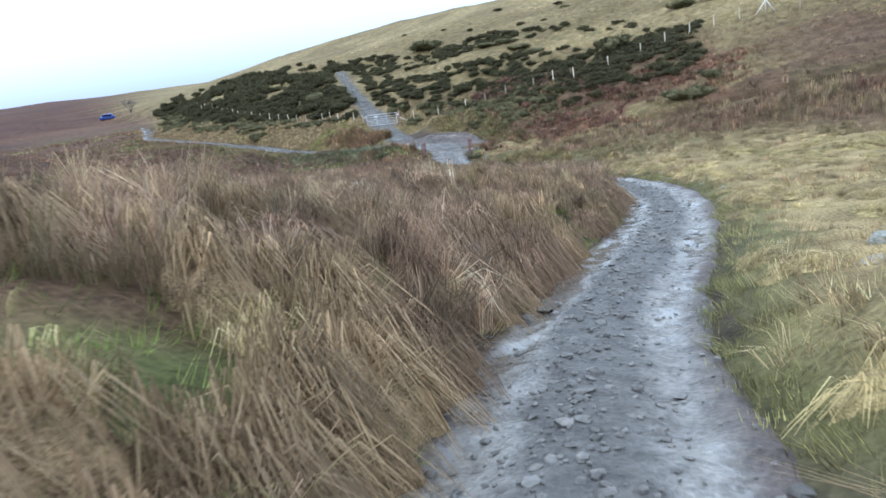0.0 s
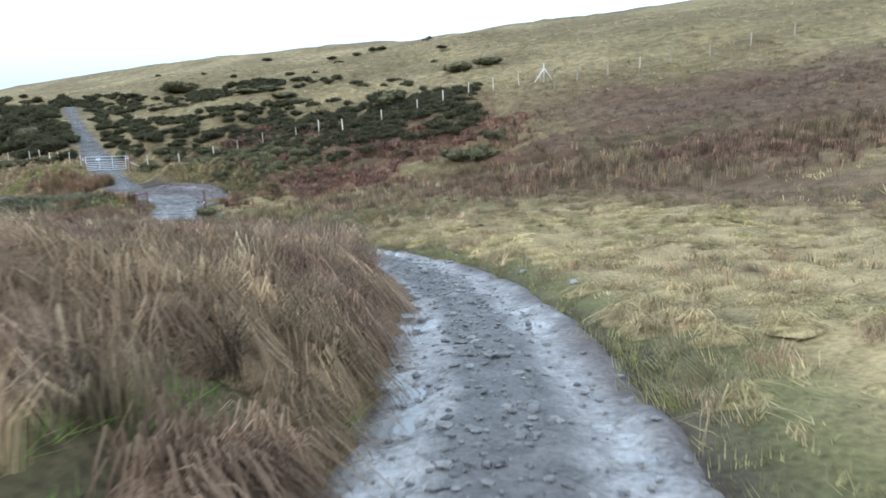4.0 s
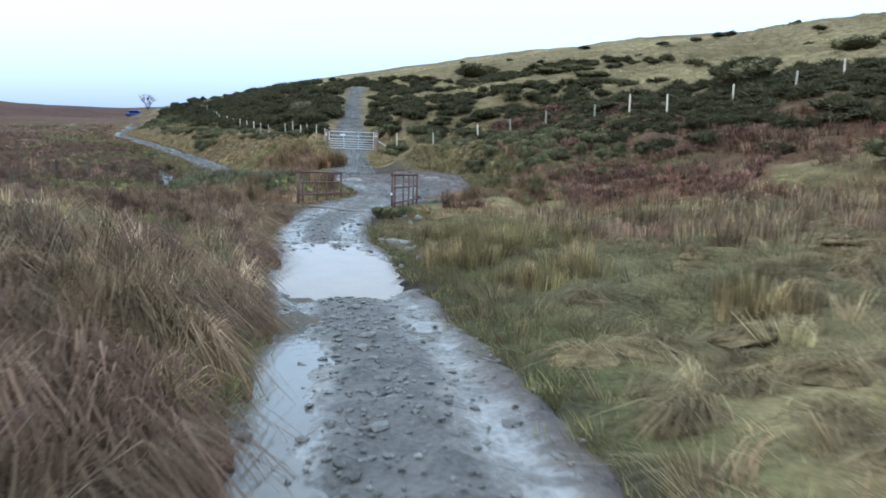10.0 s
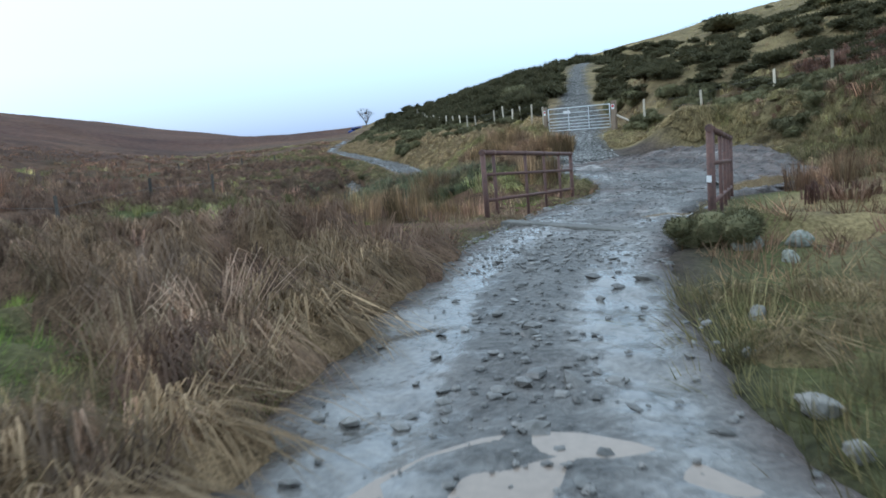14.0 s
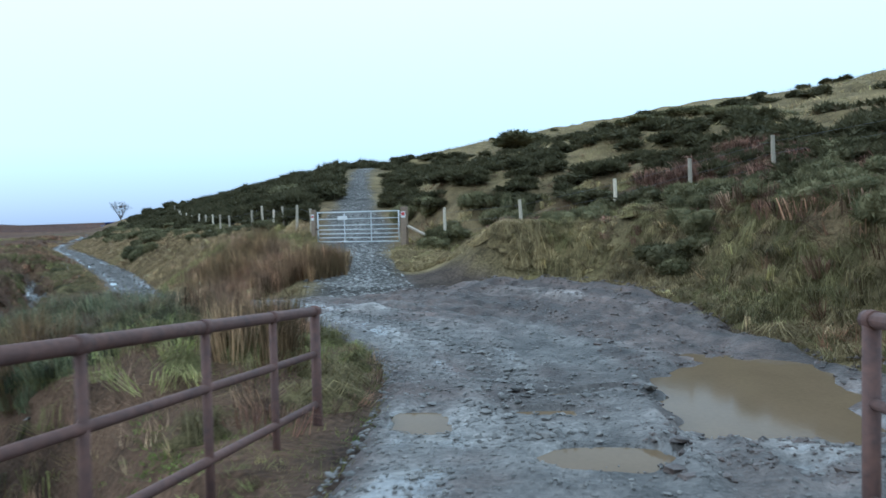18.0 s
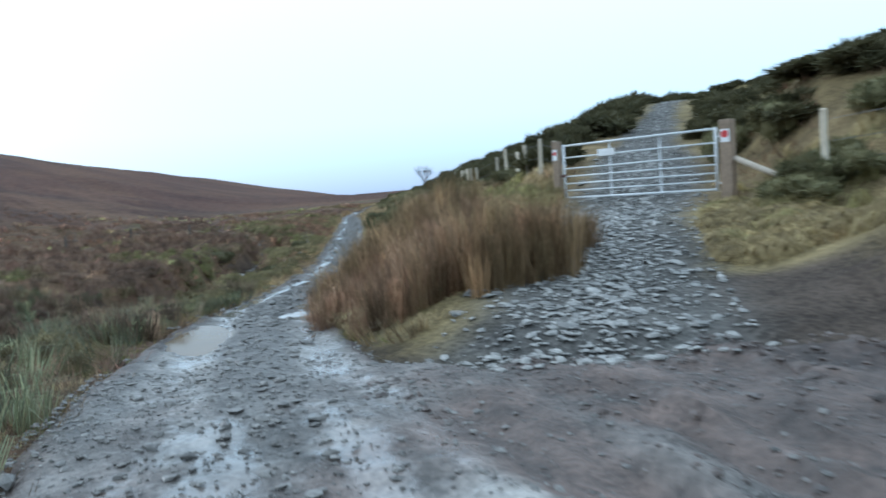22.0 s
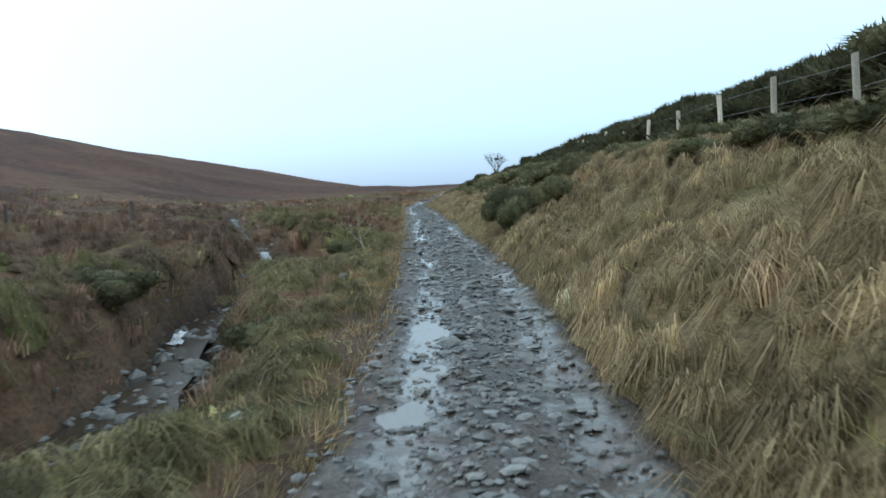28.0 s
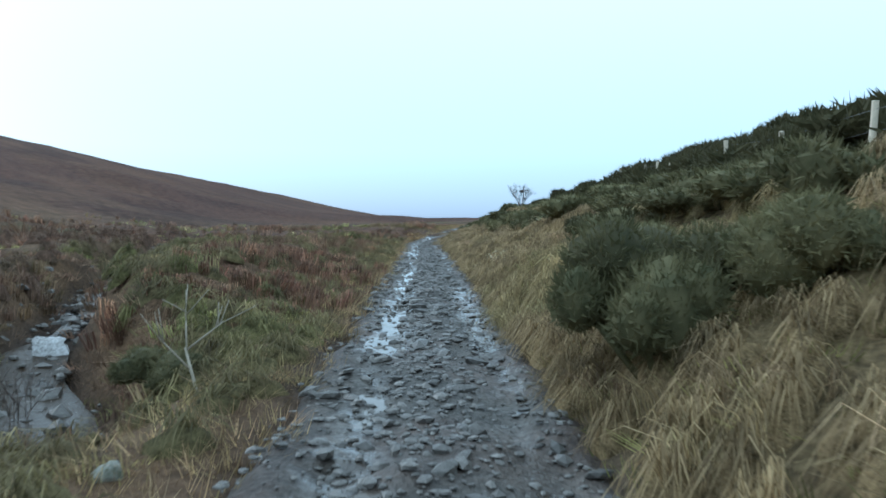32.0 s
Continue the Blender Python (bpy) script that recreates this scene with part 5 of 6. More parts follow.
ok = (trodden(x, y) < 0.4) & (d > 0) & (off > 0.15) & (off < 9) & (r.uniform(0, 1, 5200) < np.where(x > -19, 1.0, 0.4))
x, y, off = x[ok], y[ok], off[ok]
k = smooth(-0.4, 0.5, bumps(x, y, 1.3, 192))
blades("slope_heath", x, y, 34, 0.2 + 0.16 * k, 0.0065, 0.24 + 0 * x, 0.9, (pick((0.085, 0.06, 0.038), (0.10, 0.09, 0.04), k), pick((0.22, 0.15, 0.10), (0.25, 0.21, 0.105), k)), "brown heath grass among the gorse above the mud", "grass", None, 0.4, 193, False)
x, y, off, s, way = verge(230, s_at(-57, 69.5), s_at(-66, 77), 0.3, 3.0, -1, 195, 1.0)
blades("stream_bracken", x, y, 40, 0.34 + 0.14 * bumps(x, y, 1.0, 196), 0.009, 0.24 + 0 * x, 0.9, (np.tile((0.115, 0.066, 0.043), (len(x), 1)), np.tile((0.31, 0.175, 0.115), (len(x), 1))), "rusty dead bracken between the track and the stream", "bracken", None, 0.4, 197, True, 0.7, 0.3)
# rough grass and bracken between the track and the hill
r = np.random.default_rng(15)
x, y = r.uniform(-34, 30, 17000), r.uniform(31, 72, 17000)
s, d, _ = beside(TRACK, TRACK_S, x, y)
l2, r2 = half_widths(s)
gs, gd, _ = beside(SIDE_TRACK, SIDE_S, x, y)
_, sd, _ = beside(STREAM, STREAM_S, x, y)
ok = (trodden(x, y) < 0.08) & (d > r2 + 0.25) & ~((np.abs(gd) < 1.8) & (gs > 1)) & ~((x < -17) & (y < 60)) & (np.abs(sd) > 0.8) & (r.uniform(0, 1, len(x)) < 1.25 - smooth(44, 75, y))
ok &= ~((s > S_BRIDGE - 1) & (s < S_BRIDGE + 6) & (d < r2 + 1.0))
x, y = x[ok], y[ok]
rust_k = smooth(-0.05, 0.4, bumps(x, y, 7, 31) + 0.5 * bumps(x, y, 2.2, 32)) * smooth(36, 44, y) * (1 - smooth(54, 60, y)) * (x < 5)
purple_k = smooth(0, 14, x) * smooth(30, 38, y) * (1 - smooth(46, 60, y))
grass_k = smooth(0.0, 0.5, bumps(x, y, 6, 92))
ca, cb = pick(BROWN, (0.2, 0.17, 0.06), grass_k), pick(TAN, (0.46, 0.38, 0.18), grass_k)
for kk, col in ((rust_k, RUSTY), (purple_k, (0.14, 0.085, 0.065))):
    ca, cb = ca + (np.array(col) * 0.7 - ca) * kk[:, None] * 0.85, cb + (np.array(col) * 1.2 - cb) * kk[:, None] * 0.8
blades("rough_grass", x, y, 16, 0.22 + 0.25 * smooth(-0.3, 0.6, bumps(x, y, 2.5, 93)), 0.009, 0.3 + 0 * x, 0.8, (ca, cb), "rough brown grass and rusty bracken at the hill's foot", "grass", None, 0.45, 5, False)
# thin far grass on the hill and the moor
x, y = r.uniform(-95, 60, 22000), r.uniform(-10, 120, 22000)
s, d, _ = beside(TRACK, TRACK_S, x, y)
ok = np.abs(d) > 13
gs, gd, _ = beside(SIDE_TRACK, SIDE_S, x, y)
ok &= np.abs(gd) > 2.4
x, y, d = x[ok], y[ok], d[ok]
k = smooth(-0.4, 0.5, bumps(x, y, 9, 94))
ca = np.where((d > 0)[:, None], pick((0.16, 0.13, 0.055), STRAW, k), pick(DARK, BROWN, k))
cb = np.where((d > 0)[:, None], pick((0.25, 0.21, 0.09), PALE, k * 0.6), pick((0.12, 0.06, 0.04), (0.2, 0.12, 0.07), k * 0.7))
blades("far_grass", x, y, 12, 0.2 + 0.2 * k, 0.018, 0.6 + 0 * x, 0.9, (ca, cb), "tufted grass and heath on the slopes", "grass", None, 0.4, 6, False)
# clumps of tall rushes
x, y = [], []
for cx, cy, rad, n in ((-30.6, 54.3, 1.3, 70), (-32.6, 56.0, 1.7, 90), (-28.6, 54.9, 1.2, 46), (-35.4, 57.9, 1.3, 50), (-28.9, 53.6, 0.8, 30), (-29.9, 53.6, 0.9, 44), (-31.3, 54.6, 0.9, 40), (-9.4, 30.3, 0.8, 26), (-7.9, 27.6, 0.7, 26), (-21.2, 43.0, 0.5, 10), (-22.8, 44.8, 0.8, 20), (-21.0, 39.2, 1.2, 26), (-23.4, 40.2, 1.3, 26), (-19.4, 36.9, 0.9, 16), (-25.6, 42.6, 1.3, 22), (-19.8, 34.6, 1.3, 20), (-8.2, 28.9, 0.8, 22), (-7.0, 28.4, 0.9, 22), (-7.4, 30.6, 1.0, 24), (-9.6, 32.6, 0.9, 18), (-14.1, 42.3, 0.35, 9), (-14.0, 43.5, 0.4, 10), (-14.0, 41.2, 0.4, 8), (-28.0, 53.3, 0.6, 18), (-27.7, 54.3, 0.6, 16), (-28.5, 52.75, 0.45, 14), (-3.3, 24.0, 0.6, 12), (-5.9, 25.6, 0.7, 18)):
    a, q = r.uniform(0, 2 * np.pi, n), rad * np.sqrt(r.uniform(0, 1, n))
    x.append(cx + q * np.cos(a)), y.append(cy + q * np.sin(a))
x, y = np.concatenate(x), np.concatenate(y)
k = smooth(-0.2, 0.6, bumps(x, y, 1.3, 95))
dim = 0.85
wet_side = ((y < 34) & (x > -15))[:, None]
blades("rushes", x, y, 110, (0.75 + 0.35 * k) * np.where(y < 40, 0.7, 1.0) * r.uniform(0.65, 1.1, len(x)), 0.0042, 0.19 + 0 * x, 0.42, (np.where(wet_side, (0.125, 0.11, 0.045), pick((0.17, 0.10, 0.06), RUSHGREEN, 0.35 * k) * dim), np.where(wet_side, (0.34, 0.255, 0.135), pick((0.46, 0.31, 0.19), (0.36, 0.24, 0.13), k) * dim)), "dense clumps of tall brown rushes", "rushes", None, 0.6, 7, True, 0.28, 0.36)


# ---- gorse ----
def gorse_meshes(seed, fine=1.0):
    """Spiky foliage in lobes, and the stems under it, about 1 m high and 1.5 m wide."""
    r = np.random.default_rng(seed)
    lobes = [(0, 0, 0.42, 0.5)] + [(r.uniform(-0.55, 0.55), r.uniform(-0.55, 0.55), r.uniform(0.25, 0.6), r.uniform(0.25, 0.42)) for _ in range(7)]
    verts, faces = [], []
    for lx, ly, lz, lr in lobes:
        n = int(900 * lr * fine)
        way = r.normal(0, 1, (n, 3))
        way /= np.linalg.norm(way, axis=1)[:, None]
        base = np.array((lx, ly, lz)) + way * lr * r.uniform(0.55, 1.0, n)[:, None] * np.array((1, 1, 0.85))
        tip_way = way + r.normal(0, 0.55, (n, 3)) + np.array((0, 0, 0.45))
        tip_way /= np.linalg.norm(tip_way, axis=1)[:, None]
        side = np.cross(tip_way, r.normal(0, 1, (n, 3)))
        side /= np.linalg.norm(side, axis=1)[:, None] + 1e-9
        long = r.uniform(0.07, 0.2, n)[:, None] / fine**0.45
        for b, t, q in zip(base - tip_way * long * 0.3, base + tip_way * long, side * r.uniform(0.018, 0.04, n)[:, None] / fine**0.6):
            if b[2] < 0.02:
                continue
            k = len(verts)
            verts += [b - q, b + q, t]
            faces.append((k, k + 1, k + 2))
    leaves = mesh_from("foliage", verts, faces, GORSE)
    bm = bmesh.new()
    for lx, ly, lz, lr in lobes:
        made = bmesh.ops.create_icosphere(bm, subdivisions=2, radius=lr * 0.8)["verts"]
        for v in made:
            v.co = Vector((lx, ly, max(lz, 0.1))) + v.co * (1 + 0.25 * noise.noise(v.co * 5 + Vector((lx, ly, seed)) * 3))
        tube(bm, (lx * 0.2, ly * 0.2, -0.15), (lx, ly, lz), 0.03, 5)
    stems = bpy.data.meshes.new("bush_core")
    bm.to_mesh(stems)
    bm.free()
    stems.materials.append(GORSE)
    return leaves, stems


gorse_kinds = [gorse_meshes(k) for k in (1, 2, 3, 4)] + [gorse_meshes(5, 5.0), gorse_meshes(6, 5.0)]


def gorse(x, y, wide, tall, k, turn):
    top = thing("gorse_bush", x, y, float(land(np.array([x]), np.array([y]))[0]) - 0.08 * tall, turn, "dark green spiky gorse bush on the slope", "bush", "gorse bushes on the hill")
    leaves, stems = gorse_kinds[k]
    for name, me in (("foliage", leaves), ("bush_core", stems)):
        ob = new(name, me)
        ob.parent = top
    top.scale = (wide, wide, tall)
    return top


KNOWN_GORSE = [(-37.8, 101.7, 3.4, 1.9), (2.0, 82.1, 2.6, 1.3), (4.8, 82.5, 2.2, 1.0), (-5.0, 64.9, 2.5, 1.6), (-6.2, 65.6, 1.6, 1.2), (-20.9, 84.3, 2.4, 0.8), (-23.5, 85.5, 2.0, 0.7), (-15.6, 76.9, 2.2, 0.8), (-18.0, 79.5, 2.0, 0.7),
               (1.8, 42.1, 1.6, 1.1), (0.4, 42.6, 1.3, 0.9), (3.2, 45.2, 0.9, 0.9), (-51.75, 69.5, 0.85, 1.0), (-52.5, 70.2, 1.0, 1.1), (-51.3, 70.3, 0.8, 0.85), (-53.4, 71.4, 0.75, 0.8), (-47.7, 61.2, 0.75, 0.5), (-50.3, 60.2, 0.8, 0.55), (-55.6, 67.2, 0.6, 0.5), (-13.4, 34.6, 0.6, 0.5), (-46.5, 79.0, 2.4, 1.5)]
for k, (x0, y0, wide, tall) in enumerate(KNOWN_GORSE):
    gorse(x0, y0, wide, tall, 4 + k % 2 if wide < 1.2 else k % 4, 67 * k)
r = np.random.default_rng(21)
gx_, gy_ = r.uniform(-125, 8, 9000), r.uniform(43, 130, 9000)
gs_, gd_, _ = beside(TRACK, TRACK_S, gx_, gy_)
gt_, ge_, _ = beside(SIDE_TRACK, SIDE_S, gx_, gy_)
mass = bumps(gx_, gy_, 9, 96)
west = (gs_ > S_FORK + 6) & (gd_ < 40) & (ge_ < 0)
low = (gx_ > -27) & (gx_ < 3) & (gy_ < 68) & (gy_ > 49) & (gd_ > np.where(gx_ > -18, 6.3, 8.5))
mid = (gx_ < -4) & (gy_ > 59) & (gy_ < 98) & (ge_ > 0)
want = np.where(west & (gd_ < 13), 1.3 + 0.5 * mass, np.where(west & (gd_ < 26), 0.55 + 0.8 * mass, np.where(west, 0.1 + 0.3 * mass, np.where(low, 1.8 * np.clip(0.75 + mass, 0, 1), np.where(mid, 1.5 * np.clip(0.65 + mass, 0, 1) * (gd_ < 40) * (1 - 0.75 * smooth(-26, -8, gx_)), 0.012)))))
fence_clear = np.interp(gs_, [S_FORK, S_FORK + 6, 105, 112, 117, 121, 124, 150, 165], [6.0, 7.0, 6.2, 5.1, 4.3, 3.4, 2.8, 3.2, 2.6])
want = np.maximum(want, 1.3 * (np.abs(ge_) < 8 + 3 * mass) * (gt_ > 15))
# Added gap: gorse left out along the line of sight to the blue car.
sight_gap = np.abs((gx_ + 96) * 0.683 + (gy_ - 104) * 0.73)
take = ((sight_gap > 4.5) | (gx_ > -93)) & (np.abs(ge_) > np.where(gt_ > 17, 1.7, 2.7)) & (gd_ > fence_clear) & (r.uniform(0, 1, len(gx_)) < want * 0.55)
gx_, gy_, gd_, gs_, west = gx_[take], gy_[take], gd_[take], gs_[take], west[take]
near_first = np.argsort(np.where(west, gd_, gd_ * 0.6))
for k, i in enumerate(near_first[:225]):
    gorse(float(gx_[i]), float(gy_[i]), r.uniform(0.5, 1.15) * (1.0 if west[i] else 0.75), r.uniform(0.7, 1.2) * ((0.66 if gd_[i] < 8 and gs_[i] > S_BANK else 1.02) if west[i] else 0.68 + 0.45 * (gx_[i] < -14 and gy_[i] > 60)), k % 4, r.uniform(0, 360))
# low gorse in the bracken above the turning place
made = 0
while made < 48:
    x0, y0 = r.uniform(-23, -7), r.uniform(46, 60)
    s0, d0, _ = beside(TRACK, TRACK_S, [x0], [y0])
    past = d0[0] - half_widths(s0)[1][0]
    if (2.0 if x0 > -18 else 3.2) < past < 8.5 and abs(beside(SIDE_TRACK, SIDE_S, [x0], [y0])[1][0]) > 3.5:
        gorse(x0, y0, r.uniform(0.45, 0.85), r.uniform(0.4, 0.7), 4 + made % 2 if past < 4 else made % 4, r.uniform(0, 360))
        made += 1
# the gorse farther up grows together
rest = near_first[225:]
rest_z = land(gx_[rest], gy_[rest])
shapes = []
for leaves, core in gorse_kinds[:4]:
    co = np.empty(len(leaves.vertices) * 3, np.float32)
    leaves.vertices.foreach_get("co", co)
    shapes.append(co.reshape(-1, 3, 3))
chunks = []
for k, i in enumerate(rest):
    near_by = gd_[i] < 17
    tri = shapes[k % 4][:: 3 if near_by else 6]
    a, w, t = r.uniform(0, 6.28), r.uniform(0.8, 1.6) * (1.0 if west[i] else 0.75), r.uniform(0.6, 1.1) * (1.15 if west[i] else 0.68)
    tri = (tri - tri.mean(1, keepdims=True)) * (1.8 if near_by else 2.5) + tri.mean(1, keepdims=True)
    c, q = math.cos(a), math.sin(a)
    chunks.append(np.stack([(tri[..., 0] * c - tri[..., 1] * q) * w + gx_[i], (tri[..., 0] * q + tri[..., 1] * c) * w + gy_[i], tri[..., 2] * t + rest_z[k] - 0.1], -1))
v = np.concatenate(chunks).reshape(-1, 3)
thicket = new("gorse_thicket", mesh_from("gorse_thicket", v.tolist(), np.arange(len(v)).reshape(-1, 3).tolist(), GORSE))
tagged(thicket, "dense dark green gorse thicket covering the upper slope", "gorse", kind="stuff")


# ---- fences ----
def post_mesh(name, seed, r=0.05, h=1.5):
    bm = bmesh.new()
    q = random.Random(seed)
    rings = []
    for k in range(5):
        z = -0.35 + (h + 0.0) * k / 4
        rad = r * (1 - 0.08 * k / 4) * (0.96 + 0.08 * q.random())
        ox, oy = 0.006 * q.uniform(-1, 1), 0.006 * q.uniform(-1, 1)
        rings.append([bm.verts.new((ox + rad * math.cos(i * math.pi / 4), oy + rad * math.sin(i * math.pi / 4), z + (0.012 * math.cos(i * math.pi / 4) if k == 4 else 0))) for i in range(8)])
    for a, b in zip(rings, rings[1:]):
        for i in range(8):
            bm.faces.new((a[i], a[(i + 1) % 8], b[(i + 1) % 8], b[i]))
    bm.faces.new(rings[-1])
    me = bpy.data.meshes.new(name)
    bm.to_mesh(me)
    bm.free()
    return me


def height_at(x, y):
    return float(land(np.array([x]), np.array([y]))[0])


def fence(spots, label, mat, r=0.05, h=1.5, wires=(0.35, 0.65, 0.98), seed=1):
    """Posts at spots with wires between them; the posts lean a little."""
    q = random.Random(seed)
    x0, y0 = spots[0]
    top = thing("fence", x0, y0, height_at(x0, y0), 0, label, "fence")
    base = Vector((x0, y0, height_at(x0, y0)))
    tops = []
    shapes = []
    for k in range(4):
        me = post_mesh("post", seed * 10 + k, r, h)
        me.materials.append(mat)
        shapes.append(me)
    for k, (x, y) in enumerate(spots):
        ob = new("post", shapes[k % 4])
        ob.parent = top
        z = height_at(x, y)
        m = Matrix.Translation(Vector((x, y, z)) - base) @ pose(0, 0, 0, q.uniform(-3, 3), q.uniform(-3, 3), q.uniform(0, 360)) @ Matrix.Diagonal((1, 1, q.uniform(0.94, 1.06), 1))
        ob.matrix_basis = m
        tops.append((m, Vector((x, y, z)) - base))
    for level in wires:
        bm = bmesh.new()
        rings = []
        for m, a in tops:
            p = m @ Vector((0, 0, level))
            rings.append([bm.verts.new(p + Vector((0, 0.004 * math.cos(i * 2.094), 0.004 * math.sin(i * 2.094)))) for i in range(3)])
        for a, b in zip(rings, rings[1:]):
            for i in range(3):
                bm.faces.new((a[i], a[(i + 1) % 3], b[(i + 1) % 3], b[i]))
        part("wire", bm, WIRE, top)
    return top


def spaced(knots, step, seed=0):
    line = curve_line([(*k, 0) for k in knots], 0.2)
    arc = along(line)
    q = random.Random(seed)
    at, out = 0.0, []
    while at < arc[-1]:
        out.append((float(np.interp(at, arc, line[:, 0])), float(np.interp(at, arc, line[:, 1]))))
        at += step * q.uniform(0.9, 1.1)
    return out


HILL_POSTS = [(-26.3, 59.6), (-23.2, 58.7), (-20.2, 58.7), (-18.0, 58.4), (-15.8, 58.5), (-12.9, 58.3), (-10.8, 57.4), (-8.8, 57.4), (-5.6, 58.9), (-2.6, 60.4), (-0.3, 61.5), (2.0, 62.7), (4.3, 63.9), (6.7, 64.4)]
fence(HILL_POSTS, "wire fence on pale round posts climbing the hill", POST_WOOD, 0.058, 1.5, seed=3)
fence([(11.8, 62.9), (14.6, 63.2), (17.6, 63.7), (20.6, 64.3), (24.4, 65.1), (28.5, 66.0), (33, 67)], "wire fence on pale posts along the hill", POST_WOOD, 0.062, 1.52, seed=4)
fence(spaced([(-32.8, 60.9), (-37.5, 64.6), (-41.6, 67.6)], 1.95, 2) + [(-44.0, 69.1), (-46.2, 70.8), (-48.5, 72.8), (-51.2, 75.1), (-53.9, 77.3), (-56.6, 79.6)] + spaced([(-59.3, 81.8), (-75, 96.5), (-94, 115.6)], 3.4, 2), "wire fence on pale posts below the gorse", POST_WOOD, 0.058, 1.44, (0.25, 0.6, 0.95), seed=5)
fence([(-57.5, 51.0), (-59.0, 54.0), (-60.2, 57.0), (-60.6, 60.2), (-60.4, 63.2), (-60.3, 66.0)], "old dark leaning posts of a broken fence on the moor", OLD_WOOD, 0.05, 1.15, (0.55,), seed=6)
fence([(-27.0, 30.5), (-28.6, 33.8), (-30.3, 37.0), (-32.0, 40.0)], "old grey fence posts in the rushes", OLD_WOOD, 0.045, 1.25, (0.6,), seed=7)

# ---- the gate ----
GATE_L, GATE_R, GATE_FOOT = Vector((-32.15, 60.3, 0)), Vector((-28.5, 60.6, 0)), -2.98
gate_way = (GATE_R - GATE_L).to_2d()
gate_wide = gate_way.length
gate = thing("field_gate", GATE_L.x, GATE_L.y, GATE_FOOT, math.degrees(math.atan2(gate_way.y, gate_way.x)), "closed galvanised seven-bar field gate across the stony track", "gate")
for level in (0.16, 0.32, 0.47, 0.63, 0.80, 1.04, 1.30):
    bar_r = 0.024 if level in (0.16, 1.30) else 0.017
    part("bar", tube(bmesh.new(), (0.06, 0, level), (gate_wide - 0.16, 0, level), bar_r, 10), GALVANISED, gate)
for at in (0.06, gate_wide - 0.16):
    part("stile", tube(bmesh.new(), (at, 0, 0.13), (at, 0, 1.33), 0.028, 10), GALVANISED, gate)
for at in (0.33, 0.64):
    bm = bmesh.new()
    box(bm, (gate_wide * at - 0.02, 0.018, 0.15), (gate_wide * at + 0.02, 0.026, 1.31))
    part("upright", bm, GALVANISED, gate)
for level in (0.28, 1.15):
    bm = bmesh.new()
    tube(bm, (gate_wide - 0.16, 0, level), (gate_wide - 0.05, 0.0, level), 0.014, 8)
    tube(bm, (gate_wide - 0.06, 0, level - 0.05), (gate_wide - 0.06, 0, level + 0.05), 0.02, 8)
    part("hinge", bm, GALVANISED, gate)
bm = bmesh.new()
box(bm, (-0.04, -0.03, 0.62), (0.1, 0.03, 0.68), 0.008)
part("latch", bm, RUST, gate, "dark iron latch")
bm = bmesh.new()
box(bm, (gate_wide * 0.26, -0.045, 1.0), (gate_wide * 0.37, -0.03, 1.15), 0.01)
part("notice", bm, SIGN_WHITE, gate, "small blank-looking white notice plate")
for x, w, h, label in ((GATE_L.x - 0.12, 0.075, 1.42, "square timber gate post with a small red and white sign"), (GATE_R.x + 0.06, 0.11, 1.45, "thick square timber gate post with a round red sign")):
    y = GATE_L.y - 0.01 if x < -30 else GATE_R.y + 0.01
    gp = thing("gate_post", x, y, GATE_FOOT, 4, label, "post", "gate posts")
    bm = bmesh.new()
    box(bm, (-w, -w, -0.5), (w, w, h), 0.015)
    part("timber", bm, GATEPOST, gp)
    bm = bmesh.new()
    box(bm, (-w * 0.8, -w - 0.008, h - 0.42), (w * 0.8, -w - 0.002, h - 0.18), 0.002)
    plate = part("plate", bm, SIGN_WHITE, gp, "white sign plate")
    bm = bmesh.new()
    bmesh.ops.create_circle(bm, cap_ends=True, segments=20, radius=w * 0.62)
    bmesh.ops.transform(bm, matrix=pose(0, -w - 0.011, h - 0.27, 90), verts=bm.verts)
    part("disc", bm, SIGN_RED, plate, "red disc")
brace = part("strut", tube(bmesh.new(), (0, 0, 0.62), (1.25, -0.1, 0.05), 0.055, 9, 0.05), RAIL_WOOD)
brace.name = "leaning_rail"
brace.matrix_basis = pose(GATE_R.x + 0.2, GATE_R.y, GATE_FOOT + 0.1)
tagged(brace, "peeled round timber strut leaning from the gate post to the ground", "strut")


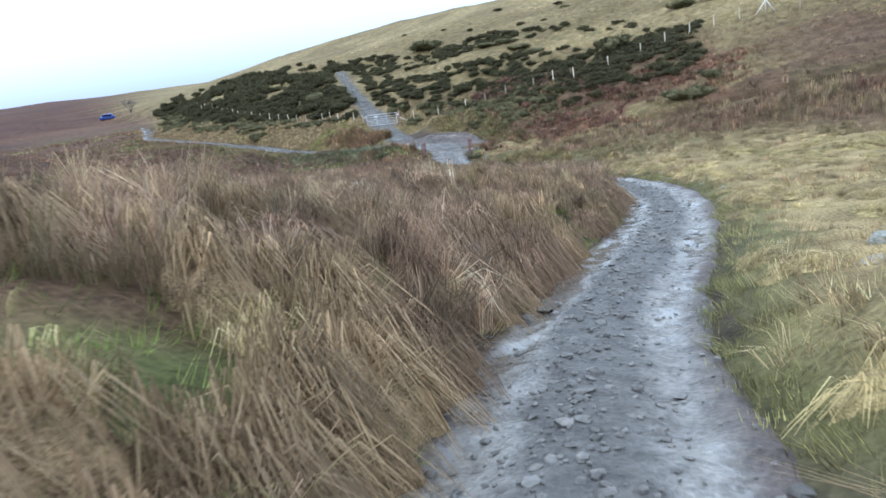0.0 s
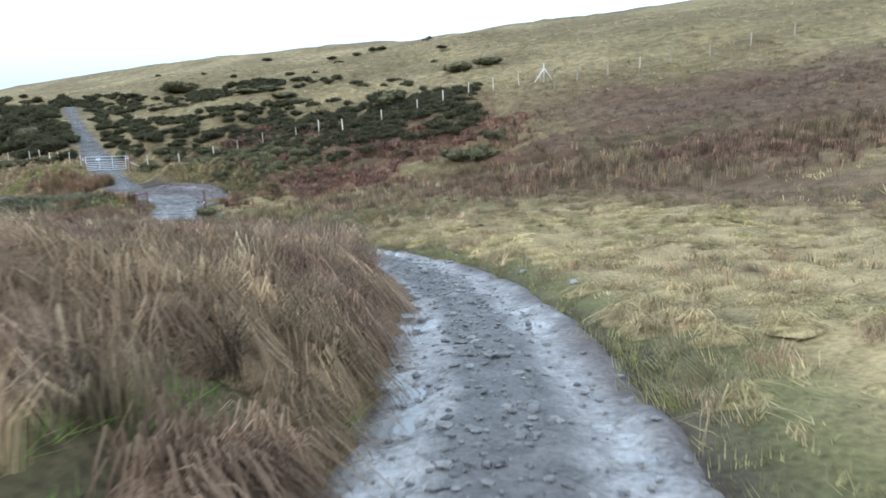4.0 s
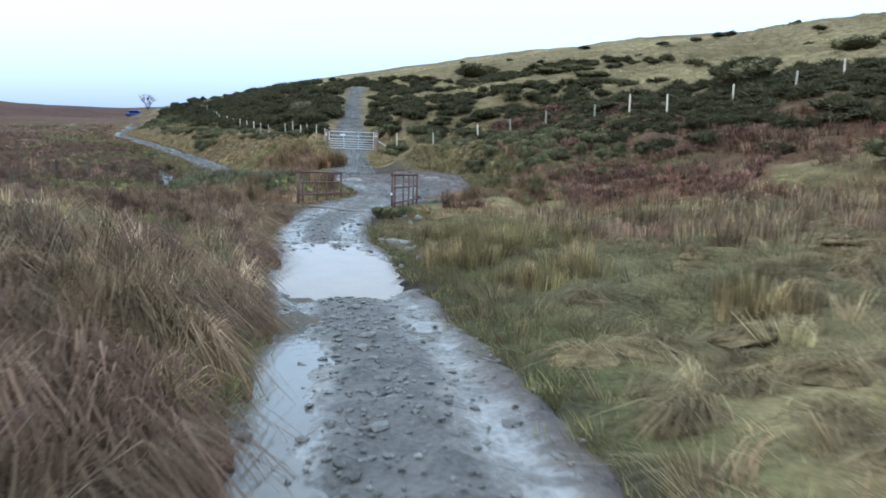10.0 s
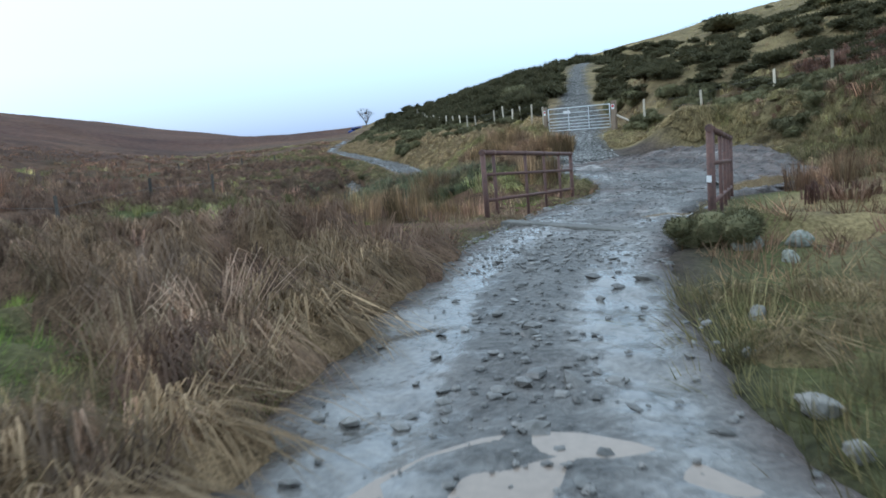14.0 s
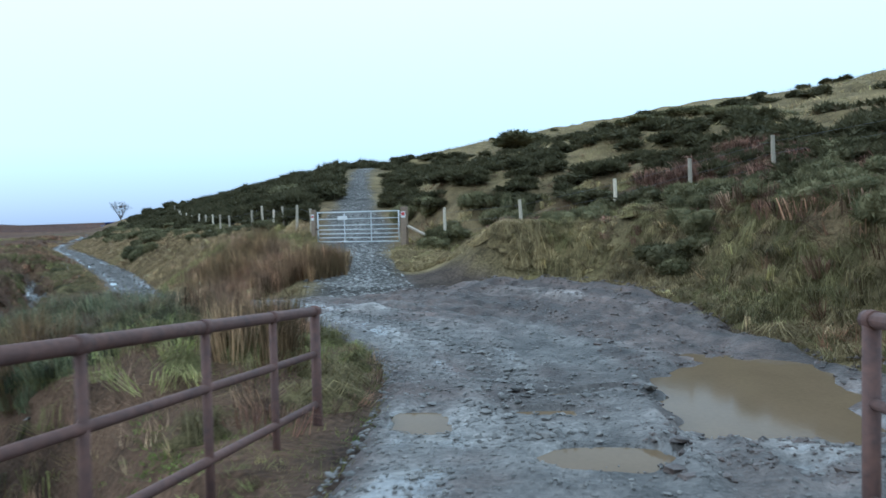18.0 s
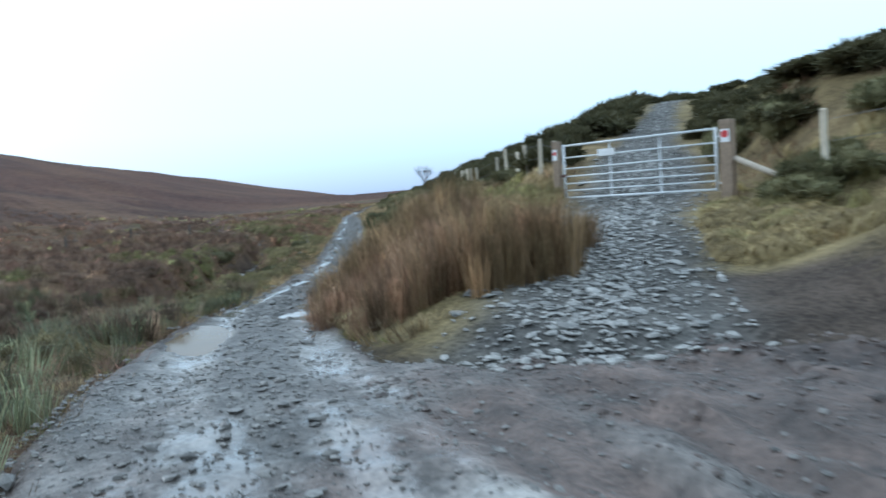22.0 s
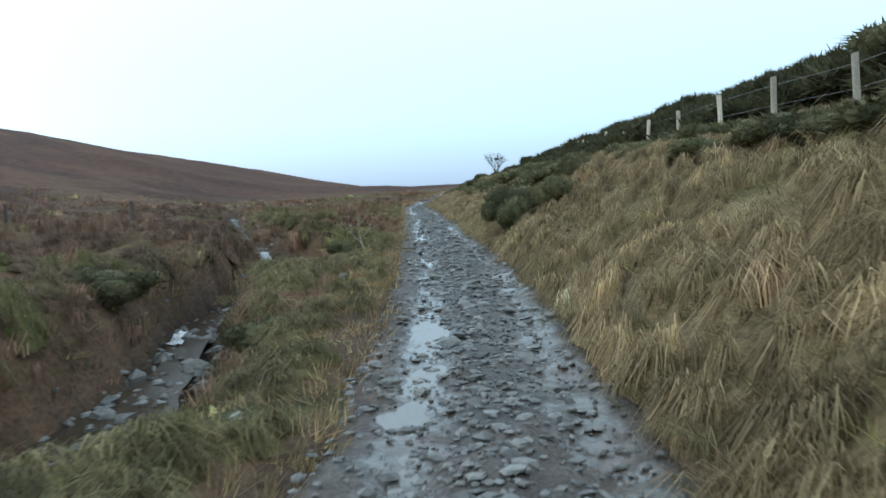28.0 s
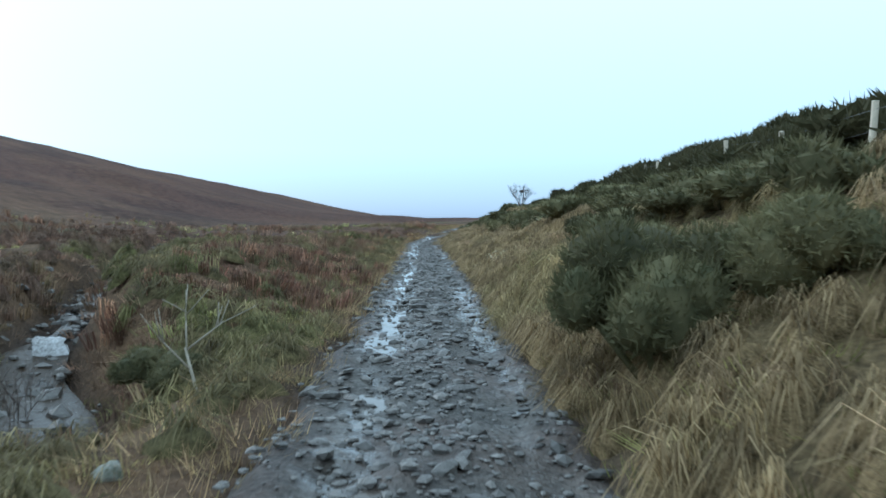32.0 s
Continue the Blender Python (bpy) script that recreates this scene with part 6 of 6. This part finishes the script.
# ---- the bridge ----
def pipe_rail(a, b, tall, label):
    """A rusty pipe parapet from a to b, the ends of its top rail: three rails on six posts."""
    a, b = Vector(a), Vector(b)
    foot = min(a.z, b.z) - 1.2
    top = thing("bridge_rail", a.x, a.y, foot, 0, label, "railing", "rails of the bridge")
    a, b = a - Vector((a.x, a.y, foot)), b - Vector((a.x, a.y, foot))
    for k, at in enumerate((0, 0.09, 0.4, 0.62, 0.82, 1.0)):
        p = a + (b - a) * at
        post = part("post", tube(bmesh.new(), p - Vector((0, 0, tall + 0.65)), p, 0.042 if k in (0, 5) else 0.028, 10), RUST, top)
        along_rail = (b - a).normalized()
        part("collar", tube(bmesh.new(), p - along_rail * 0.05, p + along_rail * 0.05, 0.047, 10), RUST, post)
        if k == 0 and "turning" in label:
            bm = bmesh.new()
            box(bm, (p.x - 0.03, p.y - 0.05, p.z - 0.62), (p.x + 0.03, p.y - 0.044, p.z - 0.54), 0.002)
            part("tag", bm, SIGN_WHITE, post, "small worn white tag")
    for down, r in ((0, 0.04), (0.46 * tall, 0.028), (tall, 0.03)):
        part("rail", tube(bmesh.new(), a - Vector((0, 0, down)), b - Vector((0, 0, down)), r, 10), RUST, top)
    for end in (a, b):
        bm = bmesh.new()
        bmesh.ops.create_uvsphere(bm, u_segments=10, v_segments=8, radius=0.05, matrix=Matrix.Translation(end))
        part("elbow", bm, RUST, top)
    return top


pipe_rail((-17.83, 36.35, -2.41), (-19.24, 41.32, -2.82), 0.79, "rusty pipe railing of the small bridge above the stream")
pipe_rail((-13.7, 35.35, -2.22), (-15.25, 40.2, -2.6), 0.88, "rusty pipe railing beside the muddy turning place")
deck = thing("bridge_deck", -15.75, 36.5, -3.56, 107, "worn concrete slab bridge with low mossy edges over the stream", "bridge")
bm = bmesh.new()
box(bm, (-1.0, -1.9, -0.7), (3.0, 2.0, -0.32), 0.03)
part("slab", bm, CONCRETE, deck)
for side, k0, k1 in ((-1.75, -0.6, 0.5), (-1.72, 0.8, 1.6), (1.45, 0.1, 0.9)):
    bm = bmesh.new()
    box(bm, (k0, side, -0.4), (k1, side + 0.3, -0.15), 0.03)
    part("kerb", bm, CONCRETE, deck)
sill_a, sill_b = Vector((-17.0, 35.72, -3.42)), Vector((-13.9, 35.1, -3.42))
bm = bmesh.new()
box(bm, (0, -0.11, -0.3), ((sill_b - sill_a).length, 0.11, 0.012), 0.03)
sill = part("concrete_sill", bm, CONCRETE)
sill.matrix_basis = pose(*sill_a, 0, 0, math.degrees(math.atan2(sill_b.y - sill_a.y, sill_b.x - sill_a.x)))
tagged(sill, "dark worn concrete sill across the track before the bridge", "sill")
# green grass along the bridge's edges
r = np.random.default_rng(44)
n = 3000
ks, side = r.uniform(S_BRIDGE - 1.0, S_FORK + 6, n), r.choice((-1, -1, 1), n)
kl, kr = half_widths(ks)
kd = np.where(side < 0, -kl, np.minimum(kr, 1.35)) + side * r.uniform(0.0, 1.0, n) * np.where(side < 0, 2.2, 1.0)
kp, kq = track_frame(ks)
x, y = kp[:, 0] + kq[:, 0] * kd, kp[:, 1] + kq[:, 1] * kd
k = smooth(-0.3, 0.6, bumps(x, y, 1.0, 45))
keep = (kd < 0) | (ks < S_BRIDGE + 6)
x, y, k = x[keep], y[keep], k[keep]
blades("bridge_grass", x, y, 26, 0.07 + 0.07 * k, 0.004, 0.14 + 0 * x, 0.9, (pick((0.10, 0.15, 0.03), (0.15, 0.12, 0.06), k), pick((0.2, 0.28, 0.06), (0.32, 0.26, 0.14), k)), "short bright green grass along the bridge's edges", "grass", None, 0.4, 46, False)


# ---- stones ----
def stone(x, y, size, flat, mat, turn, label, category="stone", seed=1, sink=0.3, z=None):
    me = lump_mesh("stone", seed, flat, mat, 3, 0.3)
    q = random.Random(seed * 7 + 1)
    for _ in range(9):
        way = Vector((q.gauss(0, 1), q.gauss(0, 1), q.gauss(0.2, 0.8))).normalized()
        reach = q.uniform(0.24, 0.36) * (flat + (1 - flat) * math.hypot(way.x, way.y))
        for v in me.vertices:
            past = v.co.dot(way) - reach
            if past > 0:
                v.co -= way * past * 0.92
    ob = new("stone", me)
    z = height_at(x, y) if z is None else z
    ob.matrix_basis = pose(x, y, z + size * flat * (0.5 - sink), 0, 0, turn) @ Matrix.Scale(size, 4)
    return tagged(ob, label, category)


slab = thing("boulder", -10.5, 29.7, float(land(np.array([-10.5]), np.array([29.7]))[0]) - 0.04, 165, "long pale slab of stone lying beside the puddle", "stone")
bm = bmesh.new()
box(bm, (-0.31, -0.12, 0), (0.31, 0.12, 0.17), 0.05)
for v in bm.verts:
    v.co += Vector((0.05, 0.06, 0.045)) * noise.noise(v.co * 5) + Vector((0, 0.05 * v.co.x, 0.06 * v.co.x * (v.co.z > 0.08)))
body = part("slab", bm, BOULDER, slab)
stone(-9.95, 29.1, 0.26, 0.5, BOULDER, 20, "small rounded pale stone by the puddle", seed=2)
stone(-13.0, 34.5, 0.42, 0.75, LICHEN, 70, "white lichened rock beside the bridge", seed=3)
stone(-12.6, 34.9, 0.34, 0.7, LICHEN, 10, "white lichened rock beside the bridge end", seed=4)
stone(-12.5, 34.2, 0.3, 0.6, LICHEN, 120, "grey lichened rock beside the bridge", seed=5)
for k in range(16):
    q = random.Random(300 + k)
    ps, pd = q.uniform(S_PUDDLE + 2.8, S_PUDDLE + 9), q.uniform(1.15, 2.0) if k % 4 else -q.uniform(1.2, 1.5)
    pp, pw = track_frame(np.array([ps]))
    stone(float(pp[0, 0] + pw[0, 0] * pd), float(pp[0, 1] + pw[0, 1] * pd), q.uniform(0.12, 0.3), 0.5, BOULDER if k % 3 else LICHEN, 50 * k, "broken grey stone at the muddy edge of the puddle", seed=60 + k, sink=0.2, z=float(pp[0, 2]))
for k, (x, y, size) in enumerate(((2.1, -8.5, 0.4), (2.6, -6.4, 0.45), (1.5, 5.3, 0.26), (1.25, 9.5, 0.2), (0.9, 12.2, 0.26), (-0.3, 13.6, 0.24), (-0.1, 11.9, 0.2), (1.0, 7.6, 0.2))):
    stone(x, y, size, 0.4, LICHEN, 47 * k, "pale flat stone in the grass verge", seed=10 + k, sink=0.25)
for k, (x, y, size) in enumerate(((-51.1, 64.8, 0.22), (-49.6, 63.6, 0.2), (-52.7, 66.0, 0.22), (-45.0, 60.3, 0.18), (-43.9, 59.5, 0.16))):
    stone(x, y, size, 0.6, LICHEN, 31 * k, "mossy pale stone on the edge above the stream", seed=20 + k)

# ---- small falls in the stream ----
for x, y, w, drop, z, turn in ((-50.4, 61.2, 0.16, 0.14, -5.45, 325), (-60.1, 66.75, 0.34, 0.34, -5.04, 350), (-33.2, 45.4, 0.3, 0.14, -5.72, 330)):
    bm = bmesh.new()
    q = random.Random(int(x * 10))
    rows = []
    for k in range(6):
        t = k / 5
        rows.append([bm.verts.new((0.32 * t + 0.08 * q.random(), (i / 6 - 0.5) * w * (1 + 0.3 * t) + 0.04 * q.uniform(-1, 1), -drop * t**1.6 + 0.04 + 0.05 * q.random())) for i in range(7)])
    for a, b in zip(rows, rows[1:]):
        for i in range(6):
            bm.faces.new((a[i], b[i], b[i + 1], a[i + 1])).smooth = True
    fall = part("waterfall", bm, FOAM)
    fall.matrix_basis = pose(x, y, z + 0.12, 0, 0, turn)
    tagged(fall, "small white waterfall in the stream", "waterfall", "falls in the stream")

# ---- stile ----
sx, sy = 9.1, 65.0
stile = thing("stile", sx, sy, height_at(sx, sy), 10, "weathered white A-shaped wooden stile in the hill fence", "stile")
for name, a, b, r in (("leg", (-1.0, 0, -0.1), (0, 0, 1.3), 0.06), ("leg", (1.0, 0, -0.1), (0, 0, 1.3), 0.06), ("post", (0, 0.08, -0.2), (0, 0.08, 1.75), 0.055), ("step", (-0.5, -0.3, 0.5), (-0.5, 0.4, 0.5), 0.06)):
    part(name, tube(bmesh.new(), a, b, r, 8), WHITE_PAINT, stile)


# ---- trees and branches ----
def branching(bm, a, way, long, r, depth, q, fan=0.6):
    b = a + way * long
    tube(bm, a, b, r, 5, r * 0.6)
    if depth:
        for _ in range(3 if depth > 1 else 4):
            turn = Vector((q.gauss(0, fan), q.gauss(0, fan), q.gauss(0.12, 0.25)))
            branching(bm, a + (b - a) * q.uniform(0.6, 1.0), (way + turn).normalized(), long * q.uniform(0.55, 0.8), r * 0.55, depth - 1, q, fan)


q = random.Random(5)
tx, ty = -119.7, 129.2
tree = thing("bare_tree", tx, ty, height_at(tx, ty), 0, "small leafless tree with a dark nest on the skyline", "tree")
part("trunk", tube(bmesh.new(), (0, 0, -0.3), (0.1, 0, 1.6), 0.16, 8, 0.1), TWIG, tree)
bm = bmesh.new()
for k in range(6):
    branching(bm, Vector((0.08, 0, 1.2)), Vector((math.cos(k * 1.05) * 0.55, math.sin(k * 1.05) * 0.55, 1)).normalized(), 1.5, 0.07, 3, q, 0.42)
part("crown", bm, TWIG, tree)
bm = bmesh.new()
bmesh.ops.create_icosphere(bm, subdivisions=2, radius=0.35, matrix=Matrix.Translation((0.1, 0.1, 3.4)))
for v in bm.verts:
    v.co.z = 3.4 + (v.co.z - 3.4) * 0.6 + 0.05 * noise.noise(v.co * 9)
part("nest", bm, OLD_WOOD, tree, "dark twig nest")
for (x, y, tall, seed, mat, label) in ((-54.6, 67.1, 0.9, 3, DEAD_WOOD, "pale bare forked branch standing by the stream"), (-57.0, 66.0, 0.8, 4, TWIG, "bare brown shrub beside the stream"), (-55.9, 65.2, 0.7, 6, TWIG, "leafless low shrub beside the stream"), (-43.5, 57.6, 0.6, 7, TWIG, "bare twiggy shrub at the stream's edge")):
    q = random.Random(seed)
    shrub = thing("bare_shrub", x, y, height_at(x, y), seed * 40, label, "shrub")
    for k in range(1 if mat is DEAD_WOOD else 5):
        bm = bmesh.new()
        branching(bm, Vector((0, 0, -0.1)), Vector((q.gauss(0, 0.3), q.gauss(0, 0.3), 1)).normalized(), tall * 0.55, 0.018 if mat is DEAD_WOOD else 0.009, 2, q, 0.5)
        part("branch", bm, mat, shrub)

# ---- far blue vehicle ----
bx, by = -141.6, 146.5
car = thing("parked_car", bx, by, height_at(bx, by), 30, "small blue car parked far off below the skyline", "car")
bm = bmesh.new()
box(bm, (-1.9, -0.85, 0.35), (1.9, 0.85, 0.95), 0.15)
box(bm, (-1.2, -0.75, 0.9), (1.3, 0.75, 1.65), 0.22)
body = part("body", bm, CAR_BLUE, car)
for side in (-0.77, 0.75):
    bm = bmesh.new()
    box(bm, (-0.95, side, 1.05), (1.05, side + 0.02, 1.45), 0.005)
    part("window", bm, CAR_GLASS, body)
for cx in (-1.2, 1.2):
    for cy in (-0.8, 0.62):
        bm = tube(bmesh.new(), (cx, cy, 0.33), (cx, cy + 0.18, 0.33), 0.33, 16)
        part("wheel", bm, RUBBER, car)

# ---- loose stones on the track, last ----
r = np.random.default_rng(33)
chip_shapes = [lump_mesh("loose_stone", 40 + k, 0.35, SLATE, 1, 0.45) for k in range(8)]
n = 24000
cs = np.where(r.uniform(0, 1, n) < 0.62, r.uniform(12, TRACK_S[-1] - 8, n), r.uniform(S_BANK - 4, S_BANK + 45, n))
cl, cr = half_widths(cs)
cd = np.where(r.uniform(0, 1, n) < np.where(cs > S_BANK, 0.35, 0.6), r.normal(0, 0.28, n), r.uniform(-1, 1, n) * np.minimum(cl, 1.7))
keep = ((cs < S_BRIDGE - 1) | (cs > S_BRIDGE + 6)) & (cd > -cl) & (cd < cr)
cs, cd = cs[keep], cd[keep]
cp, cn = track_frame(cs)
cx, cy = cp[:, 0] + cn[:, 0] * cd, cp[:, 1] + cn[:, 1] * cd
dry = puddle_dip(cx, cy)[0] < 0.6
cs, cd, cx, cy, cp = cs[dry], cd[dry], cx[dry], cy[dry], cp[dry]
cz = track_height(cs, cd, cx, cy, cp[:, 2])
size = np.clip(r.lognormal(-3.2, 0.55, len(cs)), 0.02, 0.22)
size = np.where((cs > S_BANK) & (r.uniform(0, 1, len(cs)) < 0.03), size * 1.9 + 0.06, size)
order = np.argsort(-size)
for k in order[:300]:
    ob = new("loose_stone", chip_shapes[k % 8])
    ob.parent = track
    ob.matrix_basis = pose(cx[k], cy[k], cz[k] + 0.06 * size[k], r.uniform(-14, 14), r.uniform(-14, 14), r.uniform(0, 360)) @ Matrix.Scale(size[k] * 1.15, 4)


def joined_stones(name, x, y, z, size, mat, parent, label, seed, flat=0.4):
    """Many small stones as one mesh."""
    q = np.random.default_rng(seed)
    unit = np.array([(0, 0, 1), (0.89, 0, 0.45), (0.28, 0.85, 0.45), (-0.72, 0.53, 0.45), (-0.72, -0.53, 0.45), (0.28, -0.85, 0.45)]) * 0.5
    skirt = unit[1:] * np.array((1.15, 1.15, -0.6))
    unit = np.vstack([unit, skirt])
    tri = [(0, 1, 2), (0, 2, 3), (0, 3, 4), (0, 4, 5), (0, 5, 1)] + [f for i in range(5) for f in ((1 + i, 6 + i, 6 + (i + 1) % 5), (1 + i, 6 + (i + 1) % 5, 1 + (i + 1) % 5))]
    m = len(x)
    a = q.uniform(0, 2 * np.pi, m)
    jit = unit[None] * q.uniform(0.65, 1.25, (m, len(unit), 1)) * np.stack([np.ones(m), q.uniform(0.5, 1, m), flat * q.uniform(0.5, 1.4, m)], -1)[:, None]
    vx = jit[..., 0] * np.cos(a)[:, None] - jit[..., 1] * np.sin(a)[:, None]
    vy = jit[..., 0] * np.sin(a)[:, None] + jit[..., 1] * np.cos(a)[:, None]
    v = np.stack([vx, vy, jit[..., 2] + vx * q.normal(0, 0.15, m)[:, None]], -1) * size[:, None, None] + np.stack([x, y, z], -1)[:, None]
    f = (np.arange(m)[:, None, None] * len(unit) + np.array(tri)[None]).reshape(-1, 3)
    ob = new(name, mesh_from(name, v.reshape(-1, 3).tolist(), f.tolist(), mat))
    ob.parent = parent
    return tagged(ob, label, kind="stuff")


rest = order[300:]
joined_stones("gravel", cx[rest], cy[rest], cz[rest] + 0.01, size[rest] * 1.1, SLATE_BITS, track, "small slate chips and gravel", 5)
# broken slate on the way up to the gate
n = 7500
ks = r.uniform(4.0, SIDE_S[-1] - 1, n)
ks = np.where(r.uniform(0, 1, n) < 0.6, r.uniform(4.0, 22, n), ks)
kd = np.clip(r.normal(0, 0.62, n), -1.35, 1.35) / (1 + 0.9 * smooth(16, 40, ks))
kp = np.stack([np.interp(ks, SIDE_S, SIDE_TRACK[:, k]) for k in range(2)], -1)
kq = np.stack([np.interp(ks + 0.5, SIDE_S, SIDE_TRACK[:, k]) - np.interp(ks - 0.5, SIDE_S, SIDE_TRACK[:, k]) for k in range(2)], -1)
kq /= np.linalg.norm(kq, axis=1)[:, None]
kx, ky = kp[:, 0] + kq[:, 1] * kd, kp[:, 1] - kq[:, 0] * kd
s2, d2, zt2 = beside(TRACK, TRACK_S, kx, ky)
l2, r2 = half_widths(s2)
outside = d2 - r2 > -0.2 - 1.8 * r.uniform(0, 1, n) ** 2
kx, ky, s2, d2, zt2, l2, r2 = (v[outside] for v in (kx, ky, s2, d2, zt2, l2, r2))
n = len(kx)
kz = np.where((d2 < r2) & (d2 > -l2), track_height(s2, d2, kx, ky, zt2), land(kx, ky))
joined_stones("broken_slate", kx, ky, kz + 0.015, np.clip(r.lognormal(-2.75, 0.5, n), 0.03, 0.2), PALE_SLATE, ground, "pale broken slate on the steep side track", 6, 0.35)

# fine gravel over the turning place
n = 12500
ks = r.uniform(S_BRIDGE - 3, S_FORK + 4, n)
kl, kr = half_widths(ks)
kd = -kl + (np.minimum(kr, 3.2) + kl) * r.uniform(0, 1, n) ** 1.5
kp, kq = track_frame(ks)
kx, ky = kp[:, 0] + kq[:, 0] * kd, kp[:, 1] + kq[:, 1] * kd
dry = puddle_dip(kx, ky)[0] < 0.4
kx, ky, ks, kd, kp = kx[dry], ky[dry], ks[dry], kd[dry], kp[dry]
joined_stones("apron_gravel", kx, ky, track_height(ks, kd, kx, ky, kp[:, 2]) + 0.004, np.clip(r.lognormal(-3.6, 0.45, len(kx)), 0.015, 0.09), SLATE_BITS, track, "fine slate gravel pressed into the mud", 9)

# clods of churned mud along the far side of the turning place
n = 7000
ks = r.uniform(S_APRON - 4, S_FORK + 2, n)
kl, kr = half_widths(ks)
kd = kr * (0.25 + 0.8 * r.uniform(0, 1, n) ** 0.8)
kp, kq = track_frame(ks)
kx, ky = kp[:, 0] + kq[:, 0] * kd, kp[:, 1] + kq[:, 1] * kd
dry = (puddle_dip(kx, ky)[0] < 0.4) & (bumps(ks * 0.2, kd, 0.5, 78) > -0.25)
kx, ky, ks, kd, kp = kx[dry], ky[dry], ks[dry], kd[dry], kp[dry]
joined_stones("mud_clods", kx, ky, track_height(ks, kd, kx, ky, kp[:, 2]) - 0.005, np.clip(r.lognormal(-3.15, 0.5, len(kx)), 0.025, 0.15), MUD, track, "churned clods of wet brown mud", 14, 0.5)

# stones along the stream's bed
n = 2600
i = r.integers(0, len(STREAM), n)
kx, ky = STREAM[i, 0] + r.normal(0, 0.36, n), STREAM[i, 1] + r.normal(0, 0.36, n)
kz = np.maximum(land(kx, ky), STREAM[i, 2] - 0.1)
joined_stones("stream_stones", kx, ky, kz, np.clip(r.lognormal(-2.0, 0.5, n), 0.05, 0.4), SLATE_BITS, ground, "dark wet stones along the stream's bed", 12, 0.6)
